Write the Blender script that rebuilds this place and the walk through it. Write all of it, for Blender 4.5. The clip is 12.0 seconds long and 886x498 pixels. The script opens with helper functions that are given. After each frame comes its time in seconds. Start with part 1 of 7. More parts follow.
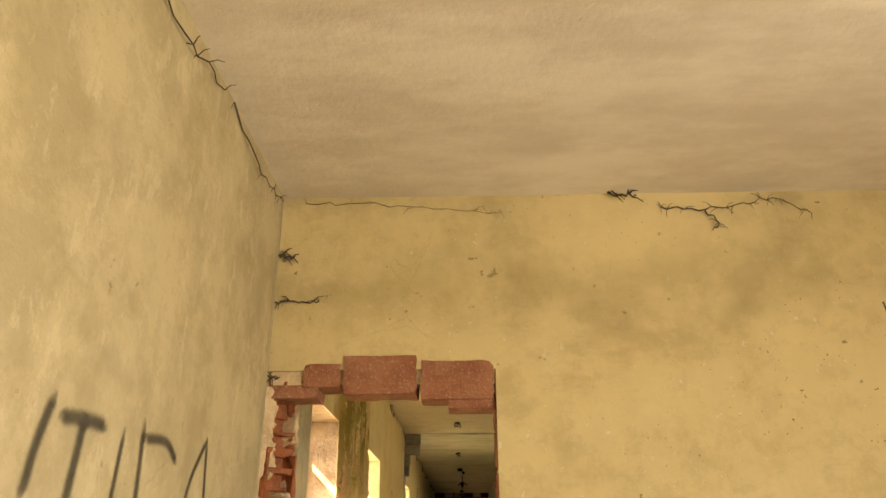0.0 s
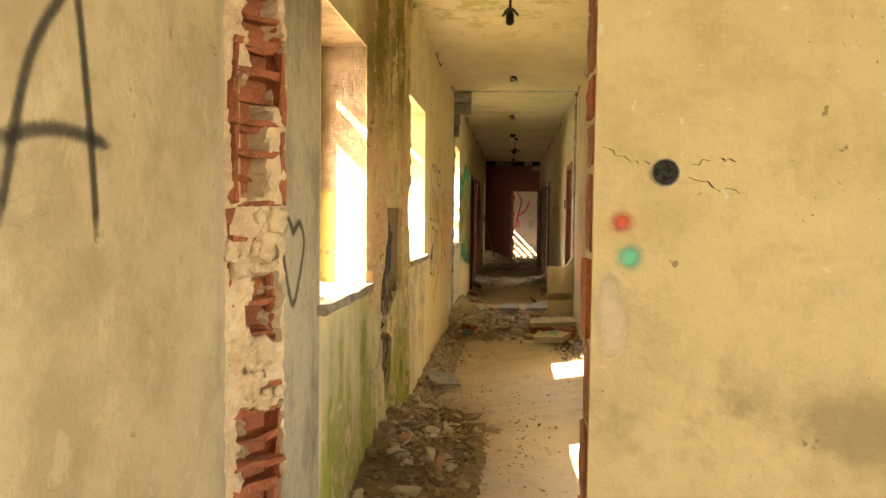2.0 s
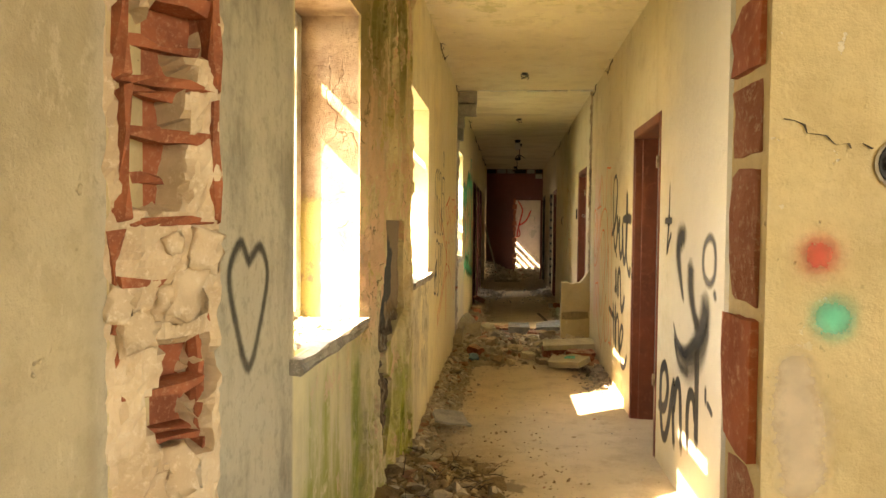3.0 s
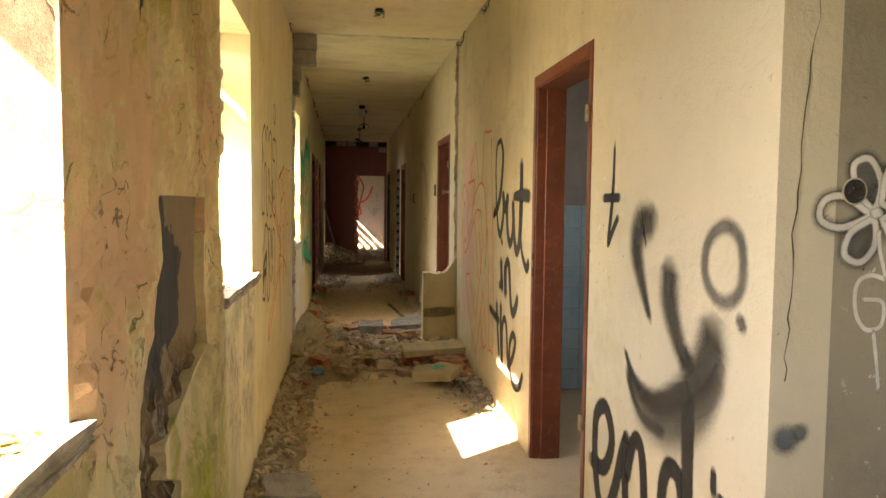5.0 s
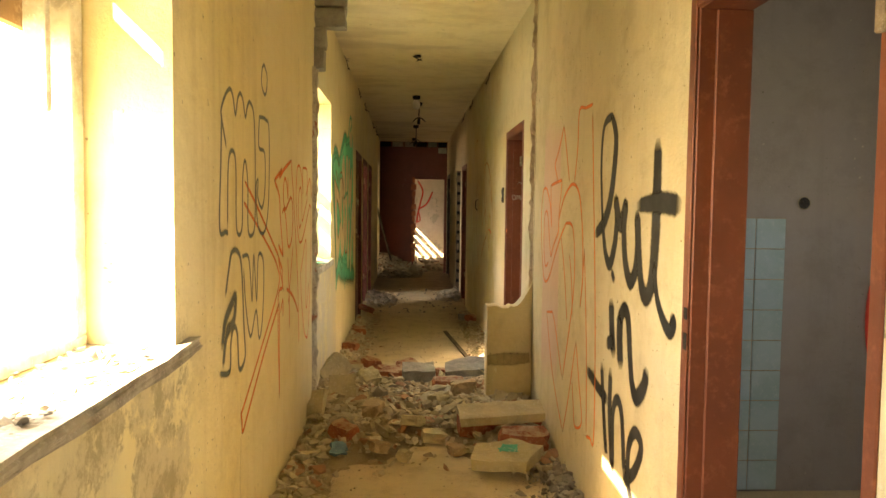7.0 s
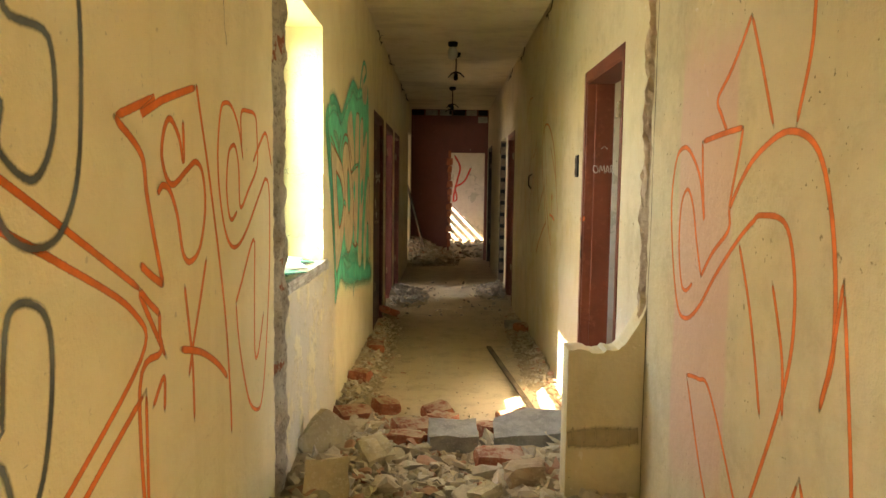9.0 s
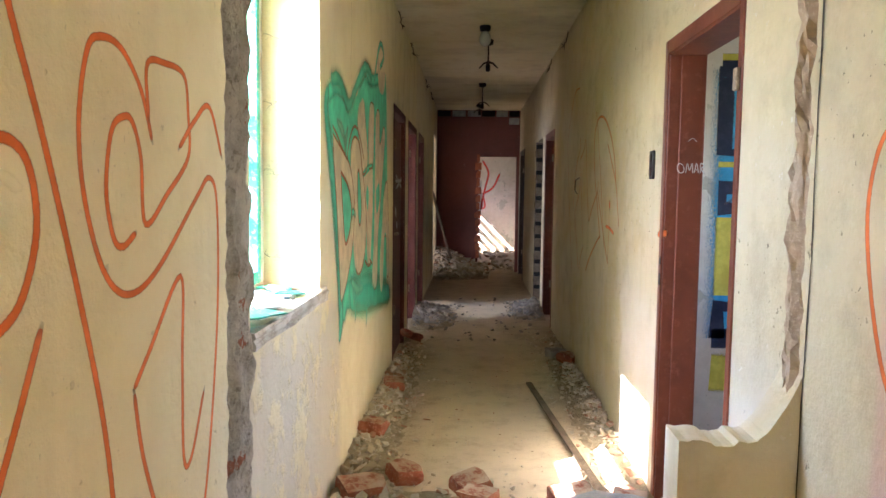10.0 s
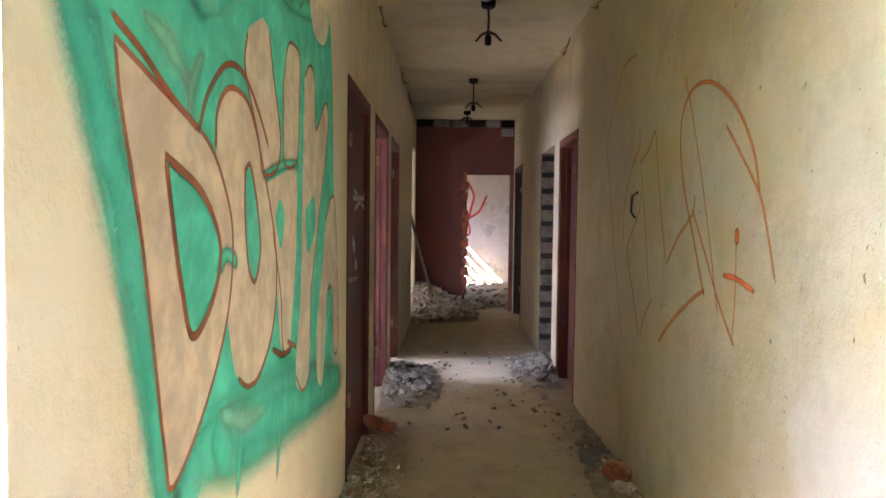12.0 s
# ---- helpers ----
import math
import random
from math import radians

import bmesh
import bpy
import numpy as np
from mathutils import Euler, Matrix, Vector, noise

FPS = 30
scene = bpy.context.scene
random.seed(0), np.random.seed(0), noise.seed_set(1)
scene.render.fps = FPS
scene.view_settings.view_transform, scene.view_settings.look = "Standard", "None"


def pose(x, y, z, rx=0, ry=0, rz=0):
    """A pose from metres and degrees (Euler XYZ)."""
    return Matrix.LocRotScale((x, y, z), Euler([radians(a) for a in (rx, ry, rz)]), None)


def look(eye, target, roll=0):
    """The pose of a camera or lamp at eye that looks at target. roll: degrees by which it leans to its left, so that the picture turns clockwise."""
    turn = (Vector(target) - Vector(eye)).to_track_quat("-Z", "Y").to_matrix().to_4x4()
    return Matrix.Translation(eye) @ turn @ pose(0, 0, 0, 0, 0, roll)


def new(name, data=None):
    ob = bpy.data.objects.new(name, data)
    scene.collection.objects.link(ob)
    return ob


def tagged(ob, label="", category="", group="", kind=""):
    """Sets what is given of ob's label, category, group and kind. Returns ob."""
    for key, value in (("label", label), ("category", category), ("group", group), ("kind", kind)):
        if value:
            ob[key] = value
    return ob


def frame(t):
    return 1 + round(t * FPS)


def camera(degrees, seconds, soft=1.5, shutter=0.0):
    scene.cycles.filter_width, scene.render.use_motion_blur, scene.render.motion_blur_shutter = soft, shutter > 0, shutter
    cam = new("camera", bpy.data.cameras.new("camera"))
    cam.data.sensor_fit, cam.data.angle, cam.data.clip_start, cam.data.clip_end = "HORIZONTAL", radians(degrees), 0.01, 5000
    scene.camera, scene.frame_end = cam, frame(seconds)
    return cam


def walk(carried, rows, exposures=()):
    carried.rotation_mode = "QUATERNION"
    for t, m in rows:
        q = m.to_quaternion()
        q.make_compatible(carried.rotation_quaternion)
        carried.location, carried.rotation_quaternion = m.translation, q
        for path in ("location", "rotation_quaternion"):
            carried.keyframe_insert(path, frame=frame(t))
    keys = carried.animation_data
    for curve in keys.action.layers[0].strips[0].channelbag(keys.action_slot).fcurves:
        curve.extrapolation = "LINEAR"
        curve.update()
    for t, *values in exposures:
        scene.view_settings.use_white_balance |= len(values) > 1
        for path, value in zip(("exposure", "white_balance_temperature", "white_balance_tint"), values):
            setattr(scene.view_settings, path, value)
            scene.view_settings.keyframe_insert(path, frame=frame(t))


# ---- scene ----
# ---------------------------------------------------------------- camera
cam = camera(63.4, 12.0)
PATH = [
    (0, (-0.047, 0.704, 1.406), (-0.094, 2.548, 2.178), -0.2),
    (0.5, (0.006, 0.937, 1.374), (-0.098, 2.898, 1.754), 0.1),
    (1, (0.02, 1.165, 1.342), (-0.3, 3.138, 1.299), 0.6),
    (1.5, (-0.063, 1.427, 1.35), (-0.391, 3.398, 1.245), 0.6),
    (2, (-0.105, 1.757, 1.33), (-0.293, 3.746, 1.238), 0.7),
    (2.5, (-0.168, 2.125, 1.347), (-0.367, 4.115, 1.29), 0.6),
    (4.5, (-0.384, 3.598, 1.359), (-0.24, 5.589, 1.232), 0.6),
    (5, (-0.36, 3.952, 1.36), (-0.087, 5.929, 1.235), 0.6),
    (5.5, (-0.315, 4.335, 1.41), (-0.129, 6.326, 1.387), 0.6),
    (6, (-0.325, 4.768, 1.4), (-0.158, 6.76, 1.338), 0.6),
    (6.5, (-0.266, 5.18, 1.373), (-0.043, 7.165, 1.27), 0.8),
    (7, (-0.191, 5.578, 1.388), (-0.093, 7.572, 1.275), 0.7),
    (7.5, (-0.178, 6.047, 1.38), (-0.201, 8.042, 1.248), 0.8),
    (9.5, (-0.153, 7.955, 1.381), (-0.153, 9.947, 1.203), 0.8),
    (10, (-0.203, 8.444, 1.37), (-0.278, 10.437, 1.214), 0.7),
    (10.5, (-0.225, 8.992, 1.359), (-0.199, 10.99, 1.274), 0.8),
    (11, (-0.244, 9.5, 1.39), (-0.259, 11.496, 1.271), 0.7),
    (11.5, (-0.308, 9.998, 1.406), (-0.365, 11.996, 1.329), 0.6),
    (12, (-0.301, 10.471, 1.357), (-0.318, 12.469, 1.272), 0.7),
]
walk(cam, [(t, look(eye, target, roll)) for t, eye, target, roll in PATH],
     exposures=[(0.0, 3.49, 10300, 18), (1.5, 3.65, 10500, 18), (2.7, 3.67, 10500, 17), (4.3, 3.41, 8200, 18), (5.5, 3.70, 9200, 17), (6.5, 3.96, 10800, 16), (7.0, 3.99, 11300, 15), (7.7, 4.05, 10000, 13), (9.5, 4.32, 7800, 14), (10.2, 4.56, 5800, 23), (11.0, 4.55, 5900, 23), (11.5, 4.43, 5900, 24), (12.0, 4.98, 5700, 24)])

# ---------------------------------------------------------------- world and sun
SUN_WAY = Vector((1.0, 0.74, -0.98)).normalized()
world = bpy.data.worlds.new("sky")
scene.world = world
world.use_nodes = True
sky = world.node_tree.nodes.new("ShaderNodeTexSky")
sky.sky_type, sky.sun_disc = "NISHITA", False
sky.sun_elevation = math.asin(-SUN_WAY.z)
sky.sun_rotation = math.atan2(-SUN_WAY.x, -SUN_WAY.y)
world.node_tree.links.new(sky.outputs[0], world.node_tree.nodes["Background"].inputs[0])
world.node_tree.nodes["Background"].inputs[1].default_value = 0.15
sun = new("sun", bpy.data.lights.new("sun", "SUN"))
sun.data.energy, sun.data.angle, sun.data.color = 5.0, radians(0.5), (1.0, 0.93, 0.82)
sun.matrix_world = look((-30, -20, 30), Vector((-30, -20, 30)) + SUN_WAY)


def daylight(name, x, y, z, wide, high, towards, watts, tint=(0.80, 0.90, 1.0)):
    """Sky light standing in a window's opening; some of the openings are added out of view."""
    lamp = new(name, bpy.data.lights.new(name, "AREA"))
    lamp.data.shape, lamp.data.size, lamp.data.size_y = "RECTANGLE", wide, high
    lamp.data.energy, lamp.data.color = watts, tint
    lamp.matrix_world = look((x, y, z), towards)
    return lamp


# aimed level and up: also supplies the ground's bounce onto the ceiling
daylight("daylight_panel", -1.6, 4.75, 1.85, 1.0, 1.3, (0.1, 4.75, 1.9), 7)
daylight("daylight_panel", -1.6, 7.03, 1.87, 1.05, 1.3, (0.1, 7.03, 0.4), 5.5)
daylight("daylight_panel", -1.6, 10.82, 1.87, 1.05, 1.4, (0.1, 10.82, 0.1), 4)
daylight("daylight_panel", -1.6, 24.8, 1.8, 1.3, 1.3, (0, 25.2, 0.4), 2.2)
# added source: an unseen opening that lights the first room
daylight("daylight_panel", 2.66, 0.2, 1.55, 2.1, 1.4, (0, 0.6, 1.4), 9.5)
daylight("daylight_panel", -3.0, 13.18, 1.55, 0.7, 1.3, (-0.8, 15.8, 0.0), 2, (0.66, 0.82, 1.0))
daylight("daylight_panel", -4.52, 17.45, 1.5, 1.1, 1.5, (-0.8, 17.2, 0.3), 4, (0.62, 0.78, 1.0))
daylight("daylight_panel", -4.5, 18.93, 1.5, 0.62, 1.7, (-0.8, 20.2, 0.2), 1.3)
# added fill for the washroom, through an opening nobody sees
daylight("daylight_panel", 2.66, 7.35, 1.7, 0.68, 0.58, (1.0, 7.6, 1.0), 0.8)
# invented window of the mural room, to send light through its door
daylight("daylight_panel", 2.66, 11.95, 1.55, 0.9, 0.85, (0.6, 11.1, 1.2), 0.55)

# ---------------------------------------------------------------- materials
class Nodes:
    """A short way to write node materials; all textures lie in the world's metres."""

    def __init__(self, name, roughness=0.9, metallic=0.0):
        self.mat = bpy.data.materials.new(name)
        self.mat.use_nodes = True
        self.tree = self.mat.node_tree
        self.bsdf = self.tree.nodes["Principled BSDF"]
        self.bsdf.inputs["Roughness"].default_value = roughness
        self.bsdf.inputs["Metallic"].default_value = metallic
        self.bsdf.inputs["Specular IOR Level"].default_value = 0.25

    def add(self, kind):
        return self.tree.nodes.new("ShaderNode" + kind)

    def put(self, socket, value):
        if isinstance(value, bpy.types.NodeSocket):
            self.tree.links.new(value, socket)
        elif isinstance(value, tuple) and len(value) == 3 and socket.type == "RGBA":
            socket.default_value = (*value, 1.0)
        else:
            socket.default_value = value

    def place(self, sx=1.0, sy=1.0, sz=1.0, local=False):
        src = self.add("TexCoord").outputs["Object"] if local else self.add("NewGeometry").outputs["Position"]
        mul = self.add("VectorMath")
        mul.operation = "MULTIPLY"
        self.put(mul.inputs[0], src)
        mul.inputs[1].default_value = (sx, sy, sz)
        return mul.outputs[0]

    def axis(self, name):
        sep = self.add("SeparateXYZ")
        self.put(sep.inputs[0], self.add("NewGeometry").outputs["Position"])
        return sep.outputs[name]

    def noise(self, vec, scale, detail=5.0, rough=0.6, warp=0.0):
        node = self.add("TexNoise")
        self.put(node.inputs["Vector"], vec)
        node.inputs["Scale"].default_value, node.inputs["Detail"].default_value = scale, detail
        node.inputs["Roughness"].default_value, node.inputs["Distortion"].default_value = rough, warp
        return node.outputs[0]

    def cells(self, vec, scale, feature="F1"):
        node = self.add("TexVoronoi")
        node.feature = feature
        self.put(node.inputs["Vector"], vec)
        node.inputs["Scale"].default_value = scale
        return node.outputs[0]

    def math(self, op, a, b=0.0):
        node = self.add("Math")
        node.operation, node.use_clamp = op, False
        self.put(node.inputs[0], a)
        self.put(node.inputs[1], b)
        return node.outputs[0]

    def span(self, value, lo, hi):
        """0 below lo, 1 above hi, smooth between."""
        node = self.add("MapRange")
        node.interpolation_type = "SMOOTHSTEP"
        flip = lo > hi
        self.put(node.inputs["Value"], value)
        node.inputs["From Min"].default_value, node.inputs["From Max"].default_value = (hi, lo) if flip else (lo, hi)
        node.inputs["To Min"].default_value, node.inputs["To Max"].default_value = (1.0, 0.0) if flip else (0.0, 1.0)
        return node.outputs[0]

    def between(self, value, lo, hi, soft):
        return self.math("MULTIPLY", self.span(value, lo - soft, lo + soft), self.span(value, hi + soft, hi - soft))

    def mix(self, fac, a, b, mode="MIX"):
        node = self.add("Mix")
        node.data_type, node.blend_type = "RGBA", mode
        self.put(node.inputs[0], fac)
        self.put(node.inputs[6], a)
        self.put(node.inputs[7], b)
        return node.outputs[2]

    def times(self, *values):
        out = values[0]
        for v in values[1:]:
            out = self.math("MULTIPLY", out, v)
        return out

    def colour(self, value):
        self.put(self.bsdf.inputs["Base Color"], value)
        return self

    def relief(self, height, strength=0.4, depth=0.01):
        node = self.add("Bump")
        node.inputs["Strength"].default_value, node.inputs["Distance"].default_value = strength, depth
        self.put(node.inputs["Height"], height)
        self.put(self.bsdf.inputs["Normal"], node.outputs[0])
        return self.mat


def speckled(name, base, dark, light, scale=6.0, roughness=0.9, depth=0.006, local=False, metallic=0.0, strength=0.4):
    """A plain worn surface: broad blotches, fine grain and relief."""
    n = Nodes(name, roughness, metallic)
    p = n.place(local=local)
    broad, fine = n.noise(p, scale, 6), n.noise(p, scale * 9, 5, 0.7)
    c = n.mix(n.span(broad, 0.35, 0.6), dark, base)
    c = n.mix(n.span(fine, 0.5, 0.75), c, light)
    n.colour(c)
    return n.relief(n.math("ADD", n.math("MULTIPLY", broad, 0.6), fine), strength, depth)


def plaster(name, base, warm, dirt, peel=0.0, peel_to=(0.55, 0.5, 0.42), streak=0.3, extra=None):
    """Painted old plaster: blotches, runs, cracks and flaked paint; extra(n, colour) adds its own stains."""
    n = Nodes(name, 0.85)
    p = n.place()
    broad, mid, fine = n.noise(p, 0.9, 6, 0.62), n.noise(p, 4.0, 6, 0.65), n.noise(p, 45.0, 4, 0.7)
    runs = n.noise(n.place(7.0, 7.0, 0.55), 1.0, 5, 0.6)
    c = n.mix(n.span(broad, 0.38, 0.62), base, warm)
    c = n.mix(n.times(n.span(mid, 0.46, 0.70), 0.5), c, dirt)
    c = n.mix(n.times(n.span(n.noise(p, 11.0, 7, 0.72), 0.5, 0.68), 0.3), c, tuple(min(1.0, v * 1.18) for v in base))
    c = n.mix(n.times(n.span(runs, 0.5, 0.75), streak), c, dirt)
    crack = n.cells(n.place(1.0, 1.0, 1.0), 1.7, "DISTANCE_TO_EDGE")
    wob = n.math("ADD", crack, n.times(n.math("SUBTRACT", n.noise(p, 6.0, 5), 0.5), 0.16))
    line = n.times(n.span(n.math("ABSOLUTE", wob), 0.006, 0.0), n.span(n.noise(p, 0.7, 3), 0.56, 0.66))
    c = n.mix(n.times(line, 0.12), c, tuple(v * 0.35 for v in dirt))
    pits = n.span(n.noise(p, 19.0, 3), 0.70, 0.74)
    c = n.mix(n.times(pits, 0.75), c, tuple(v * 0.5 for v in dirt))
    specks = n.times(n.span(n.noise(p, 62.0, 2, 0.5), 0.70, 0.73), n.span(n.noise(p, 2.1, 3), 0.45, 0.6))
    c = n.mix(n.times(specks, 0.8), c, tuple(v * 0.3 for v in dirt))
    chips = n.times(n.span(n.noise(p, 27.0, 5, 0.6), 0.665, 0.68), n.span(n.noise(p, 1.3, 3), 0.5, 0.62))
    c = n.mix(n.times(chips, 0.7), c, (0.72, 0.68, 0.60))
    smudge = n.times(n.span(n.noise(n.place(2.2, 2.2, 5.0), 1.0, 8, 0.72), 0.56, 0.72), 0.45)
    c = n.mix(smudge, c, dirt)
    height = n.math("ADD", n.math("ADD", n.times(mid, 0.9), n.times(fine, 0.35)), n.times(n.noise(p, 13.0, 6, 0.7), 0.5))
    if peel:
        flake = n.span(n.math("ADD", n.noise(p, 2.3, 9, 0.68), n.times(runs, 0.25)), 0.72 - 0.25 * peel, 0.735 - 0.25 * peel)
        c = n.mix(flake, c, n.mix(mid, peel_to, tuple(v * 0.6 for v in peel_to)))
        height = n.math("SUBTRACT", height, n.times(flake, 0.7))
    height = n.math("SUBTRACT", height, n.math("ADD", n.times(line, 0.15), n.math("ADD", n.times(chips, 0.35), n.times(pits, 0.5))))
    if extra:
        c = extra(n, c, p, runs, mid)
        if isinstance(c, tuple):
            c, more = c
            height = n.math("ADD", height, more)
    n.colour(c)
    return n.relief(height, 0.6, 0.016)


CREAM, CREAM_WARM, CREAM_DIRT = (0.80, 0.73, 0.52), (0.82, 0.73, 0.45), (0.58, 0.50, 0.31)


def left_wall_stains(n, c, p, runs, mid):
    """Bare cement by the broken wall, algae and washed paint round the first windows, grey render under the last one."""
    y, z = n.axis("Y"), n.axis("Z")
    wob = n.times(n.math("SUBTRACT", n.noise(p, 3.0, 6, 0.65), 0.5), 0.5)
    yw, zw = n.math("ADD", y, wob), n.math("ADD", z, wob)
    # flaking ochre and bare beige coats between the first two windows
    washed = n.between(yw, 5.0, 6.6, 0.1)
    flakes = n.noise(n.place(3.2, 3.2, 2.4), 1.3, 10, 0.78)
    ochre = n.mix(n.span(flakes, 0.42, 0.58), (0.84, 0.73, 0.47), (0.72, 0.57, 0.32))
    ochre = n.mix(n.span(n.noise(p, 2.6, 8, 0.74), 0.53, 0.55), ochre, (0.78, 0.54, 0.36))
    ochre = n.mix(n.times(n.span(yw, 5.8, 5.6), n.span(n.noise(p, 3.4, 8, 0.72), 0.40, 0.46), 0.85), ochre, (0.82, 0.56, 0.38))
    ochre = n.mix(n.times(n.span(n.noise(p, 1.7, 8, 0.72), 0.55, 0.60), 0.8), ochre, (0.60, 0.49, 0.18))
    warped = n.add("VectorMath")
    n.put(warped.inputs[0], n.place(4.5, 4.5, 3.2))
    bend = n.add("TexNoise")
    n.put(bend.inputs["Vector"], n.place(3.0, 3.0, 2.0))
    bend.inputs["Scale"].default_value, bend.inputs["Detail"].default_value = 3.0, 6.0
    n.put(warped.inputs[1], bend.outputs["Color"])
    seam = n.times(washed, n.span(n.cells(warped.outputs[0], 1.1, "DISTANCE_TO_EDGE"), 0.022, 0.0), n.span(n.noise(p, 4.1, 5), 0.48, 0.58))
    ochre = n.mix(n.times(seam, 0.8), ochre, (0.12, 0.085, 0.045))
    c = n.mix(n.times(washed, n.span(zw, 0.75, 1.0)), c, ochre)
    pale = n.times(n.between(yw, 4.35, 7.0, 0.2), n.span(zw, 1.1, 0.8))
    c = n.mix(n.times(pale, 0.7), c, n.mix(n.span(n.noise(n.place(5.0, 5.0, 1.2), 1.0, 7, 0.7), 0.42, 0.6), (0.68, 0.62, 0.40), (0.50, 0.46, 0.30)))
    # algae: soft low tongues and a darker column up to the ceiling
    tongue = n.noise(n.place(4.2, 4.2, 0.7), 1.0, 6, 0.62)
    reach = n.math("ADD", zw, n.times(n.math("SUBTRACT", 0.52, tongue), 3.0))
    low = n.times(n.between(yw, 4.33, 6.75, 0.12), n.span(reach, 0.75, 0.2), n.span(n.noise(p, 14.0, 6, 0.7), 0.30, 0.5))
    c = n.mix(n.times(low, 0.85), c, n.mix(mid, (0.22, 0.26, 0.03), (0.42, 0.42, 0.09)))
    thin = n.times(n.math("SUBTRACT", n.noise(n.place(9.0, 9.0, 1.2), 1.0, 5, 0.6), 0.5), 0.22)
    ys = n.math("ADD", y, thin)
    streaks = n.math("MAXIMUM", n.times(n.between(ys, 5.04, 5.17, 0.03), n.span(zw, 1.02, 0.75)), n.times(n.between(ys, 6.02, 6.36, 0.06), n.span(zw, 0.85, 0.45)))
    streaks = n.math("MAXIMUM", streaks, n.times(n.between(ys, 4.36, 4.52, 0.04), n.span(zw, 0.7, 0.3)))
    c = n.mix(n.times(streaks, n.span(n.noise(p, 17.0, 6, 0.7), 0.28, 0.5), 0.85), c, n.mix(n.span(mid, 0.4, 0.6), (0.20, 0.27, 0.035), (0.42, 0.47, 0.10)))
    high = n.times(n.between(yw, 5.05, 6.5, 0.35), n.span(zw, 1.5, 2.2), n.span(runs, 0.36, 0.56))
    c = n.mix(n.times(high, 0.9), c, n.mix(mid, (0.13, 0.13, 0.025), (0.32, 0.27, 0.07)))
    runs2 = n.times(n.between(yw, 6.3, 10.2, 0.5), n.span(runs, 0.46, 0.68))
    c = n.mix(n.times(runs2, 0.22), c, (0.60, 0.51, 0.30))
    # paler cream deeper in, making up for bounce light that is lacking
    c = n.mix(n.times(n.between(yw, 8.4, 14.0, 0.4), 0.6), c, n.mix(n.span(mid, 0.35, 0.65), (0.83, 0.76, 0.56), (0.80, 0.72, 0.49)))
    flaked = n.times(n.between(yw, 4.4, 7.0, 0.3), n.span(n.noise(n.place(2.6, 2.6, 1.7), 1.6, 10, 0.75), 0.585, 0.595))
    c = n.mix(n.times(flaked, 0.8), c, n.mix(n.span(mid, 0.4, 0.6), (0.76, 0.56, 0.41), (0.62, 0.48, 0.32)))
    # crumbled coat under the second window
    crumb = n.times(n.between(yw, 6.4, 7.6, 0.1), n.span(zw, 1.12, 0.95), n.span(zw, 0.2, 0.5), n.span(n.noise(p, 4.0, 9, 0.75), 0.44, 0.5))
    c = n.mix(n.times(crumb, 0.75), c, n.mix(n.span(n.noise(p, 12.0, 8, 0.75), 0.42, 0.6), (0.62, 0.55, 0.37), (0.33, 0.28, 0.17)))
    # bare render in the first reveal: brown above, sulphur yellow below
    inside = n.times(n.span(n.axis("X"), -0.803, -0.812), n.between(y, 4.2, 5.3, 0.02))
    bare = n.mix(n.span(n.noise(p, 6.0, 8, 0.7), 0.4, 0.6), (0.30, 0.195, 0.125), (0.46, 0.33, 0.225))
    bare = n.mix(n.times(n.span(n.math("ADD", zw, n.times(mid, 0.3)), 1.62, 1.5), n.span(n.noise(p, 5.0, 7, 0.7), 0.62, 0.5)), bare, (0.60, 0.49, 0.20))
    c = n.mix(inside, c, bare)
    # bare cement
    cement = n.times(n.between(y, 3.4, 4.32, 0.015), 1.0)
    grey = n.mix(n.span(n.noise(n.place(1.0, 1.0, 0.6), 2.4, 9, 0.72), 0.45, 0.68), (0.50, 0.445, 0.33), (0.24, 0.21, 0.155))
    grey = n.mix(n.times(n.span(runs, 0.45, 0.62), 0.5), grey, (0.54, 0.48, 0.36))
    grey = n.mix(n.times(n.span(n.noise(p, 30.0, 6, 0.72), 0.5, 0.64), 0.35), grey, (0.22, 0.19, 0.14))
    c = n.mix(cement, c, grey)
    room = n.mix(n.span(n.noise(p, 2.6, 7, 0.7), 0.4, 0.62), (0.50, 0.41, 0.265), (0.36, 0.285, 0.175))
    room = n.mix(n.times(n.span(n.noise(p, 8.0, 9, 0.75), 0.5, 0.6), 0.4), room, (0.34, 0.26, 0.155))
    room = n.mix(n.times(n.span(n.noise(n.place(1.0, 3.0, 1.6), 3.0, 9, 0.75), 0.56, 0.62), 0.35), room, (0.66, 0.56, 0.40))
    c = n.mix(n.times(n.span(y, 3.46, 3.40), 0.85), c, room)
    damp = n.times(n.between(y, 10.2, 11.7, 0.1), n.span(zw, 1.0, 0.85), n.span(n.noise(p, 3.4, 7, 0.7), 0.44, 0.52))
    c = n.mix(n.times(damp, 0.6), c, (0.64, 0.60, 0.54))
    rough = n.math("SUBTRACT", n.times(washed, flakes, 4.5), n.math("ADD", n.times(flaked, 1.3), n.times(seam, 1.5)))
    return c, n.math("SUBTRACT", rough, n.times(damp, 0.5))


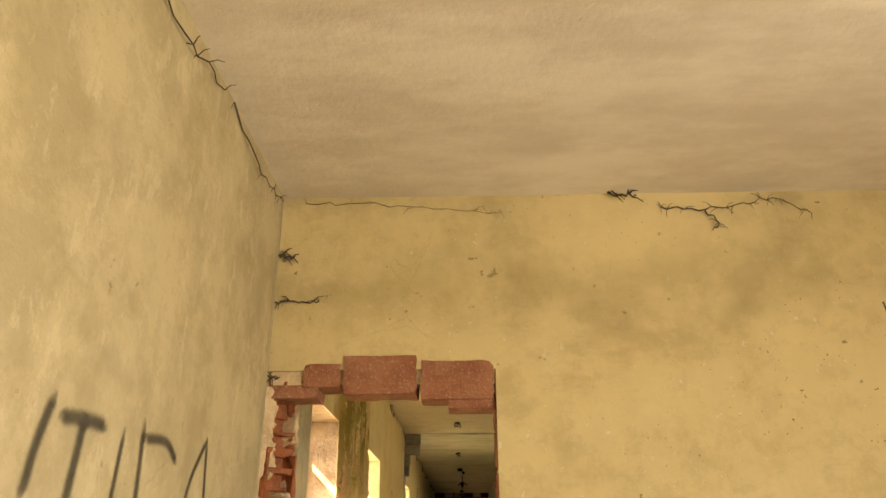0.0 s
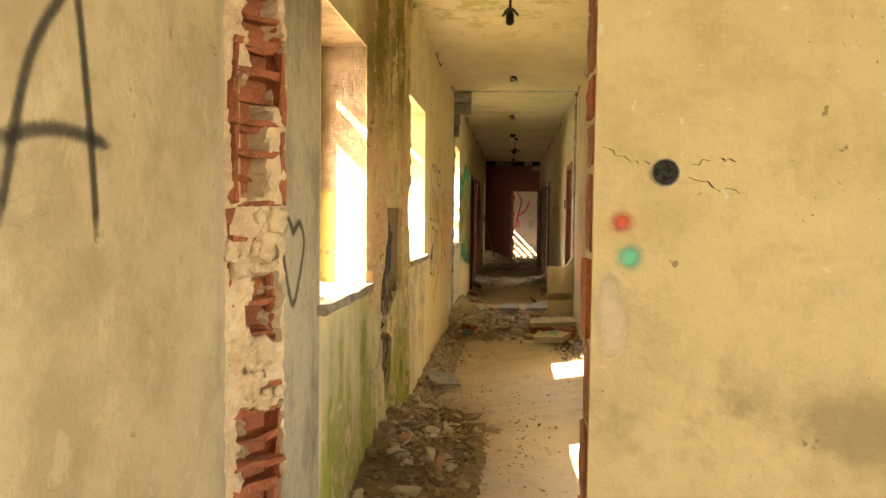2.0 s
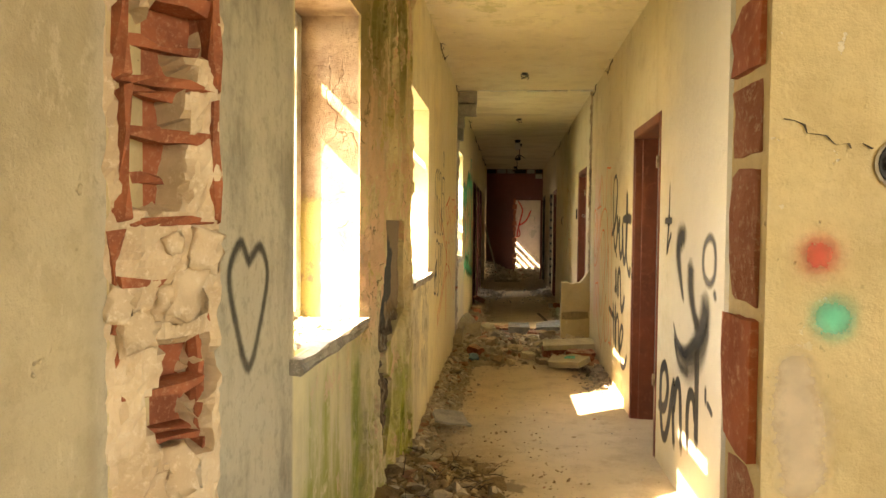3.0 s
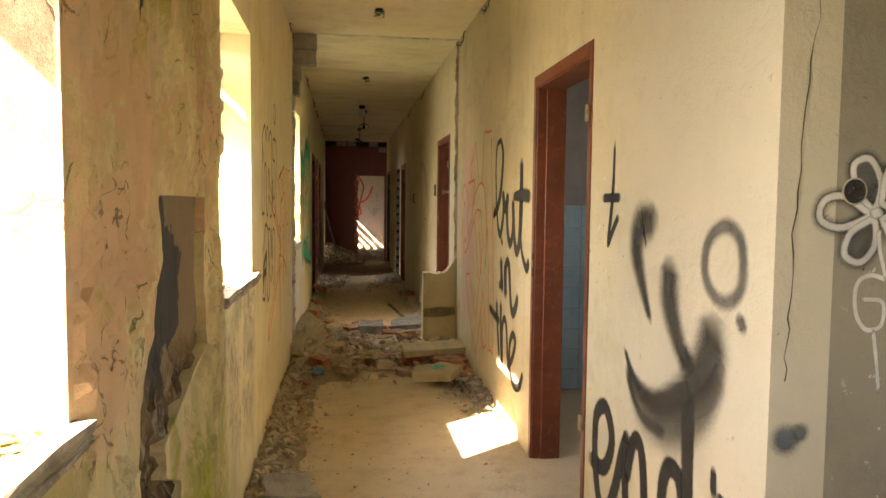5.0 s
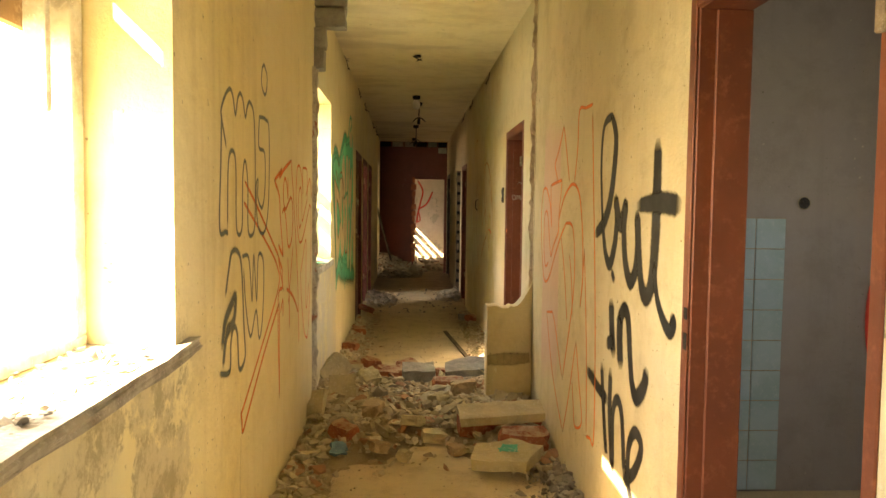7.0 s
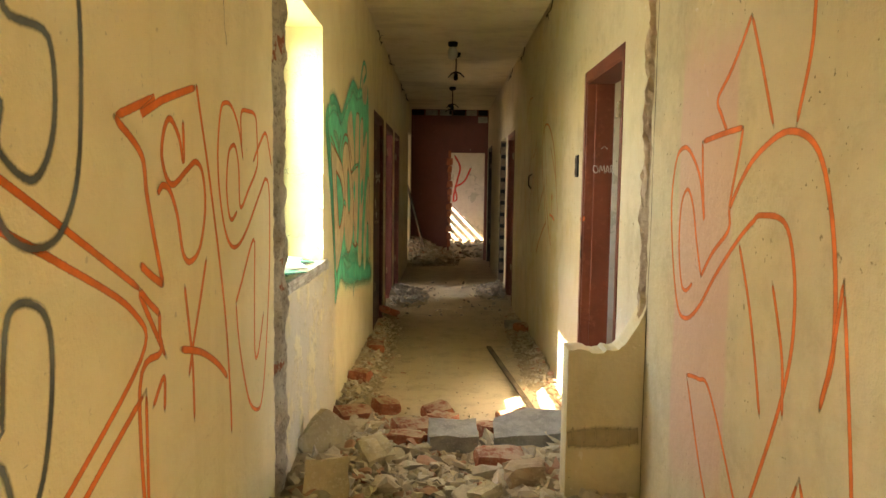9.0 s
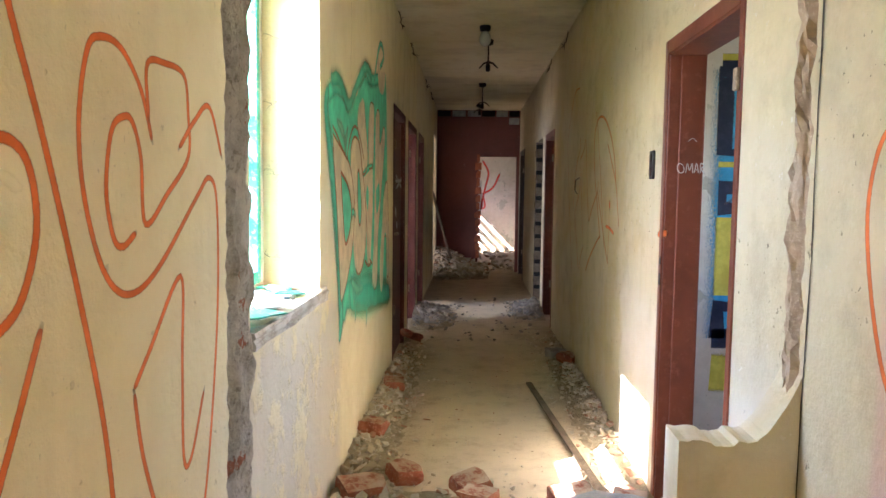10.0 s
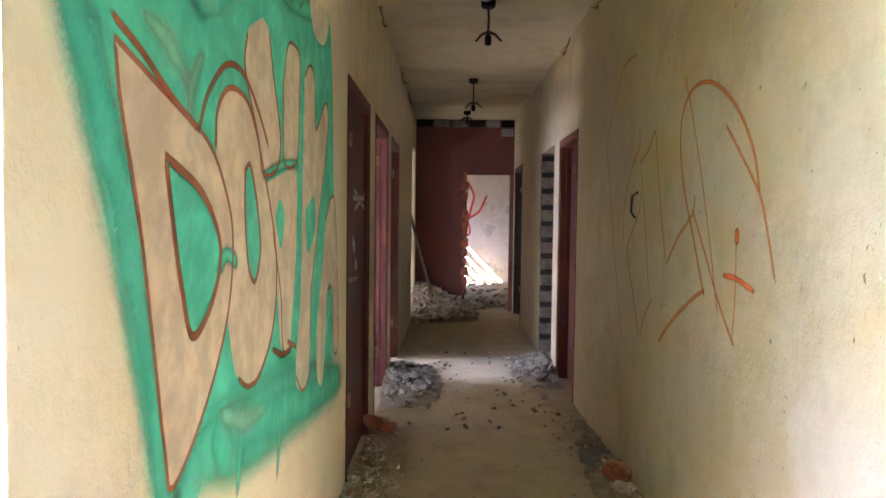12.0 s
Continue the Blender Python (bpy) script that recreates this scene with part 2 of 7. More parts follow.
def right_wall_stains(n, c, p, runs, mid):
    """Greyer, darker paint by the free corner to hold down its brightness, a pink painted-over field, yellowing further
    in.
    """
    y, z = n.axis("Y"), n.axis("Z")
    wob = n.times(n.math("SUBTRACT", n.noise(p, 3.0, 6, 0.65), 0.5), 0.4)
    yw, zw = n.math("ADD", y, wob), n.math("ADD", z, wob)
    c = n.mix(n.times(n.span(yw, 6.9, 5.9), 0.75), c, (0.52, 0.49, 0.42))
    c = n.mix(n.times(n.between(n.math("ADD", y, n.times(wob, 0.15)), 9.46, 9.92, 0.02), n.span(zw, 0.35, 0.6), n.span(zw, 1.95, 1.75), 0.7), c, (0.62, 0.40, 0.33))
    c = n.mix(n.times(n.between(yw, 10.35, 12.4, 0.05), n.span(zw, 1.0, 0.7), 0.6), c, (0.7, 0.67, 0.6))
    c = n.mix(n.times(n.between(yw, 11.9, 15.6, 0.4), n.span(n.noise(p, 1.6, 5), 0.45, 0.65), 0.5), c, (0.55, 0.43, 0.17))
    return c


def cross_wall_stains(n, c, p, runs, mid):
    """The bright rub mark low on the wall and the dirt tide under the ceiling."""
    z = n.axis("Z")
    c = n.mix(n.times(n.span(n.noise(p, 6.0, 9, 0.75), 0.52, 0.62), 0.28), c, (0.44, 0.34, 0.19))
    c = n.mix(n.times(n.span(n.noise(p, 3.1, 9, 0.72), 0.56, 0.64), 0.3), c, (0.72, 0.59, 0.37))
    far = n.add("VectorMath")
    far.operation = "DISTANCE"
    n.put(far.inputs[0], n.add("NewGeometry").outputs["Position"])
    far.inputs[1].default_value = (0.72, 3.45, 2.78)
    ring = n.math("ADD", far.outputs["Value"], n.times(n.math("SUBTRACT", n.noise(p, 2.4, 8, 0.7), 0.5), 0.45))
    c = n.mix(n.times(n.span(ring, 0.5, 0.3), 0.45), c, (0.80, 0.64, 0.37))
    c = n.mix(n.times(n.between(ring, 0.56, 0.70, 0.09), n.span(n.noise(p, 5.0, 6), 0.38, 0.6), 0.6), c, (0.40, 0.31, 0.17))
    zw = n.math("ADD", z, n.times(n.math("SUBTRACT", n.noise(p, 2.2, 5), 0.5), 0.5))
    c = n.mix(n.times(n.between(zw, 0.78, 0.92, 0.06), n.span(n.noise(p, 3.0, 6), 0.42, 0.58), 0.8), c, (0.33, 0.26, 0.15))
    c = n.mix(n.times(n.between(zw, 2.3, 2.5, 0.12), n.span(n.noise(p, 1.8, 6), 0.45, 0.6), 0.5), c, (0.38, 0.30, 0.16))
    return c


def ceiling_stains(n, c, p, runs, mid):
    """Green damp at the near end of the corridor, grey-brown blotches that grow stronger further in."""
    y, x = n.axis("Y"), n.axis("X")
    yw = n.math("ADD", y, n.times(n.math("SUBTRACT", n.noise(p, 1.5, 6), 0.5), 2.0))
    c = n.mix(n.times(n.between(yw, 3.6, 7.4, 0.6), n.span(n.noise(p, 4.0, 7, 0.7), 0.50, 0.58), 0.75), c, (0.42, 0.42, 0.13))
    c = n.mix(n.times(n.between(yw, 4.5, 8.0, 0.4), n.span(n.noise(p, 3.0, 7, 0.7), 0.53, 0.545), 0.85), c, (0.86, 0.80, 0.58))
    c = n.mix(n.span(y, 3.5, 3.46), c, n.mix(n.span(n.noise(n.place(1.0, 2.2, 1.0), 1.5, 8, 0.68), 0.36, 0.66), (0.68, 0.60, 0.52), (0.84, 0.77, 0.69)))
    c = n.mix(n.times(n.span(yw, 2.9, 3.8), n.span(y, 3.46, 3.5), 0.3), c, (0.72, 0.64, 0.42))
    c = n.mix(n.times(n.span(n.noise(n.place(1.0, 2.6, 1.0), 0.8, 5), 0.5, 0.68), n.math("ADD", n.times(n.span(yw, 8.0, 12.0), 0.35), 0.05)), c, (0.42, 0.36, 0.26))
    return c


M_LEFT = plaster("old_left_plaster", CREAM, CREAM_WARM, CREAM_DIRT, 0.0, (0.50, 0.44, 0.33), 0.45, left_wall_stains)
# corridor cream lowered on this side to offset the strong window light
M_RIGHT = plaster("old_darkened_right_plaster", (0.59, 0.525, 0.365), (0.61, 0.52, 0.33), (0.41, 0.34, 0.21), 0.0, extra=right_wall_stains)
M_CROSS = plaster("old_room_plaster", (0.62, 0.50, 0.29), (0.67, 0.54, 0.31), (0.44, 0.34, 0.18), 0.0, streak=0.15, extra=cross_wall_stains)
M_CEIL = plaster("whitewashed_ceiling", (0.82, 0.76, 0.62), (0.79, 0.71, 0.52), (0.54, 0.46, 0.32), 0.0, (0.5, 0.45, 0.38), 0.0, ceiling_stains)
# grey taken down so that the recess's shade sits in the colour
M_GREYWALL = plaster("grey_shaded_recess_plaster", (0.27, 0.25, 0.21), (0.285, 0.255, 0.2), (0.195, 0.175, 0.145), 0.0)
M_BATH = plaster("lilac_grey_washroom_paint", (0.31, 0.29, 0.315), (0.33, 0.305, 0.32), (0.23, 0.21, 0.21), 0.0)
M_REDWALL = plaster("brick_red_paint", (0.20, 0.082, 0.070), (0.185, 0.075, 0.065), (0.15, 0.066, 0.056), 0.0)
M_ROOM = plaster("pale_room_plaster", (0.62, 0.57, 0.50), (0.60, 0.50, 0.44), (0.45, 0.38, 0.32), 0.05)


def floor_material():
    n = Nodes("dusty_screed", 0.85)
    p = n.place()
    broad, mid, fine = n.noise(p, 0.8, 6), n.noise(p, 5.0, 7, 0.7), n.noise(p, 60.0, 4, 0.7)
    c = n.mix(n.span(broad, 0.35, 0.65), (0.61, 0.52, 0.38), (0.67, 0.57, 0.425))
    c = n.mix(n.times(n.span(mid, 0.45, 0.7), 0.6), c, (0.43, 0.35, 0.245))
    c = n.mix(n.span(fine, 0.62, 0.7), c, (0.55, 0.49, 0.39))
    x = n.axis("X")
    edge = n.math("ADD", n.math("ABSOLUTE", n.math("ADD", x, 0.08)), n.times(n.math("SUBTRACT", mid, 0.5), 0.8))
    c = n.mix(n.times(n.span(edge, 0.35, 0.7), 0.55), c, (0.42, 0.34, 0.235))
    grit = n.times(n.span(n.noise(p, 85.0, 4, 0.75), 0.56, 0.66), n.span(n.math("ADD", edge, n.times(n.noise(p, 1.7, 6, 0.7), 0.6)), 0.45, 0.8))
    c = n.mix(n.times(grit, 0.75), c, (0.24, 0.18, 0.115))
    soil = n.times(n.between(n.axis("Y"), 3.8, 7.0, 0.5), n.span(n.math("ADD", x, n.times(n.math("SUBTRACT", n.noise(p, 2.6, 8, 0.74), 0.5), 1.1)), -0.2, -0.6))
    c = n.mix(n.times(soil, 0.8), c, n.mix(n.span(fine, 0.4, 0.62), (0.27, 0.20, 0.12), (0.40, 0.31, 0.20)))
    spot = n.add("VectorMath")
    spot.operation = "DISTANCE"
    n.put(spot.inputs[0], n.add("NewGeometry").outputs["Position"])
    spot.inputs[1].default_value = (-0.22, 6.2, 0.0)
    wet = n.span(n.math("ADD", spot.outputs["Value"], n.times(n.math("SUBTRACT", n.noise(p, 9.0, 5), 0.5), 0.34)), 0.09, 0.05)
    c = n.mix(n.times(wet, 0.7), c, (0.17, 0.135, 0.095))
    n.colour(c)
    return n.relief(n.math("ADD", mid, n.times(fine, 0.6)), 0.5, 0.012)


M_FLOOR = floor_material()
M_BRICK = speckled("fired_brick", (0.42, 0.13, 0.07), (0.30, 0.09, 0.05), (0.55, 0.28, 0.18), 7.0, 0.9, 0.008)
M_MORTAR = speckled("crumbling_mortar", (0.47, 0.36, 0.25), (0.31, 0.225, 0.15), (0.58, 0.47, 0.34), 8.0, 0.95, 0.015)
M_COAT = speckled("cream_mortar_coat", (0.70, 0.545, 0.37), (0.54, 0.40, 0.26), (0.76, 0.63, 0.46), 7.0, 0.95, 0.008, strength=0.5)
M_STEEL_RED = speckled("red_painted_steel", (0.20, 0.062, 0.036), (0.15, 0.048, 0.03), (0.25, 0.09, 0.055), 3.0, 0.45, 0.002)
M_SILL = speckled("weathered_concrete", (0.44, 0.40, 0.33), (0.26, 0.23, 0.19), (0.56, 0.51, 0.43), 9.0, 0.9, 0.006)
M_GROUND = speckled("dry_meadow", (0.16, 0.17, 0.06), (0.10, 0.11, 0.04), (0.25, 0.23, 0.12), 0.6)


def niche_material():
    """Slate-dark backing and mud-brown plaster, broken along ragged edges; rubble-brown lower down."""
    n = Nodes("torn_chase", 0.8)
    p = n.place()
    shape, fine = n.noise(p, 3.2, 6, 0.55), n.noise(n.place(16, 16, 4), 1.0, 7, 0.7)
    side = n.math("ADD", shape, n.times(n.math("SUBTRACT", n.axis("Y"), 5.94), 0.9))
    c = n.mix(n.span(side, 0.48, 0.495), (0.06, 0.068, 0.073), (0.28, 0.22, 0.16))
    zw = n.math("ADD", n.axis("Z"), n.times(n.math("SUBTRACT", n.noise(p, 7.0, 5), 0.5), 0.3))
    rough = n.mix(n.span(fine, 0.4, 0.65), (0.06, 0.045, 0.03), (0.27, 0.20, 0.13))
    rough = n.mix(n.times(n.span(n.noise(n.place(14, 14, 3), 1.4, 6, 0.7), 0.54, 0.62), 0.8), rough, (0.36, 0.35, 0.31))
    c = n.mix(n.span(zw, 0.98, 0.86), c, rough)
    n.colour(c)
    return n.relief(n.math("ADD", shape, fine), 0.9, 0.03)


def rubble_material(name, tones, roughness=0.95):
    """Each stone takes one of the tones."""
    n = Nodes(name, roughness)
    ramp = n.add("ValToRGB")
    ramp.color_ramp.interpolation = "CONSTANT"
    while len(ramp.color_ramp.elements) < len(tones):
        ramp.color_ramp.elements.new(0.5)
    for k, tone in enumerate(tones):
        ramp.color_ramp.elements[k].position = k / len(tones)
        ramp.color_ramp.elements[k].color = (*tone, 1.0)
    n.put(ramp.inputs[0], n.add("NewGeometry").outputs["Random Per Island"])
    p = n.place()
    grain = n.noise(p, 35.0, 6, 0.7)
    c = n.mix(n.times(n.span(grain, 0.45, 0.7), 0.4), ramp.outputs[0], (0.26, 0.21, 0.15))
    c = n.mix(n.times(n.span(n.noise(p, 9.0, 4), 0.5, 0.7), 0.35), c, (0.42, 0.37, 0.29))
    n.colour(c)
    return n.relief(grain, 0.6, 0.01)


def spray(name, colour, cover=0.95, soft=0.55, roughness=0.6):
    """Spray paint: full in the middle of the line, fading into mist at its edges."""
    n = Nodes(name, roughness)
    uv = n.add("UVMap")
    uv.uv_map = "line"
    sep = n.add("SeparateXYZ")
    n.put(sep.inputs[0], uv.outputs[0])
    across = n.math("ABSOLUTE", n.math("SUBTRACT", n.math("MULTIPLY", sep.outputs["X"], 2.0), 1.0))
    along = n.math("MINIMUM", sep.outputs["Y"], 1.0)
    p = n.place()
    grain = n.noise(p, 130.0, 3, 0.7)
    edge = n.span(n.math("ADD", across, n.times(n.math("SUBTRACT", grain, 0.5), 0.5)), 1.0, soft)
    body = n.math("ADD", cover, n.times(n.math("SUBTRACT", n.noise(p, 7.0, 5, 0.65), 0.5), 0.5 * (1.2 - cover) + 0.15))
    body = n.math("MINIMUM", body, 1.0)
    mask = n.times(edge, body, along)
    n.colour(n.mix(n.span(n.noise(p, 12.0, 5), 0.35, 0.7), colour, tuple(min(1.0, v * 1.35 + 0.01) for v in colour)))
    clear, blend = n.add("BsdfTransparent"), n.add("MixShader")
    n.put(blend.inputs[0], mask)
    n.put(blend.inputs[1], clear.outputs[0])
    n.put(blend.inputs[2], n.bsdf.outputs[0])
    n.put(n.tree.nodes["Material Output"].inputs[0], blend.outputs[0])
    return n.mat


M_NICHE = niche_material()
M_TOOTH = speckled("grey_brown_brick_tooth", (0.21, 0.155, 0.115), (0.13, 0.095, 0.07), (0.30, 0.24, 0.19), 9.0, 0.95, 0.008)


def scar_material():
    """Grey-brown mortar with raw brick showing in places."""
    n = Nodes("torn_mortar_and_brick", 0.95)
    p = n.place()
    broad, fine = n.noise(p, 8.0, 8, 0.72), n.noise(p, 40.0, 6, 0.72)
    c = n.mix(n.span(broad, 0.38, 0.6), (0.44, 0.39, 0.32), (0.64, 0.58, 0.49))
    c = n.mix(n.span(n.noise(p, 5.0, 6, 0.65), 0.60, 0.62), c, (0.42, 0.16, 0.10))
    c = n.mix(n.times(n.span(fine, 0.52, 0.66), 0.6), c, (0.17, 0.13, 0.095))
    n.colour(c)
    return n.relief(n.math("ADD", n.times(broad, 1.6), fine), 1.0, 0.03)


M_SCAR = scar_material()
M_LINTEL = speckled("pale_clay_block", (0.50, 0.22, 0.14), (0.40, 0.15, 0.09), (0.62, 0.42, 0.30), 9.0, 0.92, 0.02, strength=0.9)
STONE, DUST, RED = (0.50, 0.445, 0.36), (0.56, 0.485, 0.36), (0.40, 0.15, 0.09)
M_RUBBLE = rubble_material("mixed_rubble", [STONE, DUST, (0.43, 0.36, 0.265), (0.60, 0.545, 0.44), (0.47, 0.39, 0.275), (0.44, 0.25, 0.17), (0.46, 0.39, 0.28), (0.52, 0.46, 0.36), (0.54, 0.47, 0.34), (0.60, 0.55, 0.45)])
M_PALE_RUBBLE = rubble_material("pale_rubble", [(0.30, 0.27, 0.235), (0.25, 0.23, 0.205), (0.37, 0.34, 0.30), (0.20, 0.175, 0.15)])
M_DIRT = rubble_material("brown_litter", [(0.30, 0.215, 0.125), (0.37, 0.28, 0.17), (0.23, 0.16, 0.09), (0.48, 0.385, 0.25), (0.42, 0.33, 0.21)])
M_MOUND = speckled("crumbled_dust", (0.43, 0.36, 0.255), (0.31, 0.25, 0.175), (0.48, 0.42, 0.32), 9.0, 0.97, 0.02, strength=0.9)
M_EARTH = speckled("brown_soil", (0.35, 0.26, 0.155), (0.23, 0.165, 0.095), (0.46, 0.36, 0.235), 12.0, 0.97, 0.02, strength=0.9)


def dusty_brick():
    """Broken brick with pale mortar dust lying on its upper faces."""
    n = Nodes("broken_brick", 0.93)
    p = n.place(local=True)
    broad, fine = n.noise(p, 9.0, 6), n.noise(p, 70.0, 5, 0.7)
    c = n.mix(n.span(broad, 0.35, 0.6), (0.27, 0.09, 0.055), (0.40, 0.14, 0.08))
    c = n.mix(n.span(fine, 0.5, 0.75), c, (0.50, 0.34, 0.25))
    sep = n.add("SeparateXYZ")
    n.put(sep.inputs[0], n.add("NewGeometry").outputs["Normal"])
    dust = n.times(n.span(sep.outputs["Z"], 0.3, 0.9), n.span(n.noise(p, 13.0, 6, 0.7), 0.38, 0.56))
    c = n.mix(n.times(dust, 0.75), c, (0.50, 0.41, 0.30))
    n.colour(c)
    return n.relief(n.math("ADD", n.times(broad, 0.6), fine), 0.5, 0.01)


M_BRICK_PIECE = dusty_brick()
M_RED_PLASTER = speckled("hollow_tile_clay", (0.40, 0.13, 0.065), (0.26, 0.085, 0.045), (0.50, 0.25, 0.15), 14.0, 0.9, 0.006)
M_PLASTER_PIECE = speckled("plaster_fragment", (0.55, 0.48, 0.32), (0.42, 0.36, 0.25), (0.62, 0.57, 0.45), 6.0, 0.9, 0.008)
M_CONCRETE = speckled("grey_concrete", (0.36, 0.35, 0.33), (0.25, 0.245, 0.235), (0.46, 0.45, 0.43), 10.0, 0.92, 0.01)
M_BLACK = speckled("black_bakelite", (0.018, 0.017, 0.016), (0.010, 0.010, 0.010), (0.05, 0.047, 0.042), 20.0, 0.5, 0.002)
M_IRON = speckled("rusty_iron", (0.07, 0.05, 0.04), (0.03, 0.025, 0.022), (0.15, 0.08, 0.05), 15.0, 0.6, 0.002, metallic=0.4)
M_WHITE_FRAME = speckled("flaking_white_paint", (0.66, 0.64, 0.58), (0.45, 0.40, 0.33), (0.74, 0.72, 0.67), 9.0, 0.7, 0.004)
M_GREEN_FRAME = speckled("turquoise_paint", (0.06, 0.48, 0.36), (0.04, 0.36, 0.27), (0.60, 0.62, 0.56), 6.0, 0.6, 0.004)
M_BOARD = speckled("weathered_board", (0.32, 0.20, 0.11), (0.20, 0.12, 0.065), (0.44, 0.31, 0.19), 4.0, 0.85, 0.006)
M_WOOD = speckled("grey_lath", (0.17, 0.135, 0.10), (0.10, 0.08, 0.06), (0.26, 0.22, 0.17), 8.0, 0.85, 0.004)
M_TILE_BLUE = speckled("pale_blue_glaze", (0.36, 0.50, 0.60), (0.30, 0.45, 0.53), (0.42, 0.55, 0.64), 5.0, 0.2, 0.0005)
M_TILE_WHITE = speckled("white_glaze", (0.62, 0.64, 0.58), (0.56, 0.57, 0.50), (0.66, 0.68, 0.63), 2.0, 0.2, 0.0005)
M_BULB = speckled("opal_bulb", (0.75, 0.73, 0.68), (0.68, 0.66, 0.6), (0.8, 0.78, 0.74), 10.0, 0.25, 0.0005)
M_WEB = speckled("dusty_cobweb", (0.12, 0.095, 0.07), (0.04, 0.033, 0.025), (0.16, 0.13, 0.10), 30.0, 1.0, 0.002)
M_STEEL_BRASS = speckled("worn_hinge_steel", (0.35, 0.28, 0.20), (0.2, 0.15, 0.1), (0.5, 0.45, 0.38), 30.0, 0.45, 0.001, metallic=0.5)
M_DARK_DOOR = speckled("dark_brown_door_paint", (0.05, 0.035, 0.03), (0.035, 0.025, 0.02), (0.09, 0.065, 0.05), 4.0, 0.5, 0.002)
M_RED_DOOR = speckled("dark_red_door_paint", (0.12, 0.03, 0.026), (0.09, 0.024, 0.02), (0.16, 0.05, 0.04), 4.0, 0.5, 0.002)
M_PLASTIC = speckled("blue_plastic", (0.14, 0.30, 0.42), (0.09, 0.2, 0.3), (0.5, 0.58, 0.62), 20.0, 0.35, 0.001)
M_BRICK_HOUSE = speckled("sunlit_pink_brick", (0.48, 0.33, 0.29), (0.40, 0.27, 0.24), (0.54, 0.42, 0.38), 2.0)
M_SLATE = speckled("dark_slate_roof", (0.06, 0.065, 0.085), (0.04, 0.043, 0.06), (0.1, 0.1, 0.12), 2.0)
M_SPRAY_BLACK = spray("black_spray", (0.018, 0.018, 0.018), 0.92, 0.6)
M_SPRAY_SMOKE = spray("thin_black_spray", (0.045, 0.042, 0.038), 0.68, 0.15)
M_SPRAY_GREY = spray("grey_spray_mist", (0.09, 0.09, 0.092), 0.72, 0.15)
M_SPRAY_WHITE = spray("white_spray", (0.6, 0.58, 0.56), 0.8, 0.3)
M_SPRAY_ORANGE = spray("orange_spray", (0.68, 0.15, 0.03), 0.92, 0.5)
M_SPRAY_FAINT = spray("faint_orange_spray", (0.80, 0.24, 0.05), 0.7, 0.2)
M_SPRAY_RED = spray("red_spray", (0.62, 0.05, 0.04), 0.88, 0.4)
M_SPRAY_RUST = spray("rust_red_spray", (0.34, 0.11, 0.05), 0.85, 0.35)
M_SPRAY_TEAL = spray("teal_spray", (0.09, 0.60, 0.42), 0.9, 0.05)
M_SPRAY_TEAL_MIST = spray("teal_spray_mist", (0.10, 0.60, 0.43), 0.6, 0.0)
M_SPRAY_TEAL_PALE = spray("pale_teal_spray", (0.30, 0.66, 0.46), 0.55, 0.0)
M_SPRAY_PALE = spray("pale_smear", (0.62, 0.52, 0.40), 0.6, 0.2)
M_SPRAY_ANCHOR = spray("dense_smoky_spray", (0.028, 0.027, 0.026), 0.82, 0.2)
M_SPRAY_BAND = spray("grey_brown_band", (0.36, 0.30, 0.19), 0.7, 0.5)
M_SPRAY_MIST = spray("red_spray_mist", (0.62, 0.07, 0.05), 0.8, 0.0)
M_SPRAY_BEIGE = spray("beige_letter_spray", (0.58, 0.50, 0.36), 1.0, 0.75)
M_SPRAY_GREEN = spray("green_spray", (0.03, 0.28, 0.09), 0.95, 0.6)
M_SPRAY_BLUE = spray("blue_grey_spray", (0.10, 0.125, 0.14), 0.75, 0.3)
M_SPRAY_PINK = spray("pink_spray", (0.85, 0.10, 0.17), 1.0, 0.7)
M_MURAL_BLUE = spray("mural_blue_spray", (0.03, 0.24, 0.42), 1.0, 0.85)
M_MURAL_NAVY = spray("mural_navy_spray", (0.012, 0.016, 0.04), 1.0, 0.85)
M_MURAL_YELLOW = spray("mural_yellow_spray", (0.48, 0.40, 0.06), 0.95, 0.7)
M_MURAL_MAGENTA = spray("mural_magenta_spray", (0.42, 0.04, 0.24), 0.9, 0.4)

# ---------------------------------------------------------------- builders
def box(bm, x0, x1, y0, y1, z0, z1):
    vs = [bm.verts.new((x, y, z)) for x in (x0, x1) for y in (y0, y1) for z in (z0, z1)]
    for a, b, c, d in ((0, 1, 3, 2), (4, 6, 7, 5), (0, 4, 5, 1), (2, 3, 7, 6), (0, 2, 6, 4), (1, 5, 7, 3)):
        bm.faces.new((vs[a], vs[b], vs[c], vs[d]))
    return vs


def mesh_of(name, bm, material, smooth=False):
    bmesh.ops.recalc_face_normals(bm, faces=bm.faces)
    data = bpy.data.meshes.new(name)
    bm.to_mesh(data)
    bm.free()
    data.materials.append(material)
    if smooth:
        data.shade_smooth()
    return data


def part(name, bm, material, parent=None, label="", smooth=False):
    ob = new(name, mesh_of(name, bm, material, smooth))
    ob.parent = parent
    return tagged(ob, label)


def structure(name, bm, material, label, category):
    return tagged(part(name, bm, material), label, category, kind="structure")


def boxes(*rows):
    bm = bmesh.new()
    for row in rows:
        box(bm, *row)
    return bm


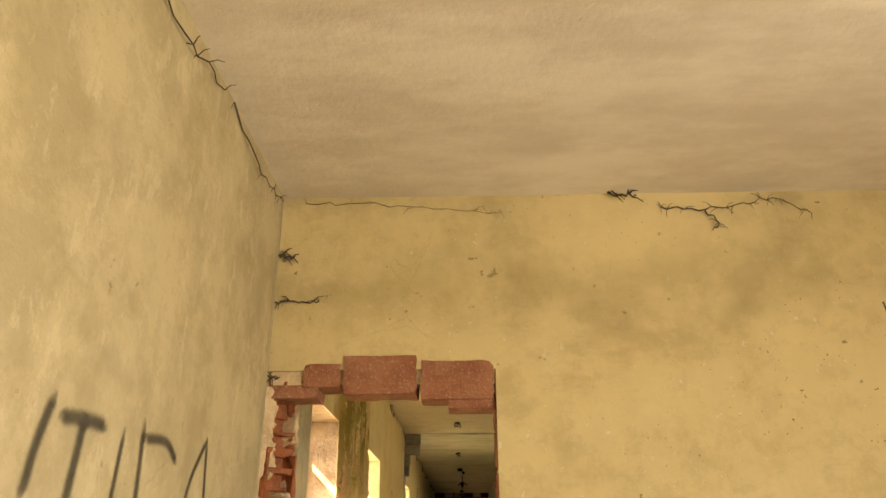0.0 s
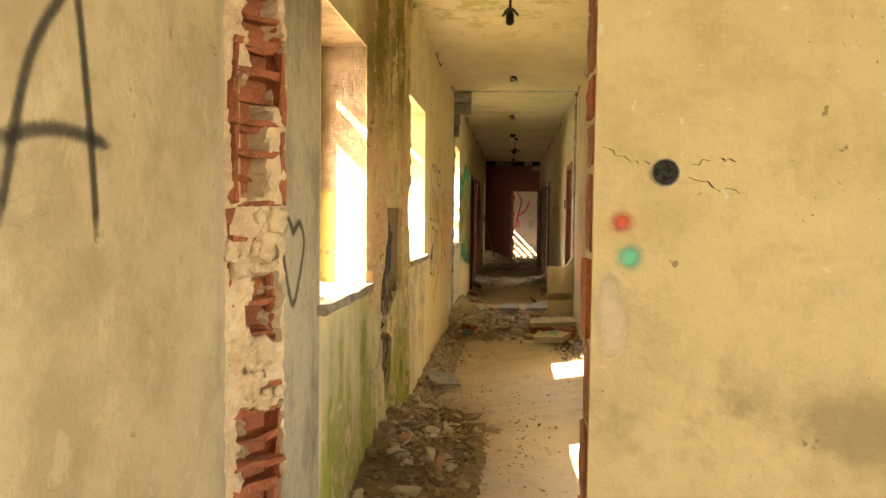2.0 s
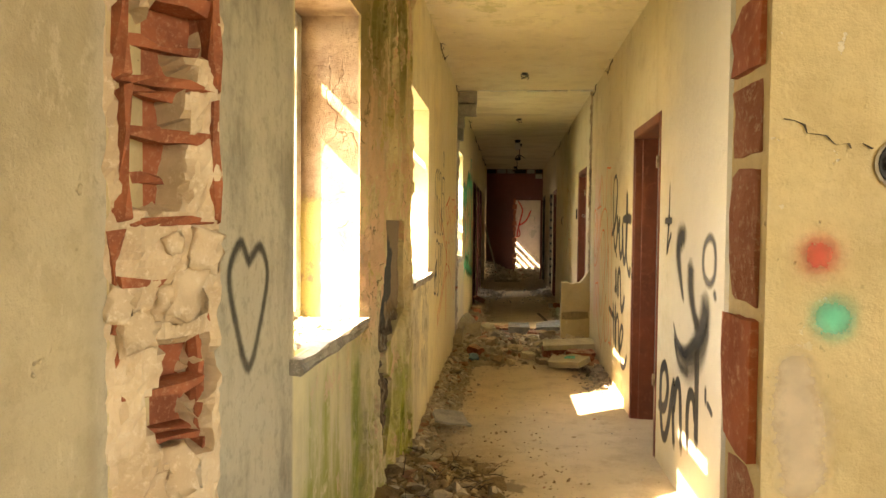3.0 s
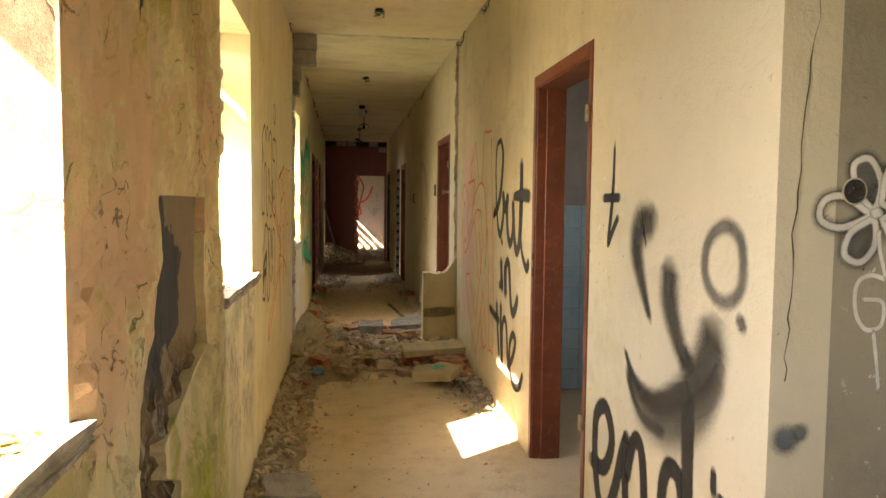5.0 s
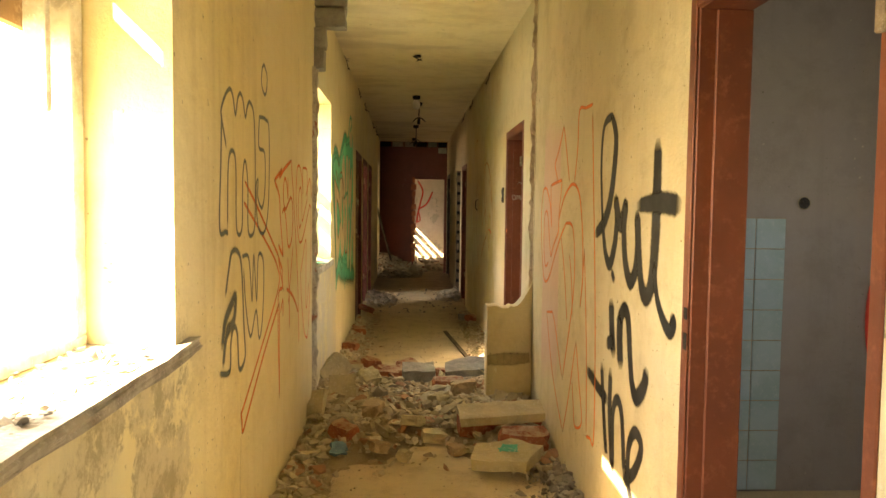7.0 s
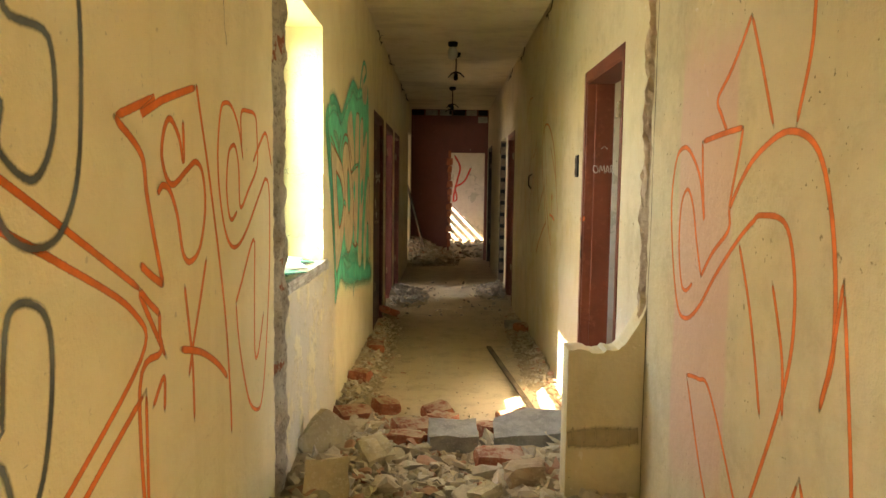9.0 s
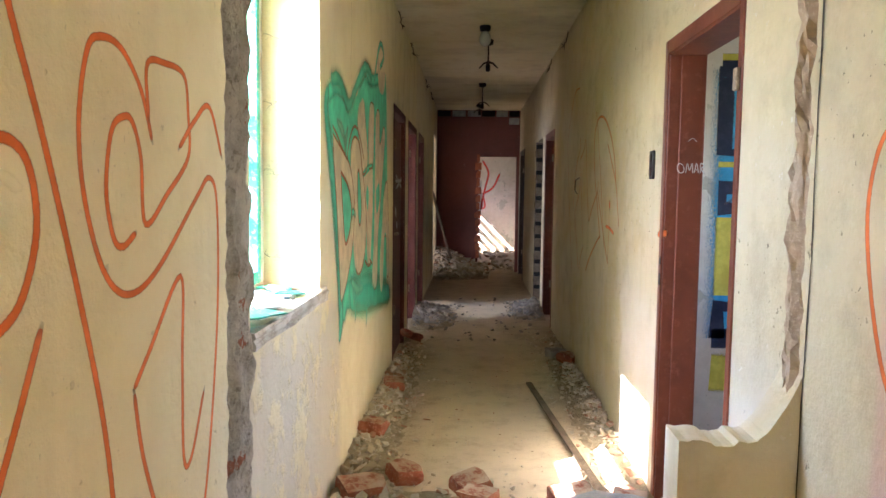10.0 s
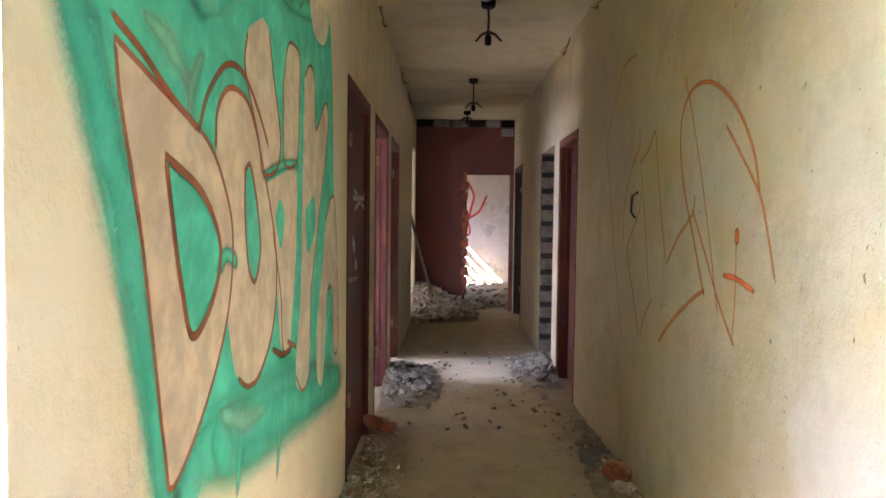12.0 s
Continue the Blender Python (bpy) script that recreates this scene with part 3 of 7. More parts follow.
def wall_along_y(x0, x1, y0, y1, z0, z1, holes=()):
    """Boxes of a wall along y with rectangular holes (y0, y1, z0, z1), in order."""
    bm, at = bmesh.new(), y0
    for a, b, low, high in holes:
        box(bm, x0, x1, at, a, z0, z1)
        if low > z0:
            box(bm, x0, x1, a, b, z0, low)
        if high < z1:
            box(bm, x0, x1, a, b, high, z1)
        at = b
    box(bm, x0, x1, at, y1, z0, z1)
    return bm


def wall_along_x(y0, y1, x0, x1, z0, z1, holes=()):
    bm, at = bmesh.new(), x0
    for a, b, low, high in holes:
        box(bm, at, a, y0, y1, z0, z1)
        if low > z0:
            box(bm, a, b, y0, y1, z0, low)
        if high < z1:
            box(bm, a, b, y0, y1, high, z1)
        at = b
    box(bm, at, x1, y0, y1, z0, z1)
    return bm


# ---------------------------------------------------------------- the large structure
XL, XR, HIGH = -0.80, 0.635, 2.80
OUT = -1.20
WIN = [(4.33, 5.16, 1.0, 2.13), (5.40, 6.42, 0.22, 1.45), (6.58, 7.48, 1.02, 2.15), (10.36, 11.27, 0.98, 2.19)]


def plan(z0, z1):
    return boxes((OUT, 2.75, -2.6, 13.15, z0, z1), (-4.6, 2.75, 13.15, 21.15, z0, z1), (OUT, 2.75, 21.15, 26.25, z0, z1))


structure("floor", plan(-0.2, 0.0), M_FLOOR, "dusty bare screed floor strewn with grit", "floor")
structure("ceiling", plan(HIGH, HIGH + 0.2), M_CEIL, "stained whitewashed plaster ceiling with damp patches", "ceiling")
structure("ground", boxes((-600, 600, -600, 600, -0.7, -0.5)), M_GROUND, "dry overgrown ground outside", "ground")
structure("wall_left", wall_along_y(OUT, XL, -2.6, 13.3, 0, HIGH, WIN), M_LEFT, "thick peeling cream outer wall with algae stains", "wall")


NICHE_NEAR = [(0.28, 5.68), (0.55, 5.60), (0.75, 5.55), (0.90, 5.57), (1.0, 5.63), (1.05, 5.69), (1.15, 5.72), (1.21, 5.78), (1.25, 5.775), (1.40, 5.75)]
NICHE_FAR = [(0.28, 5.80), (0.45, 5.93), (0.60, 5.95), (0.66, 5.80), (0.75, 5.77), (0.86, 6.15), (0.90, 6.33), (0.98, 6.33), (1.10, 6.295), (1.20, 6.30), (1.40, 6.33)]


def niche():
    """A chase broken into the plaster: the plaster about it with its ragged lip, and the rough back."""
    def edge(rows, z, seed):
        at = np.interp(z, [r[0] for r in rows], [r[1] for r in rows])
        return float(at) + 0.016 * noise.fractal(Vector((seed, z * 16, 0)), 0.9, 2.0, 4)

    y0, y1, z0, z1, low, high, deep = 5.40, 6.42, 0.22, 1.45, 0.28, 1.375, XL - 0.036
    bm, steps = bmesh.new(), 74
    zs = [low + (high - low) * k / steps for k in range(steps + 1)]
    near, far = [edge(NICHE_NEAR, z, 1.0) for z in zs], [edge(NICHE_FAR, z, 5.0) for z in zs]

    def quad(*corners):
        bm.faces.new([bm.verts.new(c) for c in corners])

    for k in range(steps):
        a, b = zs[k], zs[k + 1]
        quad((XL, y0, a), (XL, near[k], a), (XL, near[k + 1], b), (XL, y0, b))
        quad((XL, far[k], a), (XL, y1, a), (XL, y1, b), (XL, far[k + 1], b))
        quad((XL, near[k], a), (deep, near[k] + 0.006, a), (deep, near[k + 1] + 0.006, b), (XL, near[k + 1], b))
        quad((XL, far[k], a), (XL, far[k + 1], b), (deep, far[k + 1] - 0.006, b), (deep, far[k] - 0.006, a))
    top = zs[-1]
    quad((XL, near[-1], top), (XL, far[-1], top), (deep, far[-1], top), (deep, near[-1], top))
    quad((XL, near[0], low), (deep, near[0], low), (deep, far[0], low), (XL, far[0], low))
    quad((XL, y0, top), (XL, near[-1], top), (XL, far[-1], top), (XL, y1, top), (XL, y1, z1), (XL, y0, z1))
    quad((XL, y0, z0), (XL, y1, z0), (XL, y1, low), (XL, far[0], low), (XL, near[0], low), (XL, y0, low))
    structure("wall_niche_lip", bm, M_LEFT, "ragged plaster round a chase broken into the wall", "wall")
    bm = boxes((OUT, -0.87, y0, y1, z0, z1))
    ny, nz, grid = 50, 74, []
    for j in range(nz + 1):
        z = z0 + (z1 - z0) * j / nz
        rough = 0.004 + 0.034 * min(1.0, max(0.0, (1.0 - z) / 0.15))
        row = []
        for i in range(ny + 1):
            y = y0 + (y1 - y0) * i / ny
            row.append(bm.verts.new((min(XL - 0.004, -0.829 + rough * noise.fractal(Vector((y * 14, z * 8, 3.0)), 0.7, 2.0, 5)), y, z)))
        grid.append(row)
    for a, b in zip(grid, grid[1:]):
        for i in range(ny):
            bm.faces.new((a[i], a[i + 1], b[i + 1], b[i]))
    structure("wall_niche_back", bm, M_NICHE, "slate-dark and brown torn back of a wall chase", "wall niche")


niche()


def flaking_coat():
    """Layers of plaster and paint that have come away in flakes between the first two windows; the chase stays open."""
    y0, y1, step = 5.17, 6.572, 0.014
    ny, nz = int((y1 - y0) / step), int(2.78 / step)
    bm, grid = bmesh.new(), []

    def ease(v, lo, hi):
        f = min(1.0, max(0.0, (v - lo) / (hi - lo)))
        return f * f * (3 - 2 * f)

    def clear(y, z):
        """How far a spot lies outside the open chase."""
        near, far = (float(np.interp(z, [r[0] for r in rows], [r[1] for r in rows])) for rows in (NICHE_NEAR, NICHE_FAR))
        return max(near - 0.03 - y, y - far - 0.03, 0.24 - z, z - 1.41)

    for j in range(nz + 1):
        row = []
        for i in range(ny + 1):
            y, z = y0 + (y1 - y0) * i / ny, 0.005 + 2.78 * j / nz
            first = noise.fractal(Vector((y * 4.5, z * 1.7, 1.0)), 0.7, 2.0, 6)
            second = noise.fractal(Vector((y * 7.0, z * 3.2, 4.0)), 0.7, 2.0, 6)
            crumb = noise.fractal(Vector((y * 30, z * 30, 9.0)), 0.8, 2.0, 3)
            out = 0.001 + 0.016 * ease(first, -0.02, 0.04) + 0.010 * ease(second, 0.05, 0.09) + 0.003 * crumb
            rim = max(0.0, min(1.0, (y - y0) / 0.03, (y1 - y) / 0.03, (clear(y, z) - 0.012) / 0.05))
            row.append(bm.verts.new((XL - 0.003 * (1 - rim) + max(0.0008, out) * rim, y, z)))
        grid.append(row)
    for j in range(nz):
        for i in range(ny):
            if clear(y0 + (y1 - y0) * (i + 0.5) / ny, 0.005 + 2.78 * (j + 0.5) / nz) > 0:
                bm.faces.new((grid[j][i], grid[j][i + 1], grid[j + 1][i + 1], grid[j + 1][i]))
    for v in [v for v in bm.verts if not v.link_faces]:
        bm.verts.remove(v)
    structure("wall_flakes", bm, M_LEFT, "layered flaking plaster between the corridor windows", "wall")


flaking_coat()
LEFT_DOORS = [(13.98, 14.88, 0, 2.0), (15.28, 16.2, 0, 2.0), (16.6, 17.42, 0, 2.0), (19.9, 20.75, 0, 2.3)]
structure("wall_left_inner", wall_along_y(-0.95, XL, 13.3, 21.0, 0, HIGH, LEFT_DOORS), M_LEFT, "cream inner wall with door openings", "wall")
RIGHT_DOORS = [(6.8, 7.64, 0, 1.98), (10.76, 11.6, 0, 1.98), (15.78, 16.6, 0, 1.98), (16.95, 17.85, 0, 2.03), (19.8, 20.75, 0, 2.03)]
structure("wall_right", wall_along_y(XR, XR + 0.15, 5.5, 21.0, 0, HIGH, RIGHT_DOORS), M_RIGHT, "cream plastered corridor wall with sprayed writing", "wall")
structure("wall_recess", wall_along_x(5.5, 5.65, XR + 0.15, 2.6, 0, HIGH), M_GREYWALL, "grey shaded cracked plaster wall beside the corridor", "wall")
structure("wall_cross", wall_along_x(3.45, 3.6, XL, 2.75, 0, HIGH, [(-0.799, 0.085, 0, 2.05)]), M_CROSS, "cream partition with a hole broken through its bricks", "wall")
structure("wall_room_back", wall_along_x(-2.6, -2.45, XL, 2.75, 0, HIGH), M_CROSS, "cream plastered back wall of the first room", "wall")
structure("wall_room_right", wall_along_y(2.6, 2.75, -2.45, 3.45, 0, HIGH, [(-0.9, 1.3, 0.8, 2.3)]), M_CROSS, "cream side wall of the first room with an added unseen window opening", "wall")
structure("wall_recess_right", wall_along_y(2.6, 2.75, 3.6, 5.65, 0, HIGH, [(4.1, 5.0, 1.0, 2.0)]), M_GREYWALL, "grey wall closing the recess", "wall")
structure("wall_red", wall_along_x(21.0, 21.15, -4.45, 2.75, 0, HIGH, [(-0.07, 0.585, 0, 2.01)]), M_REDWALL, "brick-red painted end wall with a broken doorway", "wall")
structure("wall_far", wall_along_x(26.1, 26.25, OUT, 2.75, 0, HIGH), M_ROOM, "pale plaster wall of the last room", "wall")
structure("wall_far_left", wall_along_y(OUT, -0.95, 21.15, 26.1, 0, HIGH, [(24.2, 25.45, 0.95, 2.15)]), M_ROOM, "outer wall of the last room with a slatted window", "wall")
structure("wall_rooms_outer", wall_along_y(-4.6, -4.45, 13.3, 21.0, 0, HIGH, [(16.8, 18.1, 0.7, 2.3), (18.6, 19.25, 0.6, 2.4)]), M_ROOM, "outer wall of the side rooms with windows", "wall")
structure("wall_rooms_start", wall_along_x(13.15, 13.3, -4.6, OUT, 0, HIGH, [(-3.4, -2.6, 0.9, 2.25)]), M_ROOM, "wall closing the side rooms", "wall")
structure("wall_rooms_end", wall_along_x(21.0, 21.15, -4.6, -4.45, 0, HIGH), M_ROOM, "end of the side rooms", "wall")
# added out of sight to block the side window's light from the second door
structure("wall_rooms_middle", wall_along_x(16.33, 16.45, -4.45, -0.95, 0, HIGH), M_ROOM, "unseen thin wall that keeps one side room's light from the next door", "wall")
structure("wall_rooms_between", wall_along_x(18.2, 18.35, -4.45, -0.95, 0, HIGH), M_ROOM, "wall between two side rooms", "wall")
structure("wall_bathroom_far", wall_along_x(9.0, 9.15, XR + 0.15, 2.6, 0, HIGH), M_BATH, "lilac-grey plastered wall of the washroom", "wall")
structure("wall_bathroom_right", wall_along_y(2.6, 2.75, 5.65, 9.15, 0, HIGH, [(7.0, 7.7, 1.4, 2.0)]), M_BATH, "lilac-grey plastered side wall of the washroom", "wall")
structure("wall_painted_far", wall_along_x(12.6, 12.75, XR + 0.15, 2.6, 0, HIGH), M_ROOM, "wall of the side room with a sprayed mural", "wall")
structure("wall_painted_right", wall_along_y(2.6, 2.75, 9.15, 12.75, 0, HIGH, [(11.45, 12.45, 1.1, 2.0)]), M_ROOM, "side wall of the mural room with an added unseen window opening", "wall")
structure("wall_dark_right", wall_along_y(2.6, 2.75, 12.75, 26.1, 0, HIGH), M_ROOM, "side wall of the unlit rooms", "wall")


# ---------------------------------------------------------------- makers of things
def thing(name, label, category, group=""):
    return tagged(new(name), label, category, group)


def tube(bm, points, radius, sides=6, taper=1.0):
    """A round bar along points."""
    rings, n = [], len(points)
    pts = [Vector(p) for p in points]
    for k, p in enumerate(pts):
        way = (pts[min(k + 1, n - 1)] - pts[max(k - 1, 0)]).normalized()
        side = way.cross(Vector((0.31, 0.52, 0.79))).normalized()
        up = way.cross(side)
        r = radius * (1 + (taper - 1) * k / max(1, n - 1))
        rings.append([bm.verts.new(p + r * (math.cos(a) * side + math.sin(a) * up)) for a in [2 * math.pi * i / sides for i in range(sides)]])
    for a, b in zip(rings, rings[1:]):
        for i in range(sides):
            bm.faces.new((a[i], a[(i + 1) % sides], b[(i + 1) % sides], b[i]))
    bm.faces.new(rings[0][::-1])
    bm.faces.new(rings[-1])
    return bm


def lathe(bm, centre, profile, sides=16, axis=Vector((0, 0, 1))):
    """A turned body: profile of (radius, height along axis)."""
    turn = axis.to_track_quat("Z", "Y").to_matrix()
    rings = [[bm.verts.new(Vector(centre) + turn @ Vector((r * math.cos(a), r * math.sin(a), h))) for a in [2 * math.pi * i / sides for i in range(sides)]] for r, h in profile]
    for a, b in zip(rings, rings[1:]):
        for i in range(sides):
            bm.faces.new((a[i], a[(i + 1) % sides], b[(i + 1) % sides], b[i]))
    bm.faces.new(rings[0][::-1])
    bm.faces.new(rings[-1])
    return bm


def bevelled(bm, width, segments=1):
    bmesh.ops.remove_doubles(bm, verts=bm.verts, dist=1e-5)
    bmesh.ops.bevel(bm, geom=list(bm.edges), offset=width, segments=segments, affect="EDGES", profile=0.5)
    return bm


def rough_block(sx, sy, sz, seed, cuts=2, wear=0.12):
    """A broken block about its middle: worn corners, uneven faces, a snapped end."""
    rnd = random.Random(seed)
    bm = bmesh.new()
    box(bm, -sx / 2, sx / 2, -sy / 2, sy / 2, -sz / 2, sz / 2)
    bmesh.ops.subdivide_edges(bm, edges=list(bm.edges), cuts=cuts, use_grid_fill=True)
    small = min(sx, sy, sz)
    for v in bm.verts:
        edge = sum(abs(abs(c) - h) < 1e-4 for c, h in zip(v.co, (sx / 2, sy / 2, sz / 2)))
        pull = 1 - wear * (0.25 if edge == 1 else 0.7 if edge == 2 else 1.4) * rnd.random()
        v.co *= pull
        v.co += Vector((rnd.uniform(-1, 1), rnd.uniform(-1, 1), rnd.uniform(-1, 1))) * small * wear * 0.35
        if v.co.x > sx * 0.3:
            v.co.x -= rnd.random() * sx * wear
    return bm


def lying(ob, x, y, z, rx=0, ry=0, rz=0):
    """Puts a thing at a turn and height so that its lowest point stands at z."""
    ob.matrix_world = pose(x, y, 0, rx, ry, rz)
    low = min((ob.matrix_world @ v.co).z for v in ob.data.vertices)
    ob.matrix_world = pose(x, y, z - low, rx, ry, rz)
    return ob


def slab_piece(name, outline, thick, material, label, category, x, y, z, rx=0, ry=0, rz=0, seed=1):
    """A flat broken piece: an uneven outline (x, y pairs) with thickness."""
    rnd = random.Random(seed)
    bm = bmesh.new()
    pts = []
    for (ax, ay), (bx, by) in zip(outline, outline[1:] + outline[:1]):
        for k in range(3):
            f = k / 3
            j = 0.012 if k else 0.0
            pts.append((ax + (bx - ax) * f + rnd.uniform(-j, j), ay + (by - ay) * f + rnd.uniform(-j, j)))
    top = [bm.verts.new((px, py, thick + rnd.uniform(-0.1, 0.1) * thick)) for px, py in pts]
    low = [bm.verts.new((px + rnd.uniform(-0.01, 0.01), py + rnd.uniform(-0.01, 0.01), 0)) for px, py in pts]
    bm.faces.new(top)
    bm.faces.new(low[::-1])
    for k in range(len(pts)):
        m = (k + 1) % len(pts)
        bm.faces.new((low[k], low[m], top[m], top[k]))
    ob = tagged(part(name, bm, material), label, category)
    return lying(ob, x, y, z, rx, ry, rz)


def stones(count, place, size, seed, flat=0.65):
    """Many small broken stones in one mesh; place(rnd) gives x, y, z of each."""
    rnd = random.Random(seed)
    nprnd = np.random.RandomState(seed)
    shapes = []
    for k in range(14):
        bm = bmesh.new()
        for _ in range(11):
            d = Vector(nprnd.normal(size=3)).normalized() * nprnd.uniform(0.75, 1.1)
            bm.verts.new(Vector((d.x, d.y * nprnd.uniform(0.6, 1), d.z * flat)))
        hull = bmesh.ops.convex_hull(bm, input=bm.verts)
        bmesh.ops.delete(bm, geom=[g for g in hull["geom_interior"] if isinstance(g, bmesh.types.BMVert)], context="VERTS")
        bm.verts.index_update()
        shapes.append((np.array([v.co[:] for v in bm.verts]), [[v.index for v in f.verts] for f in bm.faces]))
        bm.free()
    verts, faces, base = [], [], 0
    for _ in range(count):
        x, y, z, scale = place(rnd)
        s = scale * (size[0] + (size[1] - size[0]) * rnd.random() ** 2.2) / 2
        co, fs = shapes[rnd.randrange(14)]
        turn = np.array(Euler((rnd.gauss(0, 0.35), rnd.gauss(0, 0.35), rnd.uniform(0, 6.3))).to_matrix())
        stretch = np.array([rnd.uniform(0.7, 1.5), rnd.uniform(0.7, 1.1), rnd.uniform(0.6, 1.1)])
        c = (co * s * stretch) @ turn.T
        c += np.array([x, y, z + 0.30 * s])
        verts.extend(c.tolist())
        faces.extend([[i + base for i in f] for f in fs])
        base += len(co)
    return verts, faces


def stone_field(name, label, count, place, size, material, seed, flat=0.65):
    verts, faces = stones(count, place, size, seed, flat)
    data = bpy.data.meshes.new(name)
    data.from_pydata(verts, [], faces)
    data.materials.append(material)
    return tagged(new(name, data), label, "rubble", kind="stuff")


def mound(name, label, x0, x1, y0, y1, height, material, seed, step=0.04):
    """A low heap of dust: height(x, y) over a grid, with fine unevenness, closed under the floor."""
    nx, ny = max(2, int((x1 - x0) / step)), max(2, int((y1 - y0) / step))
    verts, faces = [], []
    for j in range(ny + 1):
        for i in range(nx + 1):
            x, y = x0 + (x1 - x0) * i / nx, y0 + (y1 - y0) * j / ny
            h = height(x, y)
            bump = noise.fractal(Vector((x * 7, y * 7, seed)), 0.8, 2.0, 4)
            verts.append((x, y, -0.012 + h * (1 + 0.25 * bump) + (0.012 * bump if h > 0.01 else 0)))
    for j in range(ny):
        for i in range(nx):
            a = j * (nx + 1) + i
            faces.append((a, a + 1, a + nx + 2, a + nx + 1))
    data = bpy.data.meshes.new(name)
    data.from_pydata(verts, [], faces)
    data.materials.append(material)
    data.shade_smooth()
    return tagged(new(name, data), label, "rubble heap", kind="stuff")


def bell(v, mid, half):
    d = min(1.0, abs(v - mid) / half)
    return (1 - d * d) ** 2


def steel_frame(side, y0, y1, top, paint, label, leaf=None, leaf_label="", hinges_at=0, sunk=0.09):
    """A painted steel door frame in a corridor wall: lining, face strips, stop, hinges; side is +1 for the right wall."""
    face = XR if side > 0 else XL
    back = face + side * 0.155
    root = thing("door_frame", label, "door frame", "steel door frames")
    root.location = (face, (y0 + y1) / 2, 0)
    place = Matrix.Translation(root.location).inverted()

    def add(name, rows, material=paint, width=0.003, text=""):
        bm = boxes(*[(min(a, b), max(a, b), c, d, e, f) for a, b, c, d, e, f in rows])
        bmesh.ops.bevel(bm, geom=list(bm.edges), offset=width, segments=1, affect="EDGES", profile=0.5)
        bm.transform(place)
        return part(name, bm, material, root, text)

    out = face - side * 0.006
    for name, a, b in (("jamb", y0, y0 + 0.035), ("jamb", y1 - 0.035, y1)):
        near = name == "jamb" and a == y0
        strip = (a - 0.008, a + 0.03) if near else (b - 0.03, b + 0.012)
        add("jamb", [(out, face + side * 0.002, strip[0], strip[1], 0, top + 0.03), (face + side * 0.003, back, a, b, 0, top)])
        stop = (b, b + 0.012) if near else (a - 0.012, a)
        add("stop", [(face + side * 0.05, back, stop[0], stop[1], 0, top - 0.035)])
    add("head", [(out, face + side * 0.002, y0 + 0.031, y1 - 0.031, top - 0.03, top + 0.03), (face + side * 0.003, back, y0 + 0.036, y1 - 0.036, top - 0.035, top)])
    at = y0 + 0.012 if hinges_at == 0 else y1 - 0.012
    for z in (0.42, 1.70):
        add("hinge", [(out - side * 0.016, out - side * 0.001, at - 0.014, at + 0.014, z, z + 0.07)], M_STEEL_BRASS, 0.003, "worn hinge half on the frame")
    lock = y1 - 0.02 if hinges_at == 0 else y0 + 0.02
    for z, tall in ((0.98, 0.05), (1.07, 0.035)):
        add("strike_slot", [(out - side * 0.002, out - side * 0.0005, lock - 0.012, lock + 0.012, z, z + tall)], M_BLACK, 0.0005, "dark lock slot")
    if leaf:
        x = face + side * sunk
        panel = add("door_leaf", [(x, x + side * 0.04, y0 + 0.05, y1 - 0.05, 0.01, top - 0.05)], leaf, 0.003, leaf_label)
        bm = boxes((min(x - side * 0.05, x), max(x - side * 0.05, x), y0 + 0.12, y0 + 0.14, 1.03, 1.05), (min(x - side * 0.05, x - side * 0.03), max(x - side * 0.05, x - side * 0.03), y0 + 0.14, y0 + 0.25, 1.03, 1.05))
        bm.transform(place)
        part("handle", bm, M_STEEL_BRASS, panel, "short worn metal handle")
    return root


steel_frame(1, 6.78, 7.66, 2.0, M_STEEL_RED, "red-painted steel door frame without its door")
steel_frame(1, 10.74, 11.62, 2.0, M_STEEL_RED, "dull red steel door frame with white scribbles")
steel_frame(1, 15.76, 16.62, 2.0, M_STEEL_RED, "red steel door frame with its leaf shut", M_RED_DOOR, "shut dark red door leaf")
steel_frame(-1, 13.96, 14.90, 2.02, M_RED_DOOR, "dark red steel door frame with its leaf shut", M_RED_DOOR, "shut dark red door leaf", sunk=0.028)
steel_frame(-1, 15.26, 16.22, 2.02, M_RED_DOOR, "dark red steel door frame standing open")
steel_frame(-1, 16.58, 17.44, 2.02, M_RED_DOOR, "dark red steel door frame beside fallen rubble")
steel_frame(1, 19.78, 20.77, 2.05, M_DARK_DOOR, "dark brown door frame with a shut leaf", M_DARK_DOOR, "shut dark brown door leaf")

bm = lathe(bmesh.new(), (XL, 5.61, 1.80), [(0.022, 0.0), (0.024, 0.002), (0.012, 0.003)], 14, Vector((1, 0, 0)))
bm.transform(Matrix.Translation((0, 0, 1.80)) @ Matrix.Diagonal((1, 1, 2.2, 1)) @ Matrix.Translation((0, 0, -1.80)))
tagged(part("pipe_hole", bm, M_BLACK), "dark oval pipe hole in the flaking wall", "hole")
# holes left by the lock on the first frame's lining
for z in (1.42, 0.62):
    bm = lathe(bmesh.new(), (0.715, 7.6245, z), [(0.019, 0.0), (0.021, -0.002), (0.012, -0.004)], 12, Vector((0, 1, 0)))
    tagged(part("rubber_plug", bm, M_BLACK), "round black plug in the red frame", "plug", "plugs in the red frame")


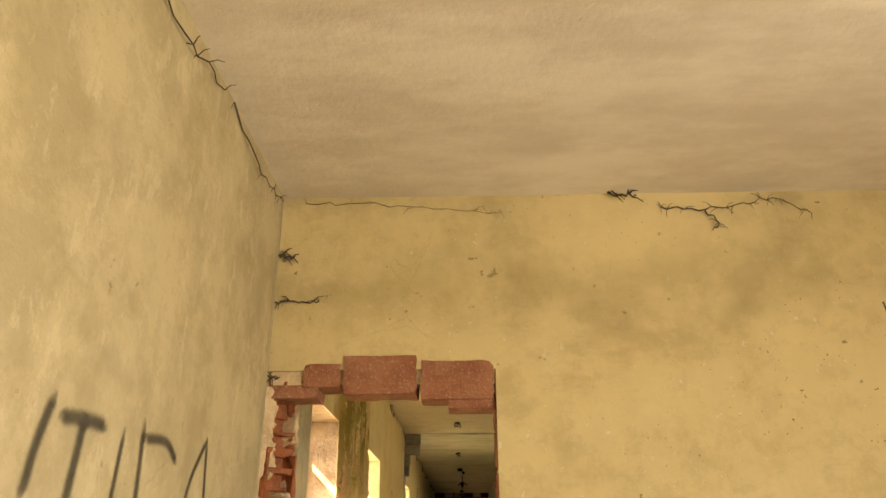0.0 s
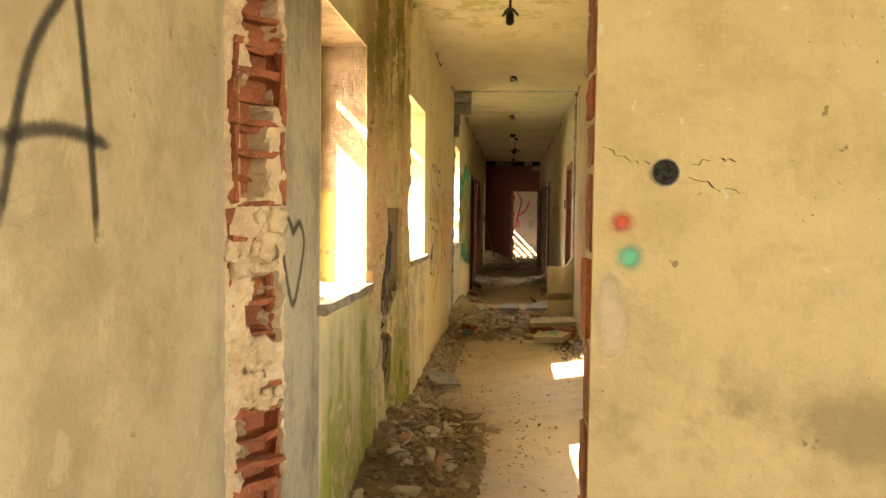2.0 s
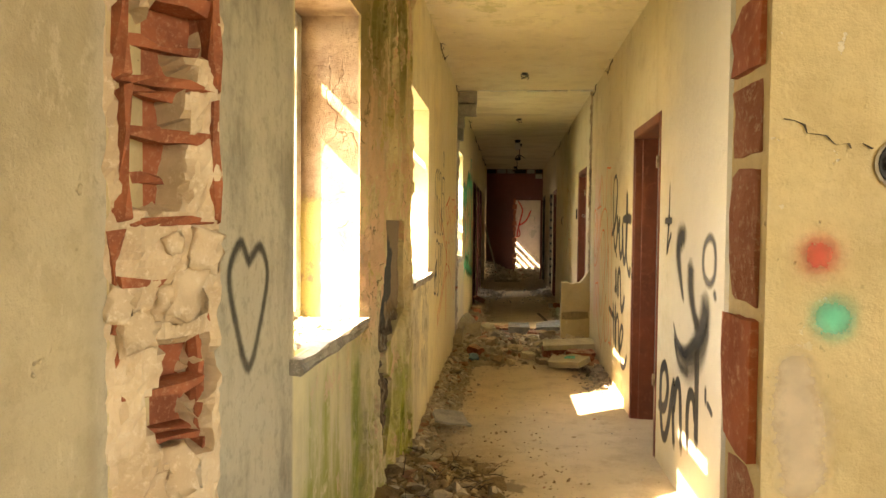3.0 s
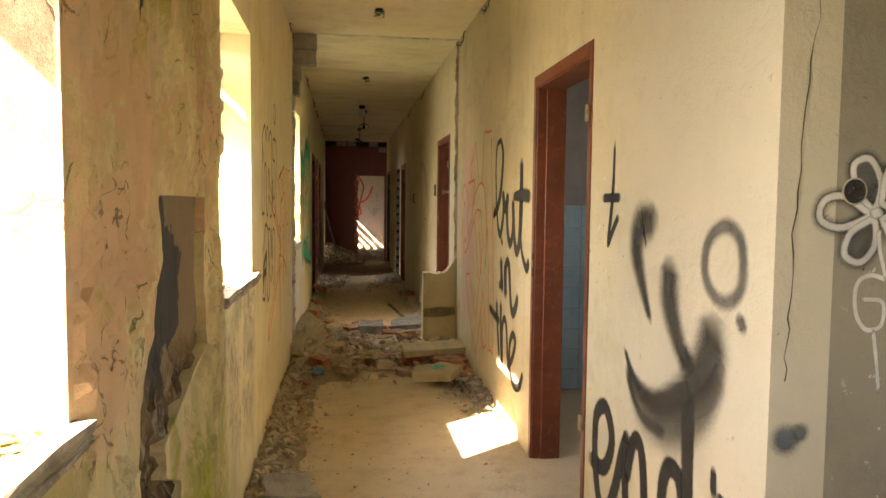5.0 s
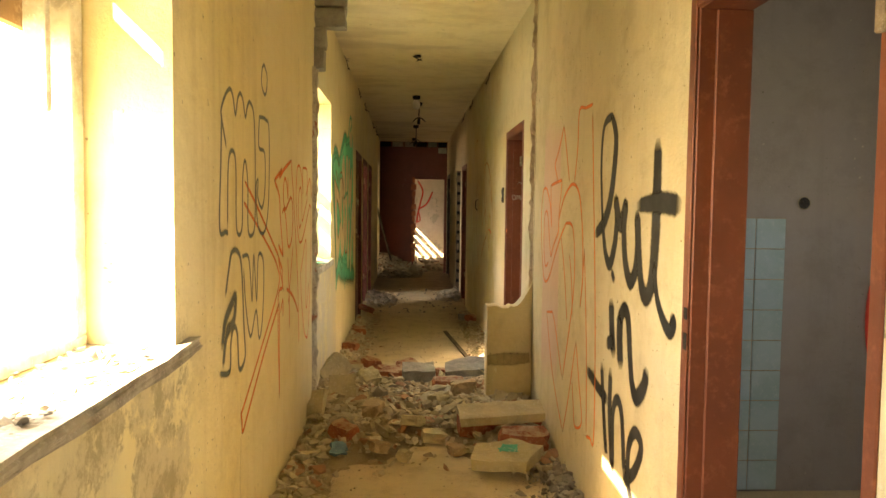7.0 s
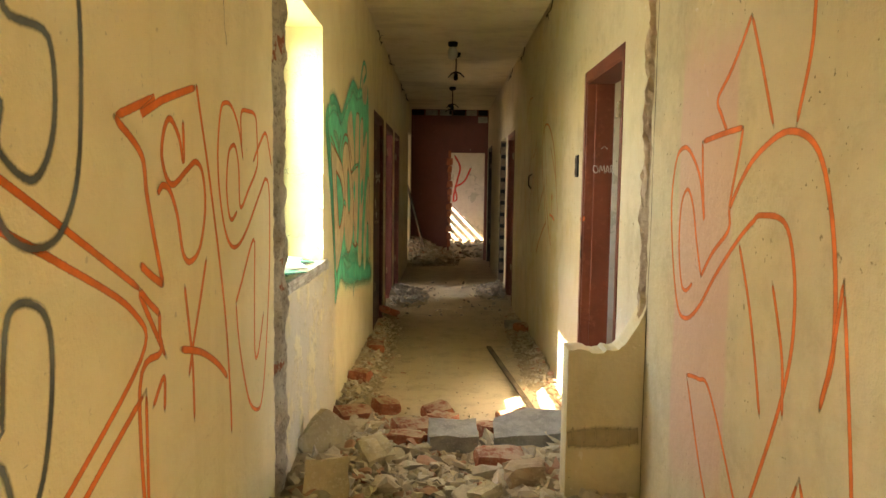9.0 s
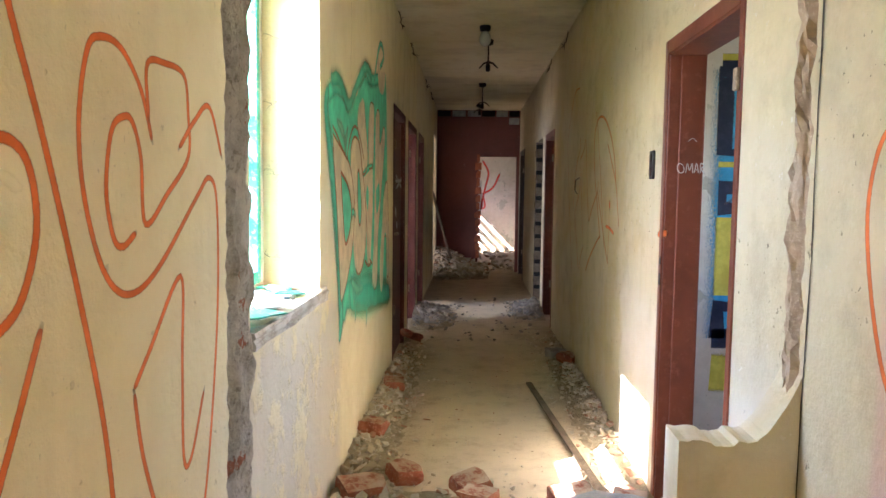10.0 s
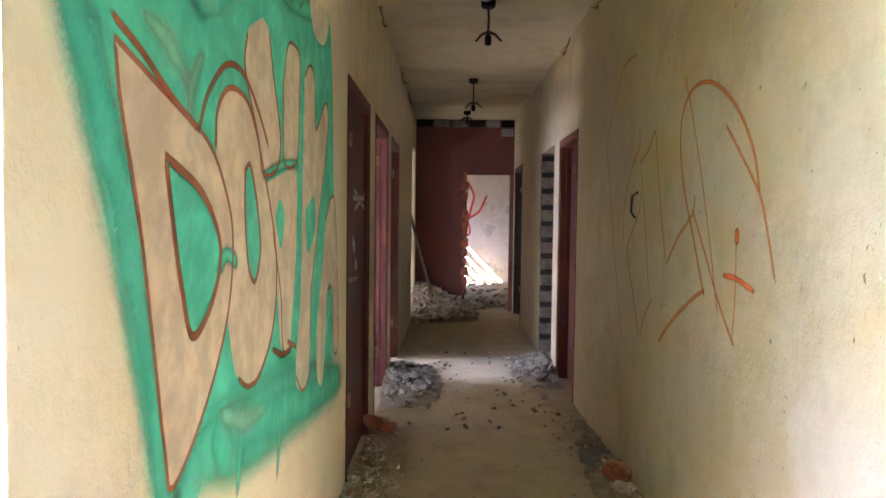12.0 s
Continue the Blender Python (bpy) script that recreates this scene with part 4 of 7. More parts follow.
# ---------------------------------------------------------------- windows
def sill(y0, y1, z, material, label, thick=0.038, reach=0.04):
    """A worn concrete sill through the wall, its front edge chipped."""
    bm = boxes((OUT - 0.03, XL + reach, y0, y1, z - thick, z))
    bmesh.ops.subdivide_edges(bm, edges=list(bm.edges), cuts=6, use_grid_fill=True)
    rnd = random.Random(int(y0 * 10))
    for v in bm.verts:
        if v.co.x > XL:
            v.co.x -= rnd.random() * 0.012
        v.co.z -= rnd.random() * 0.008
    return tagged(part("window_sill", bm, material), label, "window sill", "sills of the corridor windows", kind="structure")


sill(4.29, 5.18, 1.004, M_SILL, "broken grey concrete sill littered with grit")
sill(6.55, 7.60, 1.024, M_SILL, "crumbling concrete sill of the corridor window")
sill(10.34, 11.34, 0.984, M_WHITE_FRAME, "white-painted sill strewn with painted glass", 0.05, 0.025)


def window_frame(y0, y1, z0, z1, paint, label, boards, bars=(), inner=None):
    """A fixed outer frame and a sash frame, with boards nailed across outside. boards: (low, high, slope, near, far)."""
    root = thing("window_frame", label, "window", "corridor windows")
    root.location = (-1.06, (y0 + y1) / 2, z0)
    place = Matrix.Translation(root.location).inverted()

    def add(name, row, material, parent=root, text="", width=0.004):
        bm = boxes(row)
        bmesh.ops.bevel(bm, geom=list(bm.edges), offset=width, segments=1, affect="EDGES", profile=0.5)
        bm.transform(place)
        return part(name, bm, material, parent, text)

    x0, x1 = -1.085, -1.025
    add("stile", (x0, x1, y0 + 0.001, y0 + 0.06, z0 + 0.03, z1 - 0.002), paint)
    add("stile", (x0, x1, y1 - 0.06, y1 - 0.001, z0 + 0.03, z1 - 0.002), paint)
    add("rail", (x0, x1, y0 + 0.06, y1 - 0.06, z1 - 0.06, z1 - 0.002), paint)
    add("rail", (x0, x1, y0 + 0.001, y1 - 0.001, z0 + 0.001, z0 + 0.03), paint)
    for a, b, c, d in bars:
        add("sash_bar", (x0 + 0.012, x1 + 0.008, a, b, c, d), inner or paint, text="sash remains" if inner else "")
    for k, (low, high, slope, near, far) in enumerate(boards):
        bm = boxes((-1.125, -1.10, near, far, low, high))
        bmesh.ops.subdivide_edges(bm, edges=list(bm.edges), cuts=4, use_grid_fill=True)
        rnd = random.Random(k + int(y0))
        for v in bm.verts:
            v.co.z += (v.co.y - near) * slope + rnd.uniform(-0.004, 0.004)
        bm.transform(place)
        part("board", bm, M_BOARD, root, "weathered board nailed across")
    return root


window_frame(4.33, 5.16, 1.0, 2.13, M_WHITE_FRAME, "flaking white window frame without glass", [(1.83, 1.97, 0.02, 4.28, 5.2)], [(4.39, 4.43, 1.04, 2.07)])
window_frame(6.58, 7.48, 1.02, 2.15, M_WHITE_FRAME, "weathered window frame with one board across", [(1.79, 2.0, 0.015, 6.53, 7.53)], [(7.28, 7.30, 1.6, 2.09)])
window_frame(10.36, 11.27, 0.98, 2.19, M_WHITE_FRAME, "white window frame smeared turquoise with boards nailed outside", [(1.24, 1.34, -0.02, 10.3, 11.32), (1.44, 1.53, 0.02, 10.3, 11.32), (1.66, 1.74, -0.02, 10.3, 11.32)], [(11.17, 11.208, 1.012, 2.12), (10.42, 10.47, 1.012, 2.12), (10.472, 11.168, 1.012, 1.06)], M_GREEN_FRAME)
window_frame(24.2, 25.45, 0.95, 2.15, M_WOOD, "window frame closed with slanting slats", [(1.02, 1.14, 0.05, 24.15, 25.5), (1.24, 1.36, 0.05, 24.15, 25.5), (1.46, 1.58, 0.05, 24.15, 25.5), (1.68, 1.82, 0.05, 24.15, 25.5), (1.92, 2.04, 0.05, 24.15, 25.5)])


def sill_litter(rnd):
    return -0.82 - 0.2 * rnd.random(), rnd.uniform(4.36, 5.12), 1.003, 1.0


stone_field("sill_grit", "crumbled plaster and leaves on the sill", 520, sill_litter, (0.005, 0.03), M_RUBBLE, 31, 0.35)
stone_field("sill_grit", "crumbled plaster on the second sill", 220, lambda r: (r.uniform(-1.02, -0.80), r.uniform(6.62, 7.4), 1.025, 1.0), (0.008, 0.04), M_PALE_RUBBLE, 32, 0.35)
stone_field("sill_grit", "grit on the third sill", 160, lambda r: (r.uniform(-1.02, -0.82), r.uniform(10.42, 11.2), 0.985, 1.0), (0.008, 0.03), M_PALE_RUBBLE, 33, 0.4)
SHARDS = [(-0.90, 10.62, 30, 0.10, M_GREEN_FRAME), (-0.84, 10.50, 75, 0.13, M_GREEN_FRAME), (-0.93, 10.86, -20, 0.11, M_PLASTIC), (-0.88, 11.02, 50, 0.08, M_GREEN_FRAME), (-0.94, 11.12, 10, 0.07, M_GREEN_FRAME), (-0.86, 10.74, -55, 0.12, M_TILE_WHITE), (-0.89, 11.14, 80, 0.05, M_BRICK_PIECE)]
for k, (x, y, turn, size, material) in enumerate(SHARDS):
    slab_piece("glass_shard", [(-size, -size * 0.4), (size * 0.8, -size * 0.5), (size, size * 0.3), (-size * 0.3, size * 0.55)], 0.006, material, "turquoise-painted broken pane on the window sill" if material is M_GREEN_FRAME else "dusty broken scrap on the window sill", "shard", x, y, 0.99 + 0.005 * (k % 3), 3, 4, turn, k + 5)


# ---------------------------------------------------------------- remains of the partition across the corridor
def stub_wall():
    bm = bmesh.new()
    steps, rnd = 26, random.Random(8)
    tops = [0.75 + 0.006 * noise.fractal(Vector((k * 0.35, 2.0, 0.0)), 0.8, 2.0, 4) for k in range(steps + 1)]
    for k in range(steps + 1):
        f = k / steps
        if f > 0.62:
            tops[k] += 0.17 * ((f - 0.62) / 0.38) ** 1.6
        if 0.28 < f < 0.5:
            tops[k] -= 0.012
    lower, upper = [], []
    for k in range(steps + 1):
        x = 0.335 + (XR - 0.335) * k / steps
        for y in (10.245, 10.37):
            lower.append(bm.verts.new((x, y, 0)))
            upper.append(bm.verts.new((x, y, tops[k] + rnd.uniform(-0.0015, 0.0015))))
    for k in range(steps):
        a, b, c, d = 2 * k, 2 * k + 1, 2 * k + 2, 2 * k + 3
        bm.faces.new((lower[a], lower[c], upper[c], upper[a]))
        bm.faces.new((lower[b], upper[b], upper[d], lower[d]))
        bm.faces.new((upper[a], upper[c], upper[d], upper[b]))
    bm.faces.new((lower[0], upper[0], upper[1], lower[1]))
    bm.faces.new((lower[-2], lower[-1], upper[-1], upper[-2]))
    return structure("wall_stub", bm, M_RIGHT, "low broken stub of a cream partition beside the wall", "wall stub")


stub_wall()


def scar(name, x, toward, y0, y1, z0, z1, material, label, seed, ragged=0.02):
    """The rough strip left on a wall where a partition was torn off."""
    rnd = random.Random(seed)
    ny, nz = 8, int((z1 - z0) / 0.025)
    bm = bmesh.new()
    rows = []
    for j in range(nz + 1):
        z = z0 + (z1 - z0) * j / nz
        left, right = (ragged * noise.fractal(Vector((seed + s, z * 7, 0)), 0.8, 2, 4) for s in (0.0, 9.3))
        row = []
        for i in range(ny + 1):
            f = i / ny
            depth = 0.0 if i in (0, ny) else 0.006 + 0.022 * max(0.0, noise.fractal(Vector((f * 4, z * 9, seed)), 0.9, 2, 4) + 0.35)
            edge = rnd.uniform(-0.008, 0.008)
            row.append(bm.verts.new((x + toward * depth - toward * 0.002, y0 + (y1 - y0) * f + left * (1 - f) + right * f + edge, z)))
        rows.append(row)
    for a, b in zip(rows, rows[1:]):
        for i in range(ny):
            bm.faces.new((a[i], a[i + 1], b[i + 1], b[i]))
    return structure(name, bm, material, label, "wall scar")


scar("scar_left", XL, 1, 10.17, 10.35, 0.0, 2.27, M_SCAR, "rough mortar scar of a torn-out partition", 3)
scar("scar_right", XR, -1, 10.265, 10.345, 0.78, 2.79, M_MORTAR, "cracked mortar scar of a torn-out partition", 5)

# blocks left hanging under the ceiling, the strip of the former partition head
HANG = thing("hanging_masonry", "grey masonry blocks still hanging below the ceiling", "masonry")
HANG.location = (-0.69, 10.3, 2.53)
for x0, x1, z0, z1, k in ((-0.80, -0.59, 2.665, 2.795, 1), (-0.80, -0.595, 2.535, 2.655, 2), (-0.80, -0.725, 2.40, 2.53, 3), (-0.80, -0.735, 2.27, 2.395, 4)):
    bm = rough_block(x1 - x0, 0.12, z1 - z0, k, 2, 0.06)
    bm.transform(Matrix.Translation(((x0 + x1) / 2 + 0.69, 0.0, (z0 + z1) / 2 - 2.53)))
    part("block", bm, M_CONCRETE, HANG)
bm = bmesh.new()
rnd = random.Random(4)
at = -0.58
while at < 0.6:
    long = rnd.uniform(0.08, 0.3)
    box(bm, at, min(at + long, XR), 10.25 + rnd.uniform(-0.006, 0.006), 10.262 + rnd.uniform(0, 0.012), HIGH - rnd.uniform(0.004, 0.016), HIGH + 0.002)
    at += long + rnd.uniform(0.0, 0.03)
structure("ceiling_trim", bm, M_WHITE_FRAME, "pale ragged plaster edge across the ceiling", "trim")


# ---------------------------------------------------------------- rubble
def heap_main(x, y):
    side = 0.45 + 0.55 * max(bell(x, -0.75, 0.75), 0.9 * bell(x, 0.6, 0.6))
    if y < 9.9:
        side = max(0.0, side - 0.35 * bell(x, -0.05, 0.5))
    return 0.17 * side * bell(y, 10.5, 1.35)


def heap_left(x, y):
    grow = bell(y, 8.6, 3.2) + 0.95 * bell(y, 12.8, 2.6)
    return 0.10 * grow * max(0.0, 1 - (x - XL) / 0.3) ** 1.4


def heap_right(x, y):
    grow = bell(y, 9.0, 1.2) + 0.9 * bell(y, 13.2, 2.8)
    return 0.08 * grow * max(0.0, 1 - (XR - x) / 0.28) ** 1.4


def heap_earth(x, y):
    return 0.24 * bell(y, 5.6, 1.25) * max(0.0, 1 - (x - XL) / 0.62) ** 1.1


def heap_far(x, y):
    return 0.46 * bell(y, 21.2, 1.6) * max(0.0, 1 - (x - XL) / 0.95) ** 0.8


def heap_doors(x, y):
    return 0.13 * (bell(y, 16.3, 1.0) * max(0.0, 1 - (x - XL) / 0.5) + 0.8 * bell(y, 16.9, 0.9) * max(0.0, 1 - (XR - x) / 0.42))


def heap_all(x, y):
    return max(heap_main(x, y), heap_left(x, y), heap_right(x, y), heap_earth(x, y), heap_far(x, y) if y < 21 else 0.0, heap_doors(x, y))


EDGE = 0.003
mound("rubble_heap", "heap of crumbled mortar and brick dust across the floor", XL + EDGE, XR - EDGE, 9.1, 11.9, lambda x, y: max(heap_main(x, y), heap_left(x, y), heap_right(x, y)), M_MOUND, 1.0)
mound("dust_drift", "drift of dust along the wall foot", XL + EDGE, -0.45, 6.5, 9.1, heap_left, M_MOUND, 2.0)
mound("dust_drift", "drift of dust along the wall foot", XL + EDGE, -0.45, 11.9, 15.2, heap_left, M_MOUND, 3.0)
mound("dust_drift", "thin drift of dust at the wall foot", 0.34, XR - EDGE, 11.9, 15.7, heap_right, M_MOUND, 4.0)
mound("soil_heap", "heap of brown soil, twigs and litter under the window", XL + EDGE, -0.15, 4.4, 6.8, heap_earth, M_EARTH, 5.0)
mound("rubble_heap", "pile of broken bricks before the red wall", XL + EDGE, 0.1, 19.6, 20.995, heap_far, M_MOUND, 6.0)
mound("rubble_heap", "pale rubble fallen through the side doors", XL + EDGE, XR - EDGE, 15.2, 17.8, heap_doors, M_MOUND, 7.0)


def on_heap(x0, x1, y0, y1, height, least=0.0):
    """Picks places by the heap's height, so that stones lie where the heap does."""
    def pick(rnd):
        for _ in range(40):
            x, y = rnd.uniform(x0, x1), rnd.uniform(y0, y1)
            h = height(x, y)
            if rnd.random() < min(1.0, h / 0.09) + least:
                return x, y, max(0.0, h - 0.008), 1.0 if h > 0.03 else 0.6
        return x, y, 0.0, 0.5
    return pick


stone_field("broken_stones", "broken mortar, stone and brick lumps across the floor", 3300, on_heap(-0.77, 0.60, 9.15, 11.85, lambda x, y: max(heap_main(x, y), heap_left(x, y), heap_right(x, y)), 0.03), (0.015, 0.12), M_RUBBLE, 11)
stone_field("broken_stones", "fist-sized flat lumps of mortar and plaster in the heap", 420, on_heap(-0.76, 0.60, 9.3, 11.3, heap_main, 0.0), (0.06, 0.2), M_RUBBLE, 23, 0.5)
stone_field("broken_stones", "fist-sized lumps along the wall foot", 60, on_heap(-0.77, -0.5, 8.4, 9.6, heap_left, 0.0), (0.04, 0.14), M_RUBBLE, 24, 0.55)
stone_field("broken_stones", "small stones and dust along the wall foot", 1300, on_heap(-0.785, -0.42, 6.3, 9.2, heap_left, 0.02), (0.012, 0.075), M_RUBBLE, 12)
stone_field("broken_stones", "small stones along the wall foot past the window", 1500, on_heap(-0.785, -0.42, 11.8, 15.3, heap_left, 0.02), (0.012, 0.08), M_RUBBLE, 13)
stone_field("broken_stones", "small pale stones at the wall foot", 420, on_heap(0.30, 0.62, 8.3, 9.3, heap_right, 0.02), (0.012, 0.085), M_PALE_RUBBLE, 14)
stone_field("broken_stones", "stones scattered along the wall foot", 900, on_heap(0.33, 0.62, 11.8, 15.7, heap_right, 0.03), (0.012, 0.08), M_RUBBLE, 15)
stone_field("soil_litter", "brown litter, crumbs and chips on the soil heap", 2300, on_heap(-0.77, 0.2, 3.8, 7.2, heap_earth, 0.10), (0.008, 0.06), M_DIRT, 16, 0.45)
stone_field("soil_litter", "pale chips lying on the soil heap", 150, on_heap(-0.77, -0.2, 4.6, 6.7, heap_earth, 0.02), (0.02, 0.13), M_RUBBLE, 17, 0.6)
stone_field("broken_stones", "pale rubble heaped beside the open side doors", 1300, on_heap(-0.77, 0.61, 15.0, 17.8, heap_doors, 0.02), (0.015, 0.11), M_PALE_RUBBLE, 18)
stone_field("broken_stones", "broken bricks and stones before the red wall", 700, on_heap(-0.77, 0.1, 19.5, 20.95, heap_far, 0.0), (0.04, 0.17), M_RUBBLE, 19)
stone_field("broken_stones", "scattered rubble on the last room's floor", 300, lambda r: (r.uniform(-0.6, 1.2), 21.2 + 4.4 * r.random() ** 1.5, 0.0, 1.0), (0.03, 0.16), M_RUBBLE, 20)
stone_field("floor_grit", "fine grit scattered over the corridor floor", 2600, lambda r: (r.triangular(-0.78, 0.62, -0.75) if r.random() < 0.6 else r.uniform(-0.7, 0.6), r.uniform(3.7, 16.0), 0.0, 1.0), (0.004, 0.022), M_RUBBLE, 21)


def brick_piece(x, y, z, long, rx=0, ry=0, rz=0, seed=1, material=None, label="broken red brick among the rubble", wide=0.14, high=0.075, name="brick"):
    ob = tagged(part(name, rough_block(long, wide, high, seed, 2, 0.14), material or M_BRICK_PIECE), label, "brick", "loose bricks in the rubble")
    return lying(ob, x, y, z, rx, ry, rz)


BRICKS = [(-0.30, 11.20, 0.23, 8, 4, 25), (-0.32, 10.97, 0.20, -6, 5, -10), (-0.15, 11.46, 0.22, 4, 8, 70), (-0.18, 11.60, 0.16, 10, -8, 30), (0.47, 11.33, 0.30, 5, 6, 80), (-0.66, 11.52, 0.22, 12, 4, 35), (0.10, 11.28, 0.16, 0, 8, 50), (0.26, 11.50, 0.2, 4, -6, 15), (0.58, 10.48, 0.26, 50, 10, 80), (0.12, 10.75, 0.24, 6, 4, 5), (-0.55, 9.70, 0.15, 10, 0, 60), (-0.72, 12.3, 0.18, 5, 5, 80), (0.586, 14.10, 0.17, 8, 4, 60), (-0.72, 14.9, 0.2, 10, 20, 60), (-0.5, 11.75, 0.16, 6, -6, 120), (-0.70, 13.2, 0.14, 5, 5, 10)]
for k, (x, y, long, rx, ry, rz) in enumerate(BRICKS):
    brick_piece(x, y, max(0.0, heap_all(x, y) - 0.02), long, rx, ry, rz, k + 40)
# bricks with plaster still on them, fallen by the stub
SQUARE = [(-0.26, -0.10), (0.26, -0.11), (0.27, 0.10), (-0.25, 0.11)]
for k in range(3):
    brick_piece(0.21 + 0.17 * k, 9.86 + 0.02 * k, 0.02, 0.18, 4, 3, 3, 60 + k, label="red brick under a fallen plaster slab", wide=0.2, high=0.09)
slab_piece("plaster_slab", SQUARE, 0.05, M_PLASTER_PIECE, "cream plaster slab lying on fallen bricks", "slab", 0.375, 9.84, 0.105, 7, -3, 4, 3)
brick_piece(0.48, 9.52, 0.02, 0.30, 5, 2, -8, 66, label="pair of red bricks still mortared together", wide=0.16, high=0.13)
slab_piece("plaster_slab", [(-0.17, -0.12), (0.12, -0.14), (0.2, 0.05), (0.02, 0.15), (-0.16, 0.08)], 0.06, M_PLASTER_PIECE, "plaster lump with a smear of green paint", "slab", 0.34, 9.30, 0.03, 6, -4, -12, 7)
slab_piece("paint_smear", [(-0.05, -0.04), (0.04, -0.05), (0.06, 0.03), (-0.02, 0.05)], 0.002, M_GREEN_FRAME, "green paint smear on a plaster lump", "paint smear", 0.35, 9.31, 0.112, 6, -4, 0, 8)
slab_piece("plaster_slab", [(-0.09, -0.1), (0.09, -0.09), (0.1, 0.1), (-0.08, 0.09)], 0.06, M_PLASTER_PIECE, "cream plaster block leaning on the rubble", "slab", -0.62, 10.28, 0.09, 75, 0, 8, 9)
slab_piece("plaster_slab", [(-0.05, -0.09), (0.06, -0.1), (0.03, 0.1), (-0.05, 0.07)], 0.05, M_PLASTER_PIECE, "narrow cream plaster piece leaning on the wall", "slab", -0.73, 9.98, 0.06, 70, 10, -20, 10)
slab_piece("plaster_slab", [(-0.08, -0.12), (0.10, -0.1), (0.07, 0.12), (-0.09, 0.09)], 0.05, M_PLASTER_PIECE, "flaked cream plaster leaning on the wall", "slab", -0.72, 10.72, 0.08, 60, 55, 10, 12)
slab_piece("concrete_slab", [(-0.2, -0.13), (0.16, -0.16), (0.22, 0.06), (0.05, 0.16), (-0.15, 0.1)], 0.07, M_CONCRETE, "grey concrete slab broken off on the rubble", "slab", 0.28, 11.02, 0.10, 6, -5, 8, 13)
slab_piece("concrete_slab", [(-0.12, -0.09), (0.12, -0.09), (0.12, 0.08), (-0.12, 0.09)], 0.09, M_CONCRETE, "square grey concrete block in the rubble", "slab", -0.10, 10.96, 0.09, 8, 0, 3, 14)
slab_piece("concrete_slab", [(-0.07, -0.05), (0.07, -0.06), (0.06, 0.05), (-0.06, 0.06)], 0.07, M_CONCRETE, "small grey lump of concrete", "slab", 0.52, 14.43, 0.0, 0, 0, 30, 15)
for k, (x, y, s) in enumerate(((-0.02, 9.74, 0.16), (0.10, 9.55, 0.12), (-0.2, 9.45, 0.11), (-0.35, 9.55, 0.14), (-0.15, 9.9, 0.14), (0.2, 10.5, 0.2), (0.02, 10.35, 0.15), (-0.4, 10.0, 0.17), (-0.45, 10.6, 0.2))):
    ob = tagged(part("stone_lump", rough_block(s, s * 0.7, s * 0.45, 80 + k, 2, 0.25), M_MORTAR if k % 2 else M_PLASTER_PIECE), "dusty lump of mortar on the rubble", "rubble lump", "large lumps in the rubble")
    lying(ob, x, y, max(0.0, heap_all(x, y) - 0.015), 8 * k % 17, 5, 37 * k)
slab_piece("tile_scrap", [(-0.13, -0.07), (0.12, -0.1), (0.10, 0.09), (-0.09, 0.1)], 0.012, M_CONCRETE, "curved greenish plaster scrap on the floor", "scrap", -0.60, 7.15, 0.05, 12, 8, 20, 16)
slab_piece("plastic_scrap", [(-0.05, -0.04), (0.05, -0.03), (0.04, 0.05), (-0.04, 0.04)], 0.02, M_PLASTIC, "crumpled blue plastic scrap in the rubble", "scrap", -0.56, 9.42, 0.05, 25, 10, 10, 17)

# twigs and dry stalks on the soil heap
bm = bmesh.new()
rnd = random.Random(91)
for _ in range(60):
    x, y = rnd.uniform(-0.72, -0.3), rnd.uniform(4.9, 6.4)
    z = heap_earth(x, y) + 0.015
    a, long = rnd.uniform(0, 6.3), rnd.uniform(0.05, 0.2)
    p = Vector((x, y, z))
    q = p + Vector((math.cos(a) * long, math.sin(a) * long, rnd.uniform(-0.01, 0.05)))
    tube(bm, [p, p.lerp(q, 0.5) + Vector((0, 0, 0.012)), q], rnd.uniform(0.0015, 0.004), 5, 0.5)
tagged(part("soil_twigs", bm, M_WOOD), "dry twigs and stalks on the soil heap", "twigs", kind="stuff")

# laths
bm = boxes((-0.02, 0.02, -0.99, 0.99, 0.0, 0.018))
lath = tagged(part("wooden_lath", bevelled(bm, 0.003), M_WOOD), "dark wooden lath lying on the corridor floor", "lath")
lath.matrix_world = pose(0.33, 12.55, 0.004, 0, 0, 5.5)
bm = boxes((-0.02, 0.02, -0.012, 0.012, 0.0, 1.72))
pole = tagged(part("wooden_pole", bevelled(bm, 0.004), M_WOOD), "long wooden pole leaning on the wall", "pole")
pole.matrix_world = look((-0.47, 20.75, 0.012), (-0.785, 19.85, 1.30)) @ pose(0, 0, 0, 180, 0, 0)


